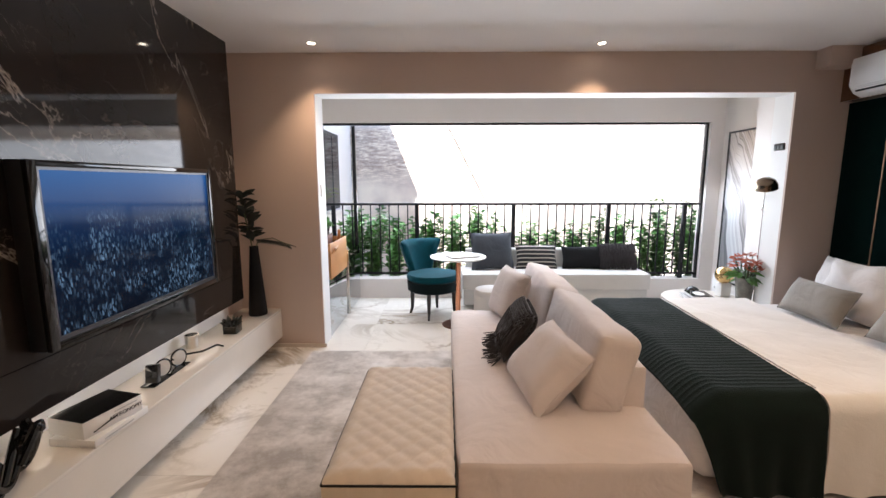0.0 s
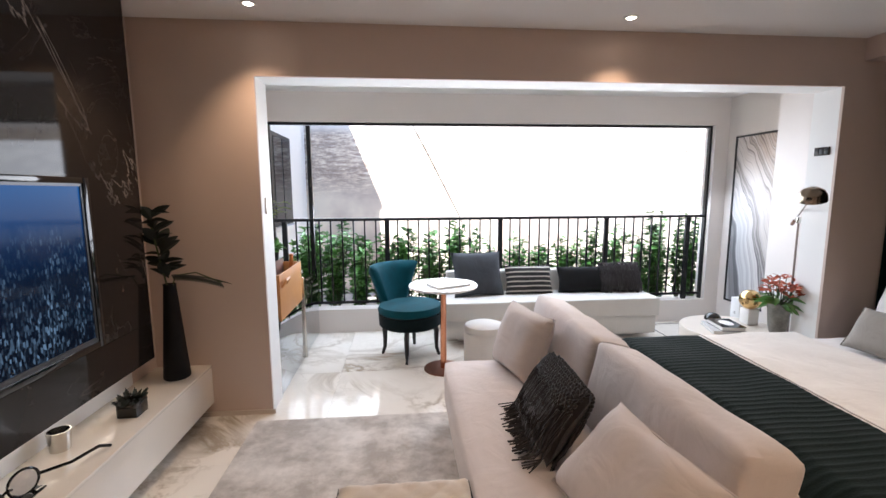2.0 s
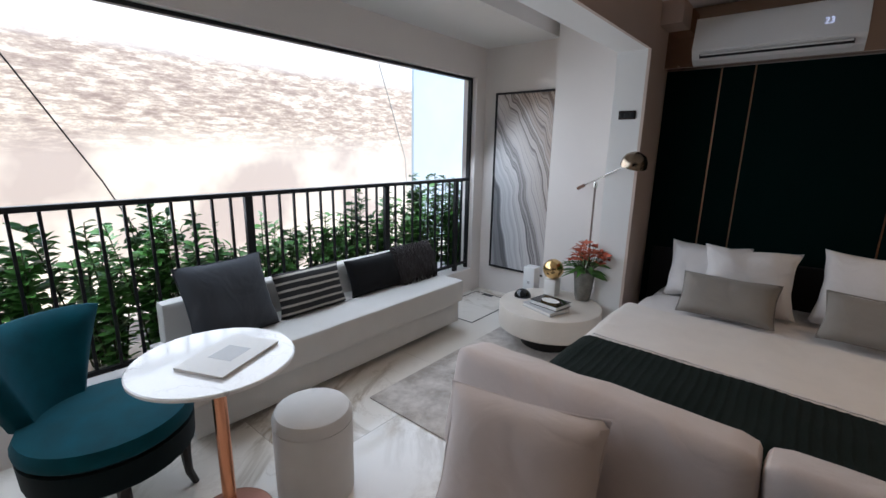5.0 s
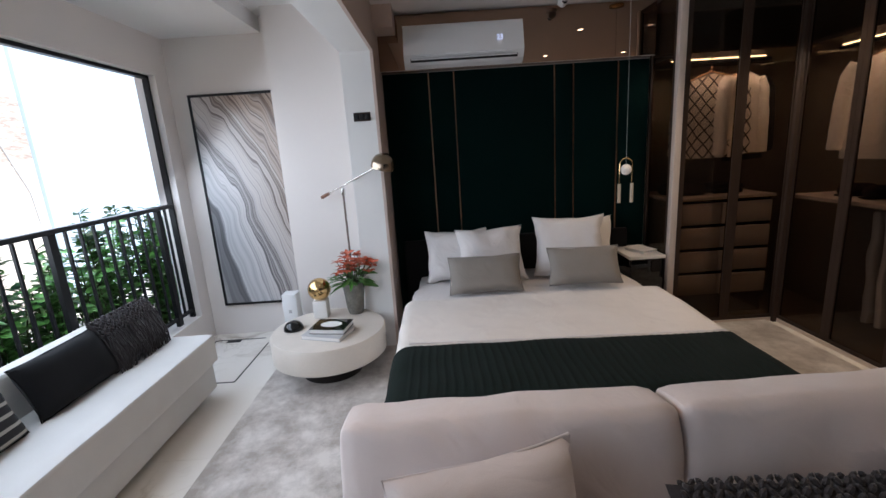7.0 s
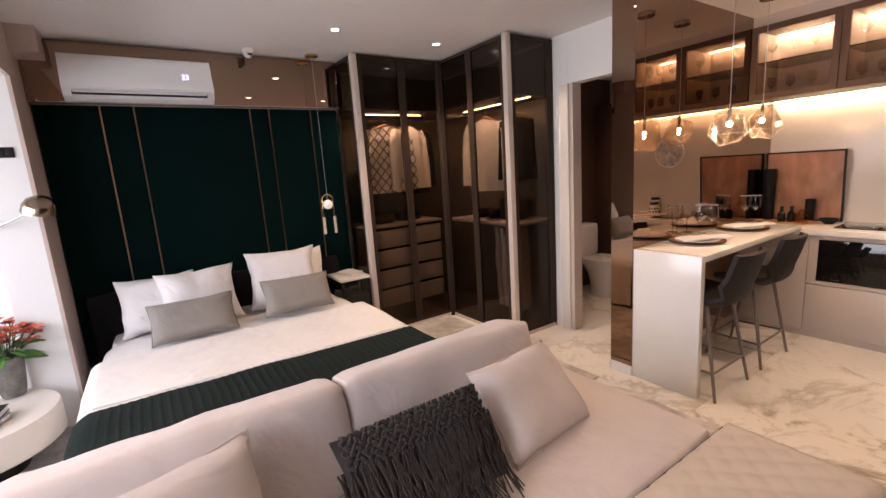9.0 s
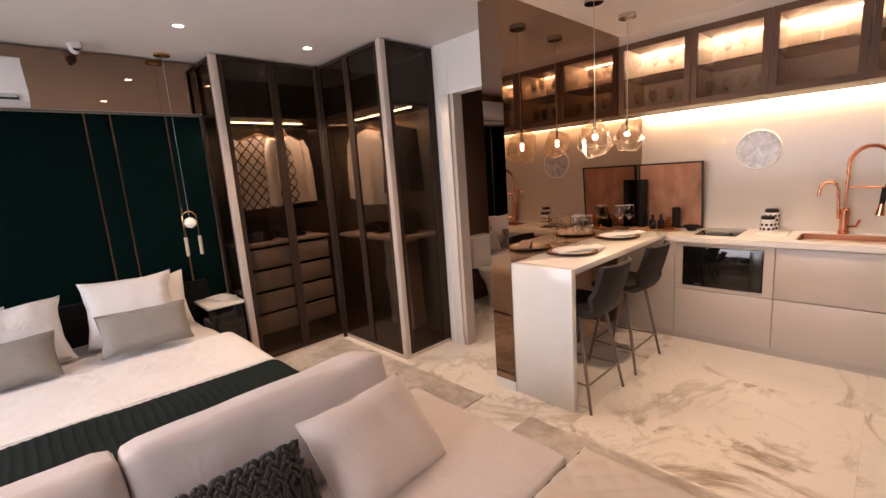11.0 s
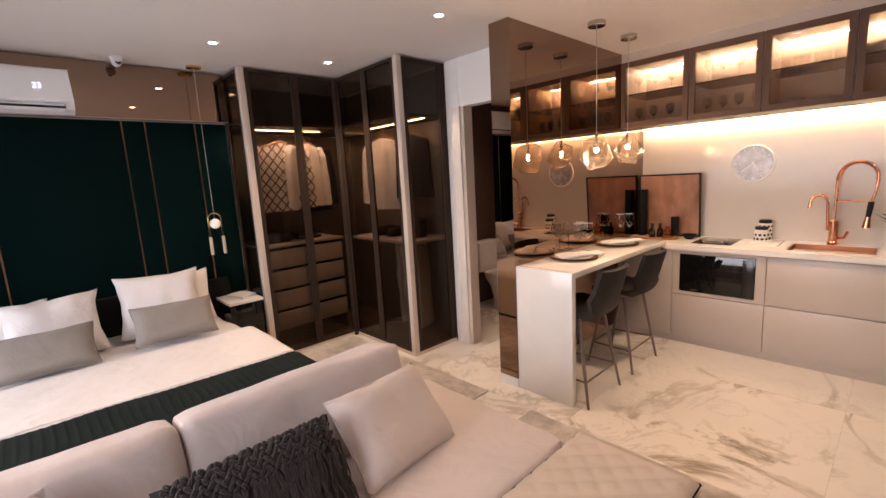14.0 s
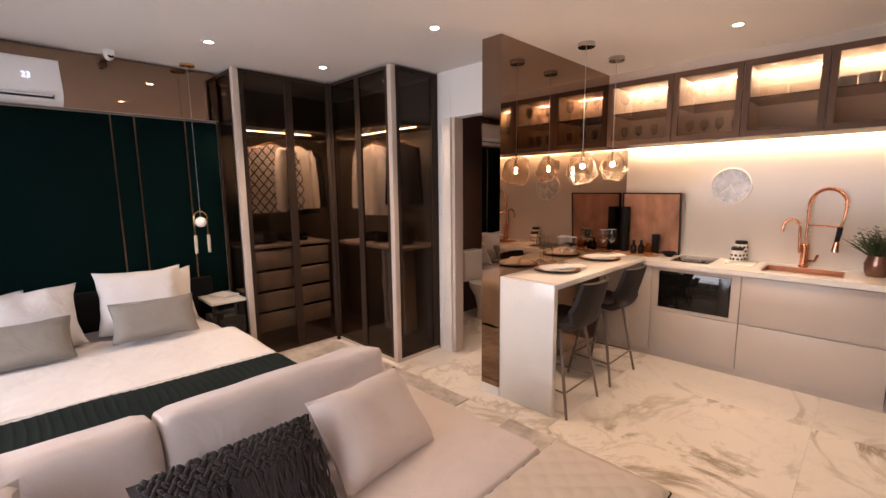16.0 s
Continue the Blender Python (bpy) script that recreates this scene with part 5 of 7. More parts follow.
WHITE_SILK = mat("cream_silk", (0.84, 0.79, 0.72), 0.55, var=0.05, bump=0.1, crease=0.5, cscale=7.0)
DARK_CLOTH = mat("charcoal_wool", (0.02, 0.018, 0.018), 0.9, var=0.2)
CHECK = bpy.data.materials.new("check_knit")
CHECK.use_nodes = True
cn = CHECK.node_tree.nodes
cl = CHECK.node_tree.links
tc_, wv1, wv2, mx_, rp_ = cn.new("ShaderNodeTexCoord"), cn.new("ShaderNodeTexWave"), cn.new("ShaderNodeTexWave"), cn.new("ShaderNodeMath"), cn.new("ShaderNodeValToRGB")
for wv, dr_, ang in ((wv1, "X", 38), (wv2, "X", -38)):
    mpp = cn.new("ShaderNodeMapping")
    mpp.inputs["Rotation"].default_value = (0, radians(ang), 0)
    cl.new(tc_.outputs["Object"], mpp.inputs["Vector"])
    cl.new(mpp.outputs[0], wv.inputs["Vector"])
    wv.inputs["Scale"].default_value, wv.inputs["Distortion"].default_value = 5.0, 1.0
mx_.operation = "MAXIMUM"
cl.new(wv1.outputs["Fac"], mx_.inputs[0])
cl.new(wv2.outputs["Fac"], mx_.inputs[1])
rp_.color_ramp.elements[0].position, rp_.color_ramp.elements[1].position = 0.90, 0.96
rp_.color_ramp.elements[0].color, rp_.color_ramp.elements[1].color = (0.80, 0.74, 0.67, 1), (0.07, 0.05, 0.045, 1)
cl.new(mx_.outputs[0], rp_.inputs[0])
cl.new(rp_.outputs[0], cn["Principled BSDF"].inputs["Base Color"])
cn["Principled BSDF"].inputs["Roughness"].default_value = 0.85

RA = lambda y, turn=0, x=3.33: pose(x, y, 2.03, 0, 0, 90 + turn)
garment("knit_top", "cream knit top with a dark diamond check on a hanger", RA(1.69, -12, 3.26), 0.43, 0.62, CHECK, 1.0)
garment("shirt", "cream blouse hanging in the wardrobe", RA(1.44, 20, 3.27), 0.40, 0.60, WHITE_SILK, 2.0)
garment("jacket", "black jacket hanging in the wardrobe", RA(1.30, 16, 3.42), 0.42, 0.66, DARK_CLOTH, 3.0)
RB = lambda x, turn=0, y=0.87: pose(x, y, 2.03, 0, 0, turn)
garment("shirt", "cream silk blouse hanging in the wardrobe", RB(2.66, 16, 0.94), 0.40, 0.66, WHITE_SILK, 4.0)
garment("vest", "black sleeveless top hanging in the wardrobe", RB(2.36, 30, 0.85), 0.36, 0.56, DARK_CLOTH, 5.0, False)
tr = thing("trousers", "grey trousers hung below the wardrobe shelf", "clothing", pose(2.48, 0.85, 0.96))
part("hanger", rod(B(), (-0.18, 0, -0.03), (0.18, 0, -0.03), 0.008), BLACK_METAL, tr)
for k in range(4):
    part("leg", soft(B(), 0.05, 0.20, 0.78, 0.02, pose(-0.15 + 0.09 * k, 0, -0.42, 0, 2, 12), 8, (0.005, 0, 0), 0.016, k * 2.0), mat("grey_trouser", (0.62, 0.57, 0.53), 0.85), tr)
bag = thing("handbag", "dark brown leather handbag on the wardrobe shelf", "bag", pose(2.42, 0.85, 1.0))
part("body", soft(B(), 0.28, 0.13, 0.19, 0.03, pose(0, 0, 0.095), 8, (0.01, 0.02, 0.01), 0.006, 3), DARK_LEATHER, bag)
part("handle", tube(B(), [(-0.08, 0, 0.185)] + [(-0.08 * math.cos(a), 0, 0.19 + 0.09 * math.sin(a)) for a in [math.pi * i / 8 for i in range(1, 8)]] + [(0.08, 0, 0.185)], 0.007, 6), DARK_LEATHER, bag)
for sx in (2.66, 2.85):
    sh = thing("shoe", "black leather shoe on the wardrobe shelf", "shoe", pose(sx, 0.84, 1.0, 0, 0, 80), "shoes")
    part("upper", soft(B(), 0.24, 0.085, 0.07, 0.03, pose(0, 0, 0.045), 8, (0, 0, 0.012), 0.008, sx), DARK_LEATHER, sh)
    part("sole", box(B(), -0.12, 0.12, -0.042, 0.042, 0, 0.012, 0.004), BLACK_METAL, sh)
hb = thing("folded_clothes", "small stack of folded dark clothes on the chest", "clothing", pose(3.45, 1.45, 1.01))
for k in range(2):
    part("folded_layer", soft(B(), 0.28, 0.24, 0.04, 0.016, pose(0, 0, 0.02 + 0.04 * k), 8, (0, 0, 0.004), 0.006, k), DARK_CLOTH, hb)
hat = thing("clutch_bag", "black clutch bag on the chest of drawers", "bag", pose(3.42, 1.78, 1.01))
part("body", soft(B(), 0.26, 0.30, 0.10, 0.04, pose(0, 0, 0.05), 8, (0, 0, 0.01), 0.01, 4), DARK_LEATHER, hat)

# ---- bathroom seen through the doorway ----
toilet = thing("toilet", "white ceramic toilet in the bathroom", "toilet", pose(2.40, -0.42, 0, 0, 0, 90))
part("bowl", lathe(B(), [(0, 0), (0.11, 0), (0.10, 0.1), (0.13, 0.25), (0.185, 0.36), (0.19, 0.40), (0, 0.40)], seg=24, sx=0.95, sy=1.25), CERAMIC, toilet)
part("seat", lathe(B(), [(0, 0.401), (0.19, 0.401), (0.192, 0.42), (0.18, 0.43), (0, 0.432)], seg=24, sx=0.95, sy=1.25), CERAMIC, toilet)
part("cistern", soft(B(), 0.38, 0.17, 0.36, 0.03, pose(0, -0.255, 0.60), 8), CERAMIC, toilet)
door = setting(part("door_1", B(), OAK), "beige wooden bathroom door frame without its leaf")
slab("door_frame", 1.895, 1.939, 0.55, 0.654, 0, 2.124, LACQUER, door, "beige wooden door frame")
bc_ = thing("bathroom_cabinet", "tall dark wooden bathroom cabinet", "cabinet")
part("body", box(B(), 2.42, 2.745, -1.05, -0.80, 0, 2.1, 0.003), OAK, bc_)
part("door", box(B(), 2.43, 2.74, -0.799, -0.78, 0.05, 2.09, 0.002), OAK, bc_)

# ---- television wall ----
mw = setting(part("wall_marble", B(), DARK_MARBLE), "polished dark marble wall panel with white veins")
slab("marble_slab", XL, -1.545, -0.50, 1.60, 0.745, ZC, DARK_MARBLE, mw)
slab("marble_slab", XL, -1.545, 1.602, 3.925, 0.745, ZC, DARK_MARBLE, mw)
slab("marble_slab", XL, -1.545, -0.50, 1.60, 0.525, 0.742, DARK_MARBLE, mw)
slab("marble_slab", XL, -1.545, 1.602, 3.925, 0.525, 0.742, DARK_MARBLE, mw)
setting(slab("cove_back", XL, XL + 0.01, -0.50, 3.925, 0.361, 0.524, PAINT_WHITE), "white lit recess between the shelf and the marble")
shelf = thing("floating_shelf", "long white floating shelf under the television", "shelf")
part("body", box(B(), XL, -1.347, -0.50, 4.195, 0.10, 0.3415), WHITE_LACQUER, shelf)
part("top", box(B(), XL, -1.345, -0.50, 4.195, 0.342, 0.36, 0.002), WHITE_LACQUER, shelf)
strip = thing("shelf_light", "hidden warm light strip under the marble panel", "light")
part("profile", box(B(), -1.678, -1.66, 0.0, 3.8, 0.512, 0.5245), LED_COVE, strip)

SCREEN = bpy.data.materials.new("television_picture")
SCREEN.use_nodes = True
sn, sl = SCREEN.node_tree.nodes, SCREEN.node_tree.links
sp = sn["Principled BSDF"]
sp.inputs["Base Color"].default_value = (0.005, 0.005, 0.006, 1)
sp.inputs["Roughness"].default_value = 0.08
sp.inputs["Specular IOR Level"].default_value = 0.035
tcs, sep = sn.new("ShaderNodeTexCoord"), sn.new("ShaderNodeSeparateXYZ")
sl.new(tcs.outputs["Generated"], sep.inputs[0])
sky_r = sn.new("ShaderNodeValToRGB")
e = sky_r.color_ramp.elements
e[0].position, e[0].color = 0.0, (0.0015, 0.005, 0.014, 1)
e[1].position, e[1].color = 1.0, (0.012, 0.15, 0.46, 1)
for pos, col in ((0.45, (0.003, 0.012, 0.036, 1)), (0.66, (0.005, 0.030, 0.10, 1)), (0.80, (0.006, 0.075, 0.26, 1)), (0.90, (0.010, 0.11, 0.36, 1))):
    k = e.new(pos)
    k.color = col
sl.new(sep.outputs["Z"], sky_r.inputs[0])
mpt = sn.new("ShaderNodeMapping")
mpt.inputs["Scale"].default_value = (1, 1.7, 1.0)
sl.new(tcs.outputs["Generated"], mpt.inputs["Vector"])
vor, big = sn.new("ShaderNodeTexVoronoi"), sn.new("ShaderNodeTexNoise")
vor.inputs["Scale"].default_value = 92
vor.distance = "CHEBYCHEV"
big.inputs["Scale"].default_value, big.inputs["Detail"].default_value = 5.5, 9
mpv = sn.new("ShaderNodeMapping")
mpv.inputs["Scale"].default_value = (1, 1.0, 0.38)
sl.new(mpt.outputs[0], mpv.inputs["Vector"])
sl.new(mpv.outputs[0], vor.inputs["Vector"])
sl.new(mpt.outputs[0], big.inputs["Vector"])
lum = sn.new("ShaderNodeSeparateColor")
sl.new(vor.outputs["Color"], lum.inputs[0])
pw_ = sn.new("ShaderNodeMath")
pw_.operation, pw_.inputs[1].default_value = "POWER", 5.0
sl.new(lum.outputs[0], pw_.inputs[0])
m1_ = sn.new("ShaderNodeMath")
m1_.operation = "MULTIPLY"
bmr = sn.new("ShaderNodeMapRange")
bmr.inputs["From Min"].default_value, bmr.inputs["From Max"].default_value = 0.38, 0.60
sl.new(big.outputs[0], bmr.inputs["Value"])
sl.new(pw_.outputs[0], m1_.inputs[0])
sl.new(bmr.outputs[0], m1_.inputs[1])
fade = sn.new("ShaderNodeMapRange")
fade.inputs["From Min"].default_value, fade.inputs["From Max"].default_value = 0.80, 0.50
sl.new(sep.outputs["Z"], fade.inputs["Value"])
m2_ = sn.new("ShaderNodeMath")
m2_.operation = "MULTIPLY"
sl.new(m1_.outputs[0], m2_.inputs[0])
sl.new(fade.outputs[0], m2_.inputs[1])
mixs = sn.new("ShaderNodeMix")
mixs.data_type = "RGBA"
sl.new(m2_.outputs[0], mixs.inputs["Factor"])
sl.new(sky_r.outputs[0], mixs.inputs["A"])
mixs.inputs["B"].default_value = (0.24, 0.40, 0.60, 1)
sl.new(mixs.outputs["Result"], sp.inputs["Emission Color"])
sp.inputs["Emission Strength"].default_value = 0.17

TV_RIM = mat("silver_rim", (0.07, 0.07, 0.075), 0.35, metal=0.6, var=0.03)
tv = thing("television", "large wall-mounted flat television showing a blue city view", "television")
TY0, TY1, TZ0, TZ1 = 2.115, 3.375, 0.80, 1.535
part("body", box(B(), -1.544, -1.475, TY0 - 0.02, TY1 + 0.02, TZ0 - 0.01, TZ1 + 0.02, 0.006), BLACK_METAL, tv)
for y0, y1, z0, z1 in ((TY0 - 0.02, TY0 + 0.02, TZ0 - 0.01, TZ1 + 0.02), (TY1 - 0.015, TY1 + 0.02, TZ0 - 0.01, TZ1 + 0.02), (TY0 + 0.02, TY1 - 0.015, TZ0 - 0.01, TZ0 + 0.02), (TY0 + 0.02, TY1 - 0.015, TZ1 - 0.005, TZ1 + 0.02)):
    part("bezel", box(B(), -1.4748, -1.452, y0, y1, z0, z1, 0.002), BLACK_GLOSS, tv)
for y0, y1, z0, z1 in ((TY0 + 0.0205, TY0 + 0.034, TZ0 + 0.0205, TZ1 - 0.006), (TY1 - 0.026, TY1 - 0.0155, TZ0 + 0.0205, TZ1 - 0.006), (TY0 + 0.0345, TY1 - 0.0265, TZ0 + 0.0205, TZ0 + 0.038), (TY0 + 0.0345, TY1 - 0.0265, TZ1 - 0.018, TZ1 - 0.006)):
    part("inner_rim", box(B(), -1.4745, -1.458, y0, y1, z0, z1), TV_RIM, tv, "silver inner rim")
part("screen", box(B(), -1.4745, -1.464, TY0 + 0.034, TY1 - 0.026, TZ0 + 0.038, TZ1 - 0.018), SCREEN, tv, "lit screen with a blue aerial city")
part("logo_bar", box(B(), -1.458, -1.4565, 2.74, 2.79, TZ0 + 0.026, TZ0 + 0.033), CHROME, tv)

# shelf things
ZS = 0.3602
vase = thing("floor_vase", "tall tapered matt black vase with dark tropical leaves", "vase", pose(-1.475, 4.02, ZS))
part("body", lathe(B(), [(0, 0), (0.072, 0), (0.075, 0.01), (0.052, 0.33), (0.034, 0.57), (0.037, 0.585), (0.030, 0.585), (0.028, 0.5), (0, 0.45)], seg=28), BLACK_VASE, vase)
rnd = random.Random(5)
bm, st = B(), B()
tube(st, [(0, 0, 0.5), (-0.03, -0.02, 0.72), (-0.06, -0.04, 0.98)], 0.005, 6)
tube(st, [(0, 0, 0.5), (0.05, -0.03, 0.64), (0.18, -0.05, 0.66), (0.32, -0.06, 0.60)], 0.004, 6)
for i in range(34):
    f = i / 34
    c = Vector((-0.06 * f - 0.0, -0.04 * f, 0.62 + 0.40 * f))
    a = rnd.uniform(0, 2 * math.pi)
    d = Vector((0.11 * math.cos(a), 0.07 * math.sin(a), rnd.uniform(0.02, 0.11)))
    blade(bm, c, c + d, 0.055, 0.02, 5, a)
for i in range(22):
    f = i / 21
    c = Vector((0.03 + 0.28 * f, -0.03 - 0.03 * f, 0.645 - 0.045 * f * f))
    for s in (-1, 1):
        blade(bm, c, c + Vector((0.05, s * 0.06, -0.012)), 0.018, 0.015, 4, 0.2)
part("foliage", bm, LEAF_DARK, vase, "dark green tropical leaves")
part("stem", st, STEM, vase)

pot = thing("glass_planter", "small smoked glass cube planter with a dark succulent", "plant", pose(-1.47, 3.56, ZS))
part("cube", box(B(), -0.05, 0.05, -0.05, 0.05, 0, 0.09, 0.006), glass("planter_glass", (0.16, 0.15, 0.14), 1.6), pot)
part("soil", box(B(), -0.044, 0.044, -0.044, 0.044, 0.004, 0.05), BLACK_CLOTH, pot)
bm = B()
for i in range(40):
    a, r_ = rnd.uniform(0, 6.28), rnd.uniform(0.0, 0.04)
    p = Vector((r_ * math.cos(a), r_ * math.sin(a), 0.05))
    blade(bm, p, p + Vector((0.05 * math.cos(a), 0.05 * math.sin(a), rnd.uniform(0.03, 0.075))), 0.02, 0.01, 4, a)
part("foliage", bm, LEAF_DARK, pot)
cup = thing("candle_holder", "small silver cup candle holder on the shelf", "candle holder", pose(-1.60, 3.26, ZS))
part("cup", lathe(B(), [(0, 0), (0.038, 0), (0.045, 0.09), (0.041, 0.09), (0.035, 0.01), (0, 0.01)]), CHROME, cup)

bx1 = thing("book", "large white hardback book lying on the shelf", "book", pose(-1.44, 2.27, ZS, 0, 0, -4))
part("cover", box(B(), -0.105, 0.105, -0.15, 0.15, 0, 0.035, 0.003), PAPER, bx1)
part("spine_line", box(B(), 0.1052, 0.1058, -0.10, 0.06, 0.012, 0.018), GREY_BOOK, bx1)
bx2 = thing("boxed_book", "white boxed book with a black lid picture", "book", pose(-1.455, 2.27, ZS + 0.0355, 0, 0, -14))
part("case", box(B(), -0.10, 0.10, -0.135, 0.135, 0, 0.075, 0.003), PAPER, bx2)
part("lid_picture", box(B(), -0.099, 0.099, -0.134, 0.134, 0.0752, 0.077), BLACK_GLOSS, bx2, "dark photographic lid")
part("drawing_bar", box(B(), 0.1004, 0.101, -0.09, 0.02, 0.030, 0.036, 0, 1, pose(0, 0, 0, 12, 0, 0)), BLACK_METAL, bx2)
part("title_bar", box(B(), 0.1004, 0.101, 0.0, 0.11, 0.056, 0.060), GREY_BOOK, bx2)
text("ASTRONOMY", 0.026, pose(0.1004, 0.055, 0.026, 90, 0, 90), BLACK_METAL, "title", bx2, "dark printed title")

gl = thing("spectacle_sculpture", "black metal spectacles-like sculpture with a long arm", "sculpture", pose(-1.50, 2.80, ZS))
for yy in (0.0, 0.15):
    part("ring", tube(B(), arc((0, yy, 0.055), 0.05, 0, 2 * math.pi, 24, (0.35, 0.94, 0), (0, 0, 1)), 0.005, 6), BLACK_GLOSS, gl)
    # pale disc paints the white reflection inside each ring
    part("disc", lathe(B(), [(0, 0), (0.043, 0), (0.043, 0.004), (0, 0.004)], pose(0, yy, 0.055, 90, 0, 70), 20), mat("reflection_disc", (0.6, 0.58, 0.55), 0.25), gl)
part("bridge", tube(B(), [(0, 0.05, 0.06), (0.01, 0.075, 0.075), (0, 0.10, 0.06)], 0.005, 6), BLACK_GLOSS, gl)
part("arm", tube(B(), [(0, 0.19, 0.055), (0.06, 0.30, 0.035), (0.10, 0.40, 0.04), (0.115, 0.45, 0.012)], 0.007, 8), BLACK_GLOSS, gl)
part("base_fin", box(B(), -0.035, 0.03, -0.14, -0.10, 0, 0.10, 0.006, 2, pose(0, 0, 0, -10, 0, 10)), BLACK_GLOSS, gl)
part("foot", box(B(), -0.04, 0.04, -0.14, 0.20, 0, 0.008, 0.003), BLACK_GLOSS, gl)
gs = thing("ribbon_sculpture", "glossy black twisted ribbon sculpture on the shelf", "sculpture", pose(-1.46, 1.86, ZS))
for k in range(3):
    pts = [(0.06 * math.cos(t_ * 1.3 + k), 0.15 * math.sin(t_ + 0.9 * k), 0.10 + 0.085 * math.sin(2 * t_ + k)) for t_ in np.linspace(0, 2 * math.pi, 40)]
    part("ribbon", tube(B(), pts, 0.014, 8), BLACK_GLOSS, gs)

# ---- balcony ----
rail = thing("railing", "black metal balcony railing with thin uprights", "railing")
YR = 5.965
part("handrail", box(B(), -1.394, 3.315, YR - 0.025, YR + 0.025, 1.185, 1.215, 0.004), BLACK_METAL, rail)
part("bottom_bar", box(B(), -1.394, 3.315, YR - 0.012, YR + 0.012, 0.30, 0.325), BLACK_METAL, rail)
posts = [-1.30, -0.243, 0.978, 2.175, 3.13]
for x in posts:
    part("post", box(B(), x - 0.025, x + 0.025, YR - 0.015, YR + 0.015, 0.25, 1.184), BLACK_METAL, rail)
first = None
x = posts[0]
for x0, x1 in zip(posts, posts[1:] + [3.315]):
    n = max(1, round((x1 - x0) / 0.112))
    for i in range(1, n):
        bx = x0 + (x1 - x0) * i / n
        if first is None:
            first = part("baluster", box(B(), -0.0075, 0.0075, YR - 0.0075, YR + 0.0075, 0.326, 1.184), BLACK_METAL, rail)
            first.location.x = bx
        else:
            share("baluster", first, rail, Matrix.Translation((bx, 0, 0)))

# teal chair
chair = thing("lounge_chair", "teal velvet slipper chair with black tapered legs", "chair", pose(-0.02, 5.20, 0, 0, 0, 36))
part("seat", lathe(B(), [(0, 0.40), (0.27, 0.40), (0.292, 0.42), (0.295, 0.445), (0.28, 0.475), (0.18, 0.49), (0, 0.492)], seg=32, sy=0.98), TEAL, chair)
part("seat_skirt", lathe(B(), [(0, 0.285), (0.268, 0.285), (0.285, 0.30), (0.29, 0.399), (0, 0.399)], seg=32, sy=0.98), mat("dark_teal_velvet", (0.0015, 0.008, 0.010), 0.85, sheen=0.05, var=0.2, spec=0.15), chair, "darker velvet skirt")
bm = B()
n, mrow = 16, 10
g1, g2 = [], []
for j in range(mrow + 1):
    f = j / mrow
    r1, r2 = [], []
    for i in range(n + 1):
        u = 2 * i / n - 1
        ang = radians(90 + 50 * u * (0.62 + 0.38 * f))
        R = 0.265 + 0.09 * f
        z = 0.45 + 0.375 * f - 0.012 * abs(u) ** 6 * f
        edge = min(1.0, (1 - abs(u)) * 7 + 0.15) * min(1.0, (1 - f) * 6 + 0.2)
        th = 0.045 * edge
        r1.append(bm.verts.new(((R - th) * math.cos(ang), (R - th) * math.sin(ang), z)))
        r2.append(bm.verts.new(((R + th) * math.cos(ang), (R + th) * math.sin(ang), z)))
    g1.append(r1)
    g2.append(r2)
for g in (g1, g2):
    for j in range(mrow):
        for i in range(n):
            bm.faces.new((g[j][i], g[j][i + 1], g[j + 1][i + 1], g[j + 1][i]))
for j in range(mrow):
    for i in (0, n):
        bm.faces.new((g1[j][i], g1[j + 1][i], g2[j + 1][i], g2[j][i]))
for j in (0, mrow):
    for i in range(n):
        bm.faces.new((g1[j][i], g1[j][i + 1], g2[j][i + 1], g2[j][i]))
part("backrest", bm, TEAL, chair, "curved teal velvet back", 60)
for a in (45, 135, 225, 315):
    ca, sa = math.cos(radians(a)), math.sin(radians(a))
    part("leg", tube(B(), [(0.225 * ca, 0.225 * sa, 0.284), (0.238 * ca, 0.238 * sa, 0.23), (0.236 * ca, 0.236 * sa, 0.15), (0.240 * ca, 0.240 * sa, 0.07), (0.262 * ca, 0.262 * sa, 0.0)], 0.028, 8, 0.014), BLACK_WOOD, chair)

# round table and pouf
rt = thing("side_table", "round white marble side table on a copper stem", "table", pose(0.25, 4.83, 0))
part("tabletop", lathe(B(), [(0, 0.705), (0.27, 0.705), (0.285, 0.713), (0.285, 0.722), (0.28, 0.726), (0, 0.726)], seg=48), marble("table_marble", (0.80, 0.79, 0.78), (0.35, 0.33, 0.32), 0.12, scale=2.2, width=0.02), rt, "white veined marble top")
part("stem", lathe(B(), [(0, 0.012), (0.026, 0.012), (0.026, 0.704), (0, 0.704)], seg=20), COPPER, rt)
part("foot", lathe(B(), [(0, 0), (0.165, 0), (0.165, 0.008), (0.16, 0.012), (0, 0.012)], seg=40), mat("copper_foot", (0.24, 0.11, 0.075), 0.3, metal=0.8), rt)
mg = thing("magazine", "open magazine with a pale cover on the round table", "magazine", pose(0.29, 4.80, 0.7265, 0, 0, 24))
part("page_block", box(B(), -0.15, 0.15, -0.105, 0.105, 0.0, 0.010, 0.002), PAPER, mg)
part("cover", box(B(), -0.152, 0.152, -0.107, 0.107, 0.0101, 0.0115), PAPER, mg)
part("cover_print", box(B(), -0.05, 0.06, -0.05, 0.05, 0.0116, 0.012), GREY_BOOK, mg, "pale grey printed square")
pf = thing("pouf", "small cylindrical off-white upholstered pouf", "pouf", pose(0.575, 4.71, 0))
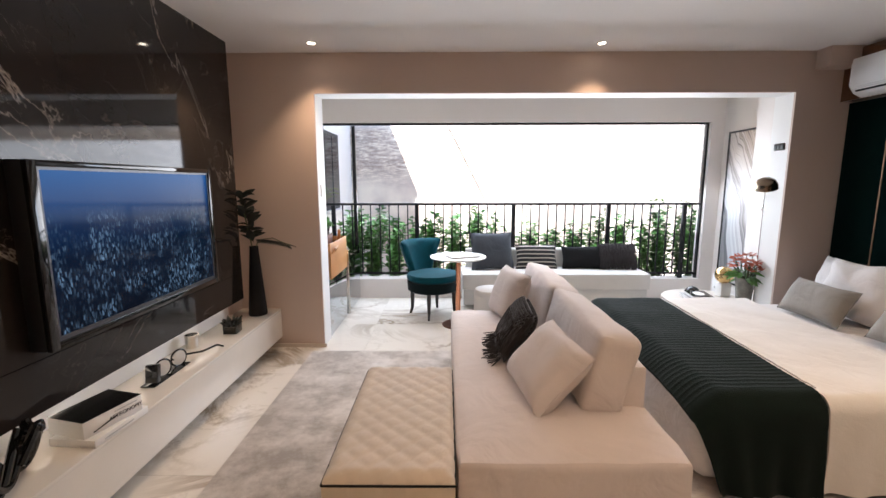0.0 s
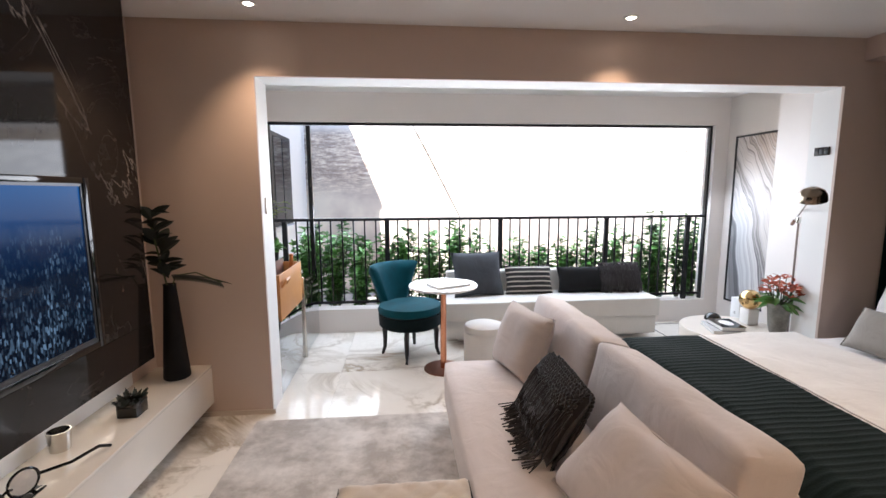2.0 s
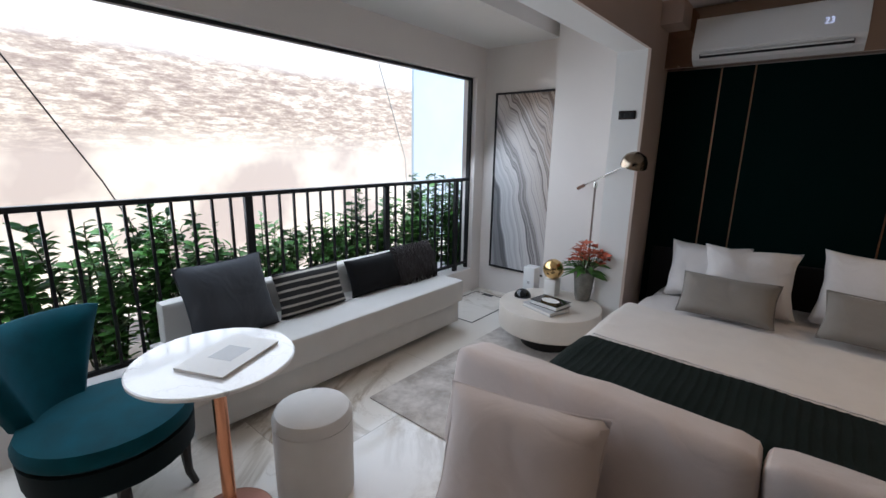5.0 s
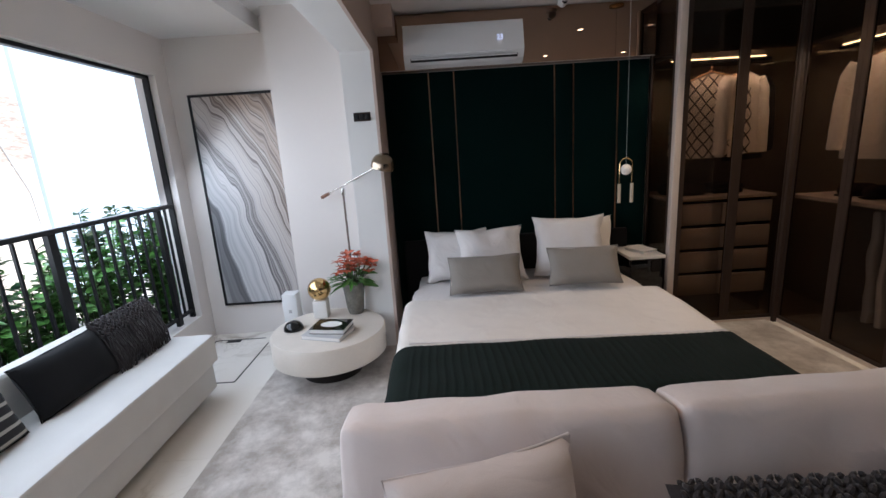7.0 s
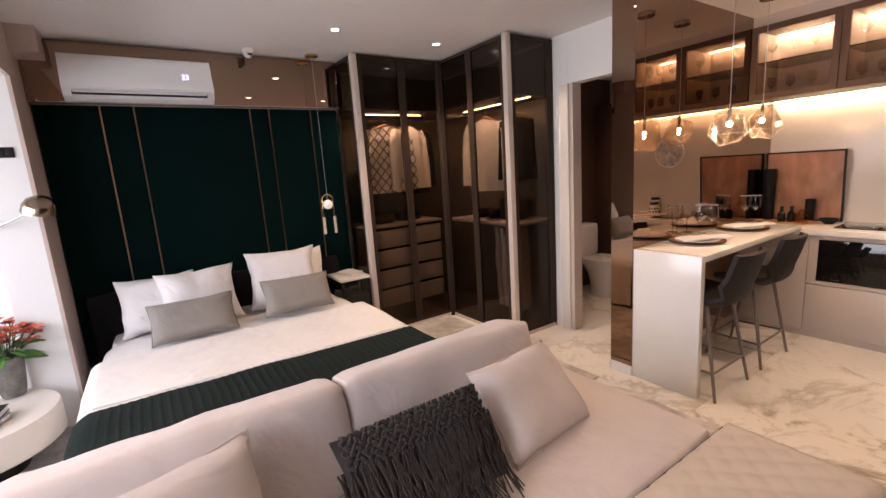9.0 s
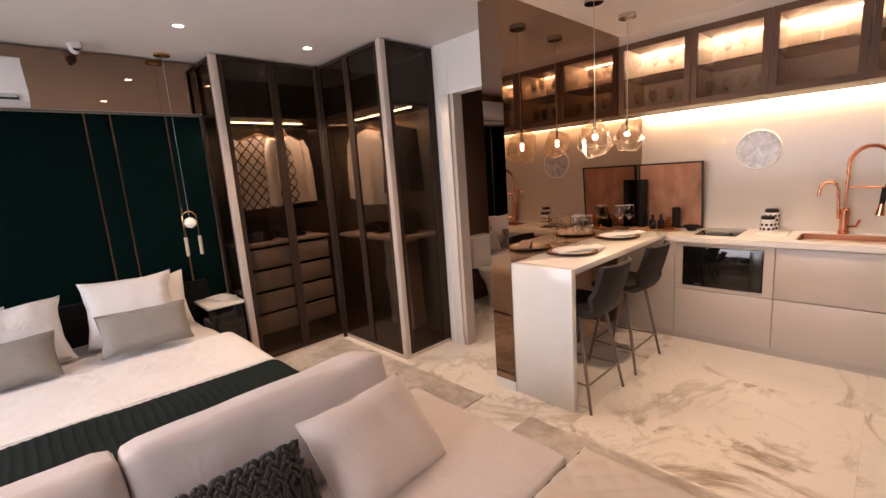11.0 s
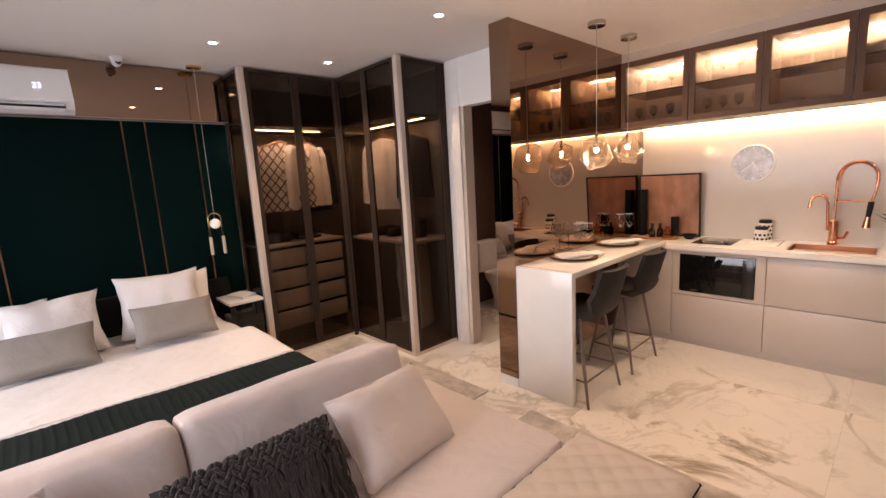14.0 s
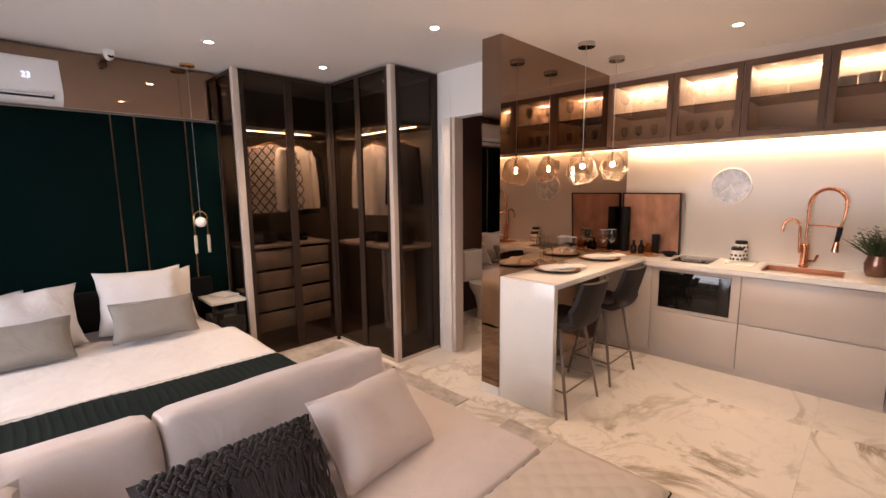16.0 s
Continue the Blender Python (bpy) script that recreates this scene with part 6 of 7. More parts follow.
part("body", lathe(B(), [(0, 0), (0.155, 0), (0.165, 0.012), (0.168, 0.30), (0.168, 0.36)], seg=36), BENCH_CLOTH, pf)
part("top", lathe(B(), [(0.168, 0.362), (0.169, 0.385), (0.155, 0.412), (0.12, 0.424), (0, 0.428)], seg=36), BENCH_CLOTH, pf)

# bench
bench = thing("bench", "long low off-white upholstered window bench", "bench")
part("seat", soft(B(), 2.16, 0.54, 0.19, 0.02, pose(1.39, 5.605, 0.335), 14, (0, 0, 0.006), 0.003, 4), BENCH_CLOTH, bench)
part("base", box(B(), 0.33, 2.45, 5.37, 5.86, 0.06, 0.238, 0.006), BENCH_CLOTH, bench)
part("plinth", box(B(), 0.46, 2.30, 5.50, 5.84, 0.0, 0.059), BENCH_CLOTH, bench)
part("back", soft(B(), 2.10, 0.10, 0.27, 0.02, pose(1.42, 5.835, 0.525), 12, (0, 0, 0.0), 0.003, 6), BENCH_CLOTH, bench)


def bench_cushion(x, w, h, mt, seed, label, name="bench_cushion", tilt=-20, turn=0, y=5.68):
    m = Matrix.Translation((x, y, 0.43 + h / 2 * 0.95)) @ pose(0, 0, 0, 0, 0, turn) @ pose(0, 0, 0, tilt, 0, 0)
    return cushion(name, label, m, w, h, 0.14, mt, seed, "bench cushions")


bench_cushion(0.68, 0.52, 0.46, GREY_CLOTH, 1.1, "slate grey square cushion on the window bench", turn=8, y=5.66)
bench_cushion(1.78, 0.50, 0.28, BLACK_CLOTH, 2.4, "black velvet rectangular cushion on the window bench")
STRIPE = bpy.data.materials.new("striped_cloth")
STRIPE.use_nodes = True
tn, tl = STRIPE.node_tree.nodes, STRIPE.node_tree.links
tcc, mps, rps, wvs = tn.new("ShaderNodeTexCoord"), tn.new("ShaderNodeMapping"), tn.new("ShaderNodeValToRGB"), tn.new("ShaderNodeTexWave")
wvs.bands_direction = "Z"
wvs.inputs["Scale"].default_value, wvs.inputs["Distortion"].default_value, wvs.inputs["Detail"].default_value = 6.4, 0.8, 2
tl.new(tcc.outputs["Object"], wvs.inputs["Vector"])
rps.color_ramp.elements[0].position, rps.color_ramp.elements[0].color = 0.74, (0.02, 0.018, 0.018, 1)
rps.color_ramp.elements[1].position, rps.color_ramp.elements[1].color = 0.86, (0.42, 0.38, 0.33, 1)
tl.new(wvs.outputs["Fac"], rps.inputs[0])
tl.new(rps.outputs[0], tn["Principled BSDF"].inputs["Base Color"])
tn["Principled BSDF"].inputs["Roughness"].default_value = 0.9
bench_cushion(1.22, 0.50, 0.30, STRIPE, 3.3, "black and cream striped woven cushion on the bench")
yarn_cushion("charcoal knotted fringe cushion on the window bench", Matrix.Translation((2.20, 5.66, 0.585)) @ pose(0, 0, 0, -20, 0, 0), 0.46, 0.30, 0.12, 5.5)

# coffee table with things
ct = thing("coffee_table", "low round cream stone drum coffee table", "table", pose(2.69, 4.65, 0))
part("drum", lathe(B(), [(0, 0.150), (0.380, 0.150), (0.395, 0.162), (0.395, 0.318), (0.388, 0.328), (0, 0.33)], seg=64), CREAM_STONE, ct)
part("plinth", lathe(B(), [(0, 0), (0.21, 0), (0.21, 0.149), (0, 0.149)], seg=40), BLACK_WOOD, ct)
ZF = 0.3303
bl_ = thing("black_dome", "glossy black half-dome ornament on the coffee table", "ornament", pose(2.70, 4.90, ZF))
part("dome", lathe(B(), [(0, 0)] + [(0.07 * math.cos(a), 0.062 * math.sin(a)) for a in [math.pi / 2 * i / 8 for i in range(8)]] + [(0, 0.062)], seg=28), BLACK_GLOSS, bl_)
b1 = thing("book", "pale grey hardback book on the coffee table", "book", pose(2.56, 4.62, ZF, 0, 0, 72))
part("page_block", box(B(), -0.14, 0.14, -0.098, 0.098, 0.003, 0.025), PAPER, b1)
part("cover", box(box(B(), -0.145, 0.145, -0.102, 0.102, 0, 0.003), -0.145, 0.145, -0.102, 0.102, 0.025, 0.028), GREY_BOOK, b1)
b2 = thing("book", "black hardback book with a white oval on its cover", "book", pose(2.59, 4.60, ZF + 0.0285, 0, 0, 80))
part("page_block", box(B(), -0.118, 0.118, -0.088, 0.088, 0.003, 0.030), PAPER, b2)
part("cover", box(box(B(), -0.123, 0.123, -0.092, 0.092, 0, 0.003), -0.123, 0.123, -0.092, 0.092, 0.030, 0.034), BLACK_GLOSS, b2)
part("cover_oval", lathe(B(), [(0, 0.0342), (0.05, 0.0342), (0, 0.0346)], seg=28, sx=1.5), PAPER, b2, "white oval print")
gb = thing("globe_ornament", "polished brass globe on a white stone foot", "ornament", pose(2.92, 4.75, ZF))
part("foot", box(B(), -0.05, 0.05, -0.05, 0.05, 0, 0.135, 0.004), PAPER, gb)
part("globe", lathe(B(), [(0, 0.13)] + [(0.085 * math.cos(a), 0.215 + 0.085 * math.sin(a)) for a in [math.pi * (i / 16 - 0.5) for i in range(1, 16)]] + [(0, 0.30)], seg=32), BRASS, gb)
fv = thing("flower_vase", "grey glass vase of coral lilies on the coffee table", "flowers", pose(2.96, 4.50, ZF) @ Matrix.Scale(1.28, 4))
part("vase", lathe(B(), [(0, 0), (0.042, 0), (0.05, 0.03), (0.062, 0.15), (0.066, 0.19), (0.062, 0.19), (0.046, 0.03), (0, 0.012)], seg=24), mat("grey_glaze", (0.16, 0.15, 0.13), 0.25, var=0.35, scale=16), fv)
rnd = random.Random(21)
stb, pet, lv = B(), B(), B()
for i in range(27):
    a, rr_ = rnd.uniform(0, 6.28), rnd.uniform(0.02, 0.15)
    tip = Vector((rr_ * math.cos(a), rr_ * math.sin(a), rnd.uniform(0.26, 0.38) - rr_ * 0.35))
    tube(stb, [(0.01 * math.cos(a), 0.01 * math.sin(a), 0.05), (0.03 * math.cos(a), 0.03 * math.sin(a), 0.19), tip], 0.0025, 5)
    for k in range(6):
        b_ = a + k * math.pi / 3
        d = Vector((0.045 * math.cos(b_), 0.045 * math.sin(b_), rnd.uniform(0.005, 0.035)))
        blade(pet, tip, tip + d, 0.021, 0.012, 4, b_)
for i in range(46):
    a = rnd.uniform(0, 6.28)
    s_ = Vector((0.03 * math.cos(a), 0.03 * math.sin(a), rnd.uniform(0.17, 0.24)))
    blade(lv, s_, s_ + Vector((0.12 * math.cos(a), 0.12 * math.sin(a), rnd.uniform(-0.03, 0.07))), 0.026, 0.03, 5, a)
part("stem", stb, STEM, fv)
part("blossom", pet, FLOWER, fv, "coral orange lily petals")
part("foliage", lv, LEAF, fv)
wb_ = thing("white_box", "small white speaker cube standing on the floor", "speaker", pose(3.06, 5.02, 0))
part("body", box(B(), -0.055, 0.055, -0.055, 0.055, 0.10, 0.49, 0.006), WHITE_PLASTIC, wb_)
part("stand", box(B(), -0.05, 0.05, -0.05, 0.05, 0, 0.099, 0.003), WHITE_PLASTIC, wb_)
part("label", box(B(), -0.0565, -0.0553, -0.012, 0.012, 0.34, 0.365), GREY_BOOK, wb_)

# floor hatch outline on the balcony floor
hatch = thing("floor_hatch", "thin black inlaid outline of a floor hatch", "hatch")
for x0, x1, y0, y1 in ((2.60, 3.25, 5.33, 5.342), (2.60, 2.612, 5.342, 5.82), (2.60, 3.36, 5.82, 5.832), (3.35, 3.362, 5.40, 5.82)):
    part("inlay", box(B(), x0, x1, y0, y1, -0.001, 0.0015), BLACK_METAL, hatch)
part("grip", box(B(), 3.30, 3.36, 5.60, 5.72, -0.001, 0.002), BLACK_METAL, hatch)

# reading lamp
rl = thing("floor_lamp", "slim reading floor lamp with a bronze dome head", "lamp", pose(3.08, 4.525, 0))
part("base", lathe(B(), [(0, 0), (0.12, 0), (0.12, 0.012), (0.015, 0.02), (0, 0.02)], seg=32), CHROME, rl)
part("pole", rod(B(), (0, 0, 0.015), (0, 0, 1.25), 0.008), BRONZE_LEG, rl)
part("joint", lathe(B(), [(0, 1.22), (0.014, 1.22), (0.016, 1.24), (0.014, 1.27), (0, 1.27)], seg=14), CHROME, rl)
part("arm", rod(B(), (0.12, 0.175, 1.21), (-0.235, -0.325, 1.43), 0.006), CHROME, rl)
part("grip", rod(B(), (0.135, 0.195, 1.20), (0.085, 0.125, 1.232), 0.015, 0.013), mat("lamp_grip", (0.16, 0.07, 0.04), 0.4), rl, "dark wooden counterweight")
part("head", lathe(B(), [(0.088, -0.01), (0.084, 0.03), (0.065, 0.065), (0.03, 0.085), (0, 0.088), (0, 0.080), (0.03, 0.078), (0.06, 0.06), (0.08, 0.028), (0.084, -0.01)], pose(-0.255, -0.35, 1.42, 14, -14, 0), 28), mat("antique_bronze", (0.30, 0.24, 0.18), 0.2, metal=1.0, var=0.1), rl, "bronze dome shade")
part("diffuser", lathe(B(), [(0, 0.02), (0.078, 0.02), (0.078, 0.024), (0, 0.03)], pose(-0.255, -0.35, 1.42, 14, -14, 0), 24), WHITE_PLASTIC, rl)

# switch plate on the reveal
sw = thing("switch_plate", "dark three-gang switch plate on the white reveal", "switch", pose(3.0095, 4.315, 1.765))
part("plate", box(B(), -0.008, 0, -0.06, 0.06, -0.03, 0.03, 0.003), BRONZE_FRAME, sw)
for k in (-1, 0, 1):
    part("rocker", box(B(), -0.011, -0.0081, -0.017 + 0.037 * k, 0.017 + 0.037 * k, -0.02, 0.02, 0.002), BLACK_METAL, sw)
sw2 = thing("switch_plate", "white switch plate on the opening reveal", "switch", pose(-0.9695, 4.32, 1.40))
part("plate", box(B(), 0, 0.008, -0.045, 0.045, -0.055, 0.055, 0.003), CREAM_STONE, sw2)

# tall picture: poured-paint swirls
ART = bpy.data.materials.new("swirl_print")
ART.use_nodes = True
an, al = ART.node_tree.nodes, ART.node_tree.links
ap = an["Principled BSDF"]
ap.inputs["Roughness"].default_value = 0.25
def art_math(op, x, y):
    nd = an.new("ShaderNodeMath")
    nd.operation = op
    for i, v in enumerate((x, y)):
        if isinstance(v, (int, float)):
            nd.inputs[i].default_value = v
        else:
            al.new(v, nd.inputs[i])
    return nd.outputs[0]


atc, asep, awarp, aband, afine = an.new("ShaderNodeTexCoord"), an.new("ShaderNodeSeparateXYZ"), an.new("ShaderNodeTexNoise"), an.new("ShaderNodeTexNoise"), an.new("ShaderNodeTexNoise")
al.new(atc.outputs["Object"], asep.inputs[0])
amp = an.new("ShaderNodeMapping")
amp.inputs["Rotation"].default_value = (radians(-18), 0, 0)
amp.inputs["Scale"].default_value = (1, 2.2, 1.0)
al.new(atc.outputs["Object"], amp.inputs["Vector"])
awarp.inputs["Scale"].default_value, awarp.inputs["Detail"].default_value, awarp.inputs["Distortion"].default_value = 1.3, 2.0, 0.4
al.new(amp.outputs[0], awarp.inputs["Vector"])
rise = art_math("MULTIPLY_ADD", asep.outputs["Z"], 0.59)
rise.node.inputs[2].default_value = 0.5
flow = art_math("MULTIPLY", art_math("POWER", art_math("MAXIMUM", rise, 0.0), 1.7), 0.62)
flow = art_math("SUBTRACT", flow, asep.outputs["Y"])
flow = art_math("ADD", flow, art_math("MULTIPLY", awarp.outputs[0], 0.26))
for nd, sc_, dt_ in ((aband, 3.3, 4.0), (afine, 12.0, 3.0)):
    nd.noise_dimensions = "1D"
    nd.inputs["Scale"].default_value, nd.inputs["Detail"].default_value, nd.inputs["Roughness"].default_value = sc_, dt_, 0.62
    al.new(flow, nd.inputs["W"])
mixed = art_math("ADD", art_math("MULTIPLY", aband.outputs[0], 0.72), art_math("MULTIPLY", afine.outputs[0], 0.28))
arp, abr = an.new("ShaderNodeValToRGB"), an.new("ShaderNodeValToRGB")
for ramp, cols in ((arp, ((0.34, 0.05, 0.05, 0.055), (0.41, 0.24, 0.24, 0.25), (0.47, 0.46, 0.46, 0.47), (0.50, 0.14, 0.14, 0.15), (0.54, 0.60, 0.59, 0.60), (0.62, 0.42, 0.42, 0.43), (0.68, 0.74, 0.73, 0.74))),
                   (abr, ((0.34, 0.05, 0.032, 0.022), (0.41, 0.17, 0.115, 0.08), (0.47, 0.42, 0.33, 0.27), (0.50, 0.10, 0.065, 0.045), (0.54, 0.50, 0.42, 0.36), (0.62, 0.24, 0.17, 0.13), (0.68, 0.58, 0.51, 0.45)))):
    els = ramp.color_ramp.elements
    for i, (pos, *c) in enumerate(cols):
        k = els[i] if i < 2 else els.new(pos)
        k.position, k.color = pos, (*c, 1)
    al.new(mixed, ramp.inputs[0])
amix = an.new("ShaderNodeMix")
amix.data_type = "RGBA"
tint = art_math("MULTIPLY_ADD", flow, 1.5)
tint.node.inputs[2].default_value = -0.15
al.new(art_math("MINIMUM", art_math("MAXIMUM", tint, 0.0), 1.0), amix.inputs["Factor"])
al.new(arp.outputs[0], amix.inputs["A"])
al.new(abr.outputs[0], amix.inputs["B"])
al.new(amix.outputs["Result"], ap.inputs["Base Color"])
art = thing("framed_picture", "tall black framed print of grey and brown swirls", "picture", pose(3.499, 5.402, 1.165))
for y0, y1, z0, z1 in ((-0.355, -0.337, -0.885, 0.885), (0.337, 0.355, -0.885, 0.885), (-0.337, 0.337, -0.885, -0.867), (-0.337, 0.337, 0.867, 0.885)):
    part("frame_bar", box(B(), -0.03, 0, y0, y1, z0, z1), BLACK_METAL, art)
part("canvas", box(B(), -0.022, -0.002, -0.3365, 0.3365, -0.8665, 0.8665), ART, art, "swirled grey, white and brown print")

# bar cabinet on the balcony's west end
bar = thing("bar_cabinet", "bar cabinet with grey glass front and tan leather tilt-out bin", "bar cabinet")
part("carcass", box(B(), XB0 + 0.001, -0.995, 4.435, 5.20, 0.0, 0.54, 0.003), BRONZE_FRAME, bar)
part("carcass", box(B(), XB0 + 0.001, -1.125, 4.435, 5.20, 0.541, 0.90, 0.003), BRONZE_FRAME, bar)
part("top", box(B(), XB0 + 0.001, -1.12, 4.432, 5.22, 0.901, 0.925, 0.003), BLACK_GLOSS, bar, "black glass top")
part("glass_front", box(B(), -0.985, -0.972, 4.44, 5.885, 0.012, 0.60, 0.001), mat("grey_mirror_glass", (0.50, 0.53, 0.56), 0.03, metal=1.0, var=0.02), bar, "grey mirrored glass front")
part("glass_panel", box(B(), -0.984, -0.974, 5.24, 5.885, 0.60, 0.70), BAR_GLASS, bar)
part("glass_edge", box(B(), -0.99, -0.955, 5.20, 5.235, 0.0, 0.74, 0.003), CHROME, bar, "upright metal edge")
LEATHER_IN = mat("dark_leather_lining", (0.13, 0.045, 0.025), 0.6, var=0.15)
for x0, x1, y0, y1, z0, z1 in ((-0.968, -0.955, 4.46, 5.12, 0.56, 0.90), (-1.10, -0.9685, 4.46, 4.475, 0.56, 0.90), (-1.10, -0.9685, 5.105, 5.12, 0.56, 0.90)):
    part("leather_panel", box(B(), x0, x1, y0, y1, z0, z1, 0.004), TAN_LEATHER, bar, "tan leather bin panel")
part("bin_lining", box(B(), -1.115, -1.101, 4.46, 5.12, 0.56, 0.93, 0.003), LEATHER_IN, bar, "dark red leather lining")
part("bin_floor", box(B(), -1.10, -0.969, 4.476, 5.104, 0.56, 0.575), LEATHER_IN, bar)
part("bin_strap", tube(B(), [(-0.953, 4.50, 0.80), (-0.925, 4.52, 0.845), (-0.925, 4.60, 0.855), (-0.953, 4.63, 0.81)], 0.010, 8), TAN_LEATHER, bar, "tan leather strap")
champ = thing("champagne_bottle", "dark champagne bottle with orange foil neck", "bottle", pose(-1.03, 5.03, 0.576, 4, 4, 0) @ Matrix.Diagonal((1, 1, 1.35, 1)))
part("body", lathe(B(), [(0, 0), (0.042, 0), (0.044, 0.01), (0.044, 0.15), (0.018, 0.22), (0, 0.22)], seg=20), BLACK_GLOSS, champ)
part("foil", lathe(B(), [(0.018, 0.215), (0.015, 0.28), (0.017, 0.30), (0, 0.302)], seg=16), mat("orange_foil", (0.55, 0.20, 0.06), 0.3, metal=0.5), champ, "orange foil neck")
for gx, gy in ((-1.12, 4.72), (-1.08, 4.62), (-1.2, 4.68)):
    tumbler(gx, gy, 0.9255, 0.035, 0.09, name="bar_glass", label="clear glass tumbler on the bar top", group="bar tumblers")
bp = thing("potted_plant", "rounded green plant in a dark pot on the bar", "plant", pose(-1.19, 5.15, 0.9252) @ Matrix.Scale(0.8, 4))
part("pot", lathe(B(), [(0, 0), (0.05, 0), (0.065, 0.10), (0.06, 0.10), (0.05, 0.09), (0, 0.085)]), BLACK_VASE, bp)
bm = B()
rnd = random.Random(31)
for i in range(110):
    a, e_ = rnd.uniform(0, 6.28), rnd.uniform(0.0, 1.4)
    l_ = rnd.uniform(0.06, 0.17)
    s_ = Vector((rnd.uniform(-0.04, 0.04), rnd.uniform(-0.04, 0.04), 0.10))
    blade(bm, s_, s_ + Vector((math.cos(a) * math.cos(e_), math.sin(a) * math.cos(e_), math.sin(e_))) * l_, 0.035, 0.03, 4, a)
part("foliage", bm, LEAF, bp)

fern = thing("fern_vase", "arching yellow-green fern in a slim dark vase", "plant", pose(-1.205, 5.00, 0.9252))
part("vase", lathe(B(), [(0, 0), (0.045, 0), (0.055, 0.06), (0.035, 0.22), (0.028, 0.30), (0.024, 0.30), (0.03, 0.2), (0, 0.02)], seg=20), BLACK_VASE, fern)
bm, st = B(), B()
rnd = random.Random(47)
for i in range(13):
    a = 2 * math.pi * i / 13 + rnd.uniform(-0.2, 0.2)
    l_, h_ = rnd.uniform(0.14, 0.26), rnd.uniform(0.20, 0.36)
    pts = [Vector((l_ * f * math.cos(a), l_ * f * math.sin(a), 0.28 + h_ * (f * 1.5 - f * f * 0.95))) for f in [k / 9 for k in range(10)]]
    tube(st, pts, 0.0022, 5, 0.001)
    side = Vector((-math.sin(a), math.cos(a), 0))
    for k in range(2, 10):
        for sg in (-1, 1):
            blade(bm, pts[k], pts[k] + side * sg * 0.05 * (1.15 - k / 10) + Vector((0.02 * math.cos(a), 0.02 * math.sin(a), 0.004)), 0.016, 0.008, 3, a)
part("frond", bm, mat("fern_leaf", (0.16, 0.20, 0.035), 0.5, var=0.4, scale=9), fern, "yellow-green fern leaflets")
part("stem", st, STEM, fern)

# ---- outside ----
setting(slab("ground", -40, 40, 6.06, 60, -0.35, -0.30, mat("paving", (0.48, 0.45, 0.41), 0.8, var=0.2, scale=3)), "pale ground outside the balcony")
# large printed hoarding with a city view
MURAL = bpy.data.materials.new("city_hoarding")
MURAL.use_nodes = True
hn, hl = MURAL.node_tree.nodes, MURAL.node_tree.links
hp_ = hn["Principled BSDF"]
hp_.inputs["Roughness"].default_value = 0.6
htc = hn.new("ShaderNodeTexCoord")
hm1 = hn.new("ShaderNodeMapping")
hm1.inputs["Scale"].default_value = (1.0, 1, 4.2)
hl.new(htc.outputs["Object"], hm1.inputs["Vector"])
nA, nB = hn.new("ShaderNodeTexNoise"), hn.new("ShaderNodeTexNoise")
nA.inputs["Scale"].default_value, nA.inputs["Detail"].default_value, nA.inputs["Roughness"].default_value = 5.5, 10, 0.74
nB.inputs["Scale"].default_value, nB.inputs["Detail"].default_value = 0.9, 4
hl.new(hm1.outputs[0], nA.inputs["Vector"])
hl.new(htc.outputs["Object"], nB.inputs["Vector"])
hr = hn.new("ShaderNodeValToRGB")
he = hr.color_ramp.elements
he[0].position, he[0].color = 0.38, (0.31, 0.24, 0.205, 1)
he[1].position, he[1].color = 0.66, (0.88, 0.84, 0.78, 1)
for pos, col in ((0.50, (0.50, 0.41, 0.34, 1)), (0.57, (0.74, 0.65, 0.53, 1))):
    k = he.new(pos)
    k.color = col
hl.new(nA.outputs[0], hr.inputs[0])
hr2 = hn.new("ShaderNodeValToRGB")
hr2.color_ramp.elements[0].position, hr2.color_ramp.elements[0].color = 0.42, (0.52, 0.44, 0.39, 1)
hr2.color_ramp.elements[1].position, hr2.color_ramp.elements[1].color = 0.60, (0.84, 0.76, 0.64, 1)
hl.new(nB.outputs[0], hr2.inputs[0])
hsep = hn.new("ShaderNodeSeparateXYZ")
hl.new(htc.outputs["Object"], hsep.inputs[0])
hz = hn.new("ShaderNodeMapRange")
hz.inputs["From Min"].default_value, hz.inputs["From Max"].default_value = 1.35, 1.75
hl.new(hsep.outputs["Z"], hz.inputs["Value"])
hmix = hn.new("ShaderNodeMix")
hmix.data_type = "RGBA"
hl.new(hz.outputs[0], hmix.inputs["Factor"])
hl.new(hr2.outputs[0], hmix.inputs["A"])
hl.new(hr.outputs[0], hmix.inputs["B"])
hz2 = hn.new("ShaderNodeMapRange")
hz2.inputs["From Min"].default_value, hz2.inputs["From Max"].default_value = 2.45, 2.60
hl.new(hsep.outputs["Z"], hz2.inputs["Value"])
hmix2 = hn.new("ShaderNodeMix")
hmix2.data_type = "RGBA"
hl.new(hz2.outputs[0], hmix2.inputs["Factor"])
hl.new(hmix.outputs["Result"], hmix2.inputs["A"])
hmix2.inputs["B"].default_value = (0.74, 0.70, 0.67, 1)
hl.new(hmix2.outputs["Result"], hp_.inputs["Base Color"])
YH = 9.0
setting(slab("hoarding", -6.0, 5.62, YH, YH + 0.08, -0.3, 3.6, MURAL), "large sunlit printed hoarding showing a hazy brown city")
setting(slab("hoarding_end", 5.66, 14.0, YH - 0.02, YH + 0.06, -0.3, 3.6, mat("pale_blue_panel", (0.50, 0.60, 0.68), 0.5, var=0.06, scale=1.5)), "pale blue end panel of the hoarding")
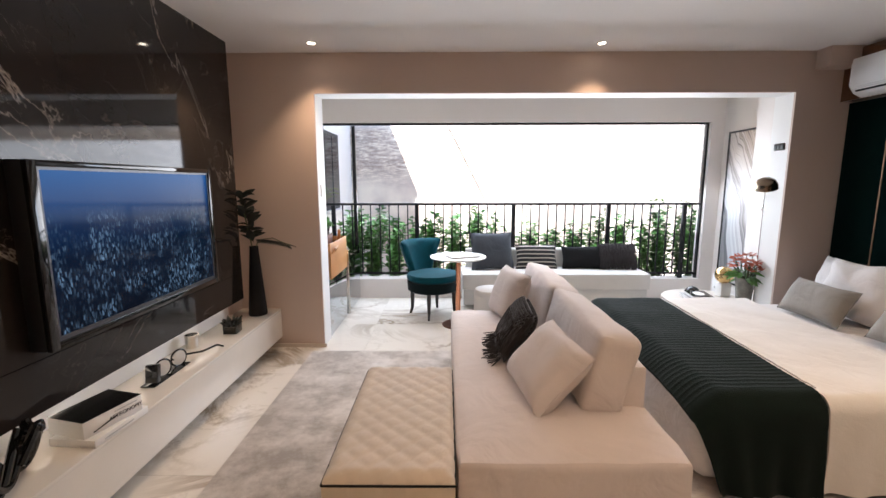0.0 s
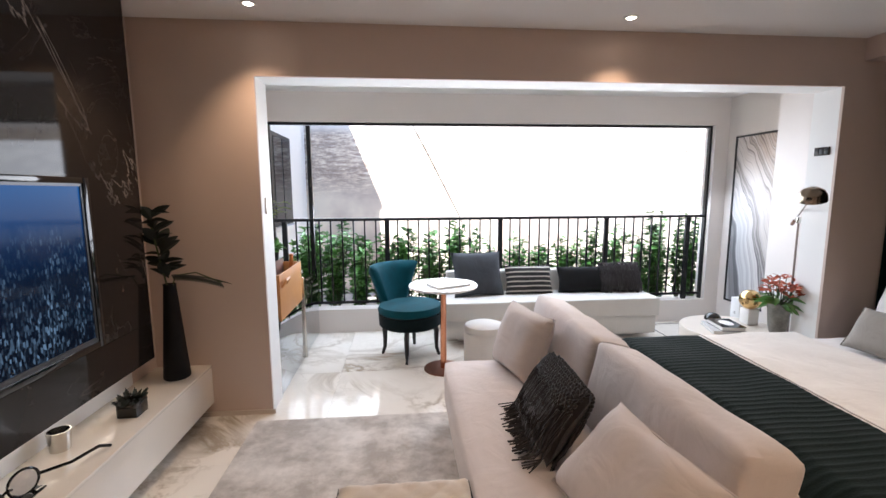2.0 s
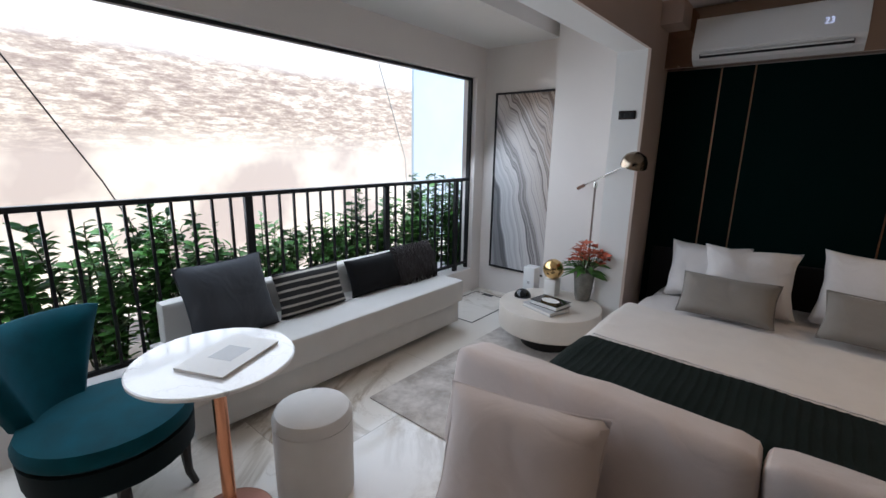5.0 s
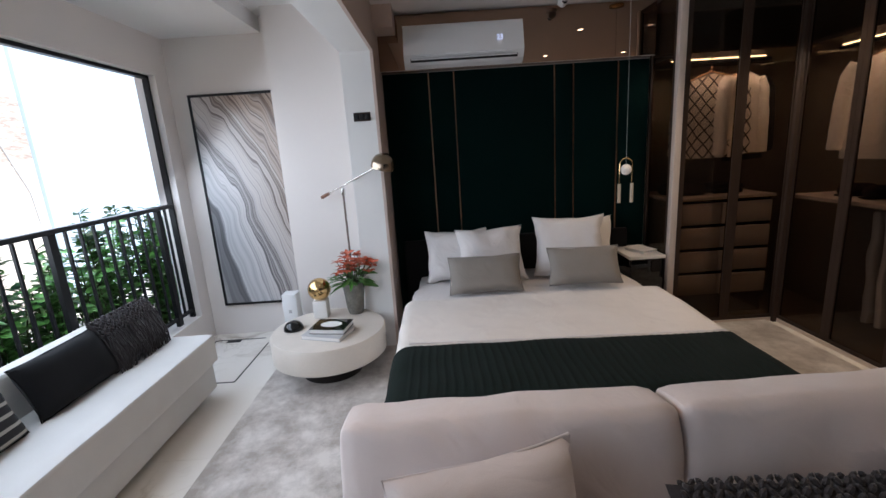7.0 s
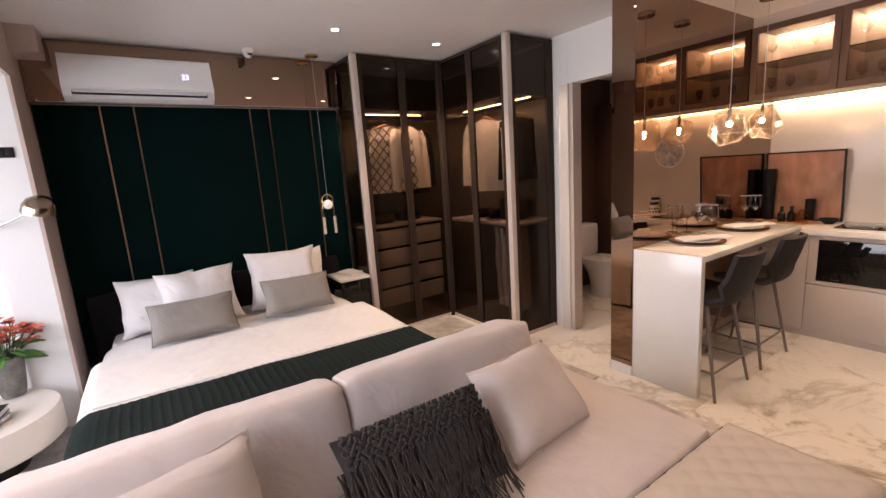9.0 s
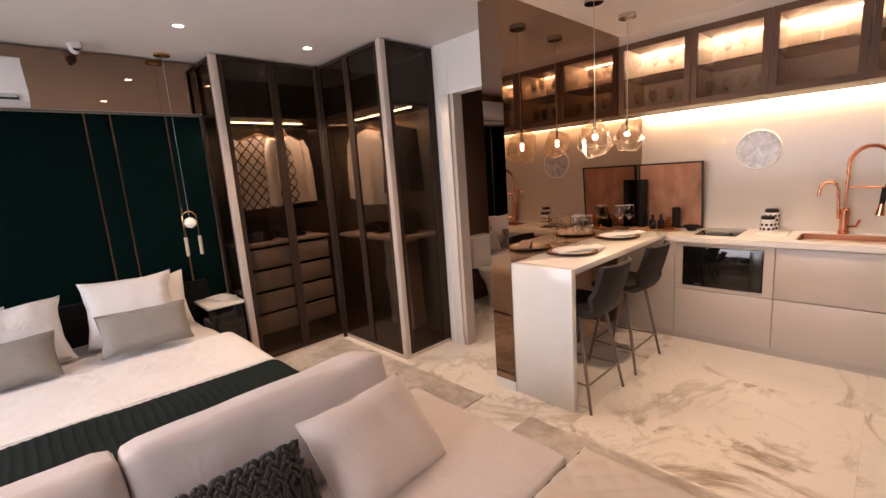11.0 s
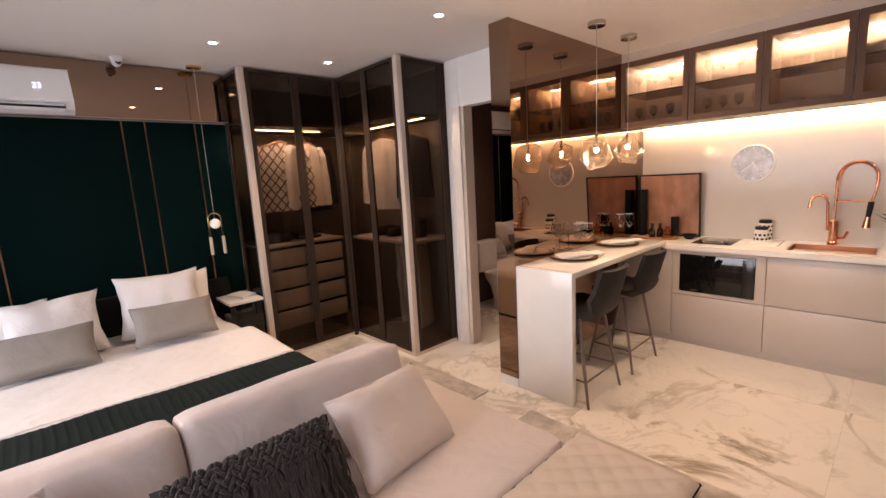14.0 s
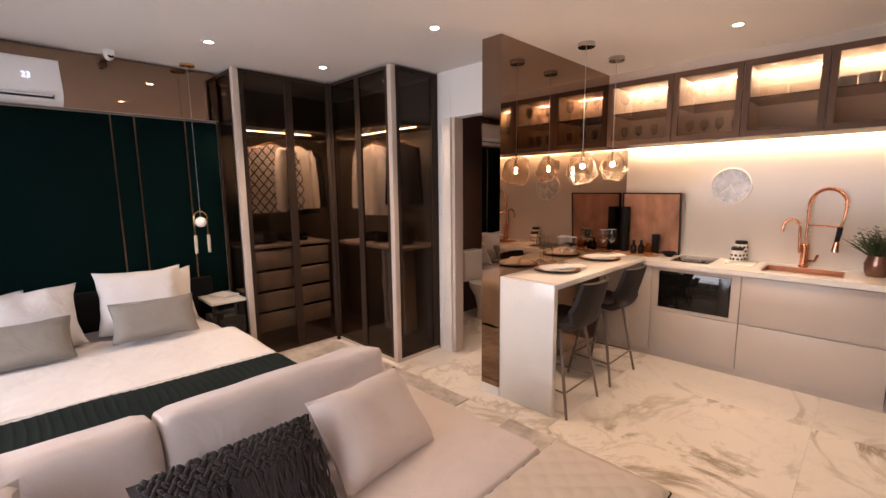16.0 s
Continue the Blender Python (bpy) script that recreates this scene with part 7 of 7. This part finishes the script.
# neighbouring white building with a window
nb = thing("neighbour_building", "white rendered neighbouring building with a dark window", "building")
XN = -1.70
part("wall", box(B(), XN - 4.0, XN, 6.75, 8.95, -0.3, 4.30), PAINT_WHITE, nb)
part("roof_edge", box(B(), XN - 4.05, XN + 0.02, 6.7, 8.97, 4.301, 4.40), PAINT_WHITE, nb)
win = part("window", box(B(), XN + 0.001, XN + 0.02, 7.0, 7.9, 1.05, 2.25), BLACK_METAL, nb)
part("pane", box(B(), XN + 0.0205, XN + 0.026, 7.05, 7.43, 1.1, 2.2), BLACK_GLOSS, win)
part("pane", box(B(), XN + 0.0205, XN + 0.026, 7.47, 7.85, 1.1, 2.2), BLACK_GLOSS, win)
part("sill", box(B(), XN + 0.001, XN + 0.10, 6.95, 7.95, 1.0, 1.045), PAINT_WHITE, win)
# two thin diagonal lines on the hoarding, modelled as tubes
cable = thing("cable", "thin dark diagonal line across the hoarding", "cable")
part("cable", tube(B(), [(0.12, YH - 0.012, 2.6), (0.36, YH - 0.012, 2.15), (0.90, YH - 0.012, 1.10), (1.15, YH - 0.012, 0.5), (1.45, YH - 0.012, -0.29)], 0.007, 6), BLACK_METAL, cable)
cable2 = thing("cable", "thin grey diagonal line down the hoarding end", "cable")
part("cable", tube(B(), [(4.45, YH - 0.012, 3.5), (4.78, YH - 0.012, 2.98), (5.10, YH - 0.012, 2.2), (5.45, YH - 0.012, 1.3), (5.55, YH - 0.012, -0.29)], 0.006, 6), GREY_BOOK, cable2)

# planter hedge beyond the railing
planter = thing("planter", "long low concrete planter outside the railing", "planter")
part("trough", box(B(), -1.6, 4.6, 6.12, 6.75, -0.3, 0.12, 0.01), CREAM_STONE, planter)


def shrub(x, y, h, seed):
    s = thing("shrub", "glossy green broad-leaved shrub in the planter", "shrub", pose(x, y, 0.12), "hedge shrubs")
    rr = random.Random(seed)
    st_, lf_ = B(), B()
    for i in range(7):
        a = rr.uniform(0, 6.28)
        sp_ = rr.uniform(0.03, 0.22)
        hh = h * rr.uniform(0.55, 1.0)
        pts = [Vector((0.03 * math.cos(a), 0.03 * math.sin(a), 0)), Vector((sp_ * 0.6 * math.cos(a), sp_ * 0.6 * math.sin(a), hh * 0.5)), Vector((sp_ * math.cos(a) + rr.uniform(-0.04, 0.04), sp_ * math.sin(a), hh))]
        tube(st_, pts, 0.007, 5, 0.003)
        nl = int(66 * hh / 0.8)
        for k in range(nl):
            f = rr.uniform(0.08, 1.0)
            p = pts[0].lerp(pts[1], f * 2) if f < 0.5 else pts[1].lerp(pts[2], f * 2 - 1)
            b = rr.uniform(0, 6.28)
            l = rr.uniform(0.045, 0.10)
            blade(lf_, p, p + Vector((l * math.cos(b), l * math.sin(b), rr.uniform(-0.01, 0.06))), l * 0.55, 0.012, 3, b)
    part("stem", st_, STEM, s)
    part("foliage", lf_, LEAF, s, sharp=80)


rnd = random.Random(77)
for i in range(38):
    x = -1.35 + 5.1 * i / 37 + rnd.uniform(-0.06, 0.06)
    hgt = 0.86 + 0.22 * noise.noise(Vector((x * 1.3, 3.3, 0))) + rnd.uniform(-0.08, 0.16)
    if x > 2.9:
        hgt += 0.16
    shrub(x, 6.42 + rnd.uniform(-0.14, 0.14), hgt, 100 + i)

# ---- ceiling downlights ----
# the eighth fitting only goes with the added, unseen spot
for i, (sx, sy) in enumerate(SPOTS):
    dl = thing("downlight", "small round recessed ceiling downlight, lit", "light", pose(sx, sy, ZC), "ceiling downlights")
    part("trim_ring", lathe(B(), [(0.0275, -0.001), (0.046, -0.001), (0.047, -0.004), (0.040, -0.006), (0.0275, -0.004)], seg=28), WHITE_PLASTIC, dl)
    part("lens", lathe(B(), [(0, -0.0015), (0.027, -0.0015), (0.027, -0.003), (0, -0.0035)], seg=24), DOWNLIGHT, dl, "bright lens")

# ---- baseboard and rugs ----
setting(slab("baseboard", XL + 0.146, -0.951, YO - 0.012, YO - 0.0005, 0, 0.03, LACQUER), "low taupe skirting")
RUG = bpy.data.materials.new("mottled_rug")
RUG.use_nodes = True
rn, rlk = RUG.node_tree.nodes, RUG.node_tree.links
rp = rn["Principled BSDF"]
rp.inputs["Roughness"].default_value, rp.inputs["Sheen Weight"].default_value = 0.95, 0.3
rt_, ra, rb, rc = rn.new("ShaderNodeTexCoord"), rn.new("ShaderNodeTexNoise"), rn.new("ShaderNodeTexNoise"), rn.new("ShaderNodeValToRGB")
ra.inputs["Scale"].default_value, ra.inputs["Detail"].default_value, ra.inputs["Roughness"].default_value = 3.2, 9, 0.72
rb.inputs["Scale"].default_value = 260
for x_ in (ra, rb):
    rlk.new(rt_.outputs["Object"], x_.inputs["Vector"])
rc.color_ramp.elements[0].position, rc.color_ramp.elements[0].color = 0.41, (0.33, 0.285, 0.245, 1)
rc.color_ramp.elements[1].position, rc.color_ramp.elements[1].color = 0.62, (0.63, 0.58, 0.53, 1)
rlk.new(ra.outputs[0], rc.inputs[0])
rlk.new(rc.outputs[0], rp.inputs["Base Color"])
rbn = rn.new("ShaderNodeBump")
rbn.inputs["Strength"].default_value, rbn.inputs["Distance"].default_value = 0.6, 0.004
rlk.new(rb.outputs[0], rbn.inputs["Height"])
rlk.new(rbn.outputs[0], rp.inputs["Normal"])


def rug(x0, x1, y0, y1, label):
    return tagged(part("rug", box(B(), x0, x1, y0, y1, 0.0005, 0.011, 0.004), RUG), label, "rug", "pale rugs")


rug(-1.04, 0.83, 1.27, 4.08, "pale grey-beige mottled rug under the sofa")
rug(1.21, 3.04, 1.25, 5.09, "pale grey-beige mottled rug under the bed")

# ---- marble floor ----
floor = setting(slab("floor", XL - 0.1, 3.9, YK - 0.1, 6.06, -0.1, -0.006, mat("grout", (0.50, 0.46, 0.41), 0.7)), "large polished white marble floor tiles with warm veins")
TS = 1.2
tile_mesh = None
for i in range(5):
    for j in range(6):
        x0, y0 = -1.80 + TS * i, -1.16 + TS * j
        x1, y1 = min(x0 + TS, 3.9), min(y0 + TS, 6.06)
        if tile_mesh is None:
            t0 = part("tile", box(B(), 0.0008, TS - 0.0008, 0.0008, TS - 0.0008, -0.0055, 0.0), FLOOR_MARBLE, floor)
            t0.location = (x0, y0, 0)
            tile_mesh = t0
        elif x1 - x0 > TS - 0.01 and y1 - y0 > TS - 0.01:
            share("tile", tile_mesh, floor, Matrix.Translation((x0, y0, 0)))
        else:
            t1 = part("tile", box(B(), 0.0008, x1 - x0 - 0.0008, 0.0008, y1 - y0 - 0.0008, -0.0055, 0.0), FLOOR_MARBLE, floor)
            t1.location = (x0, y0, 0)
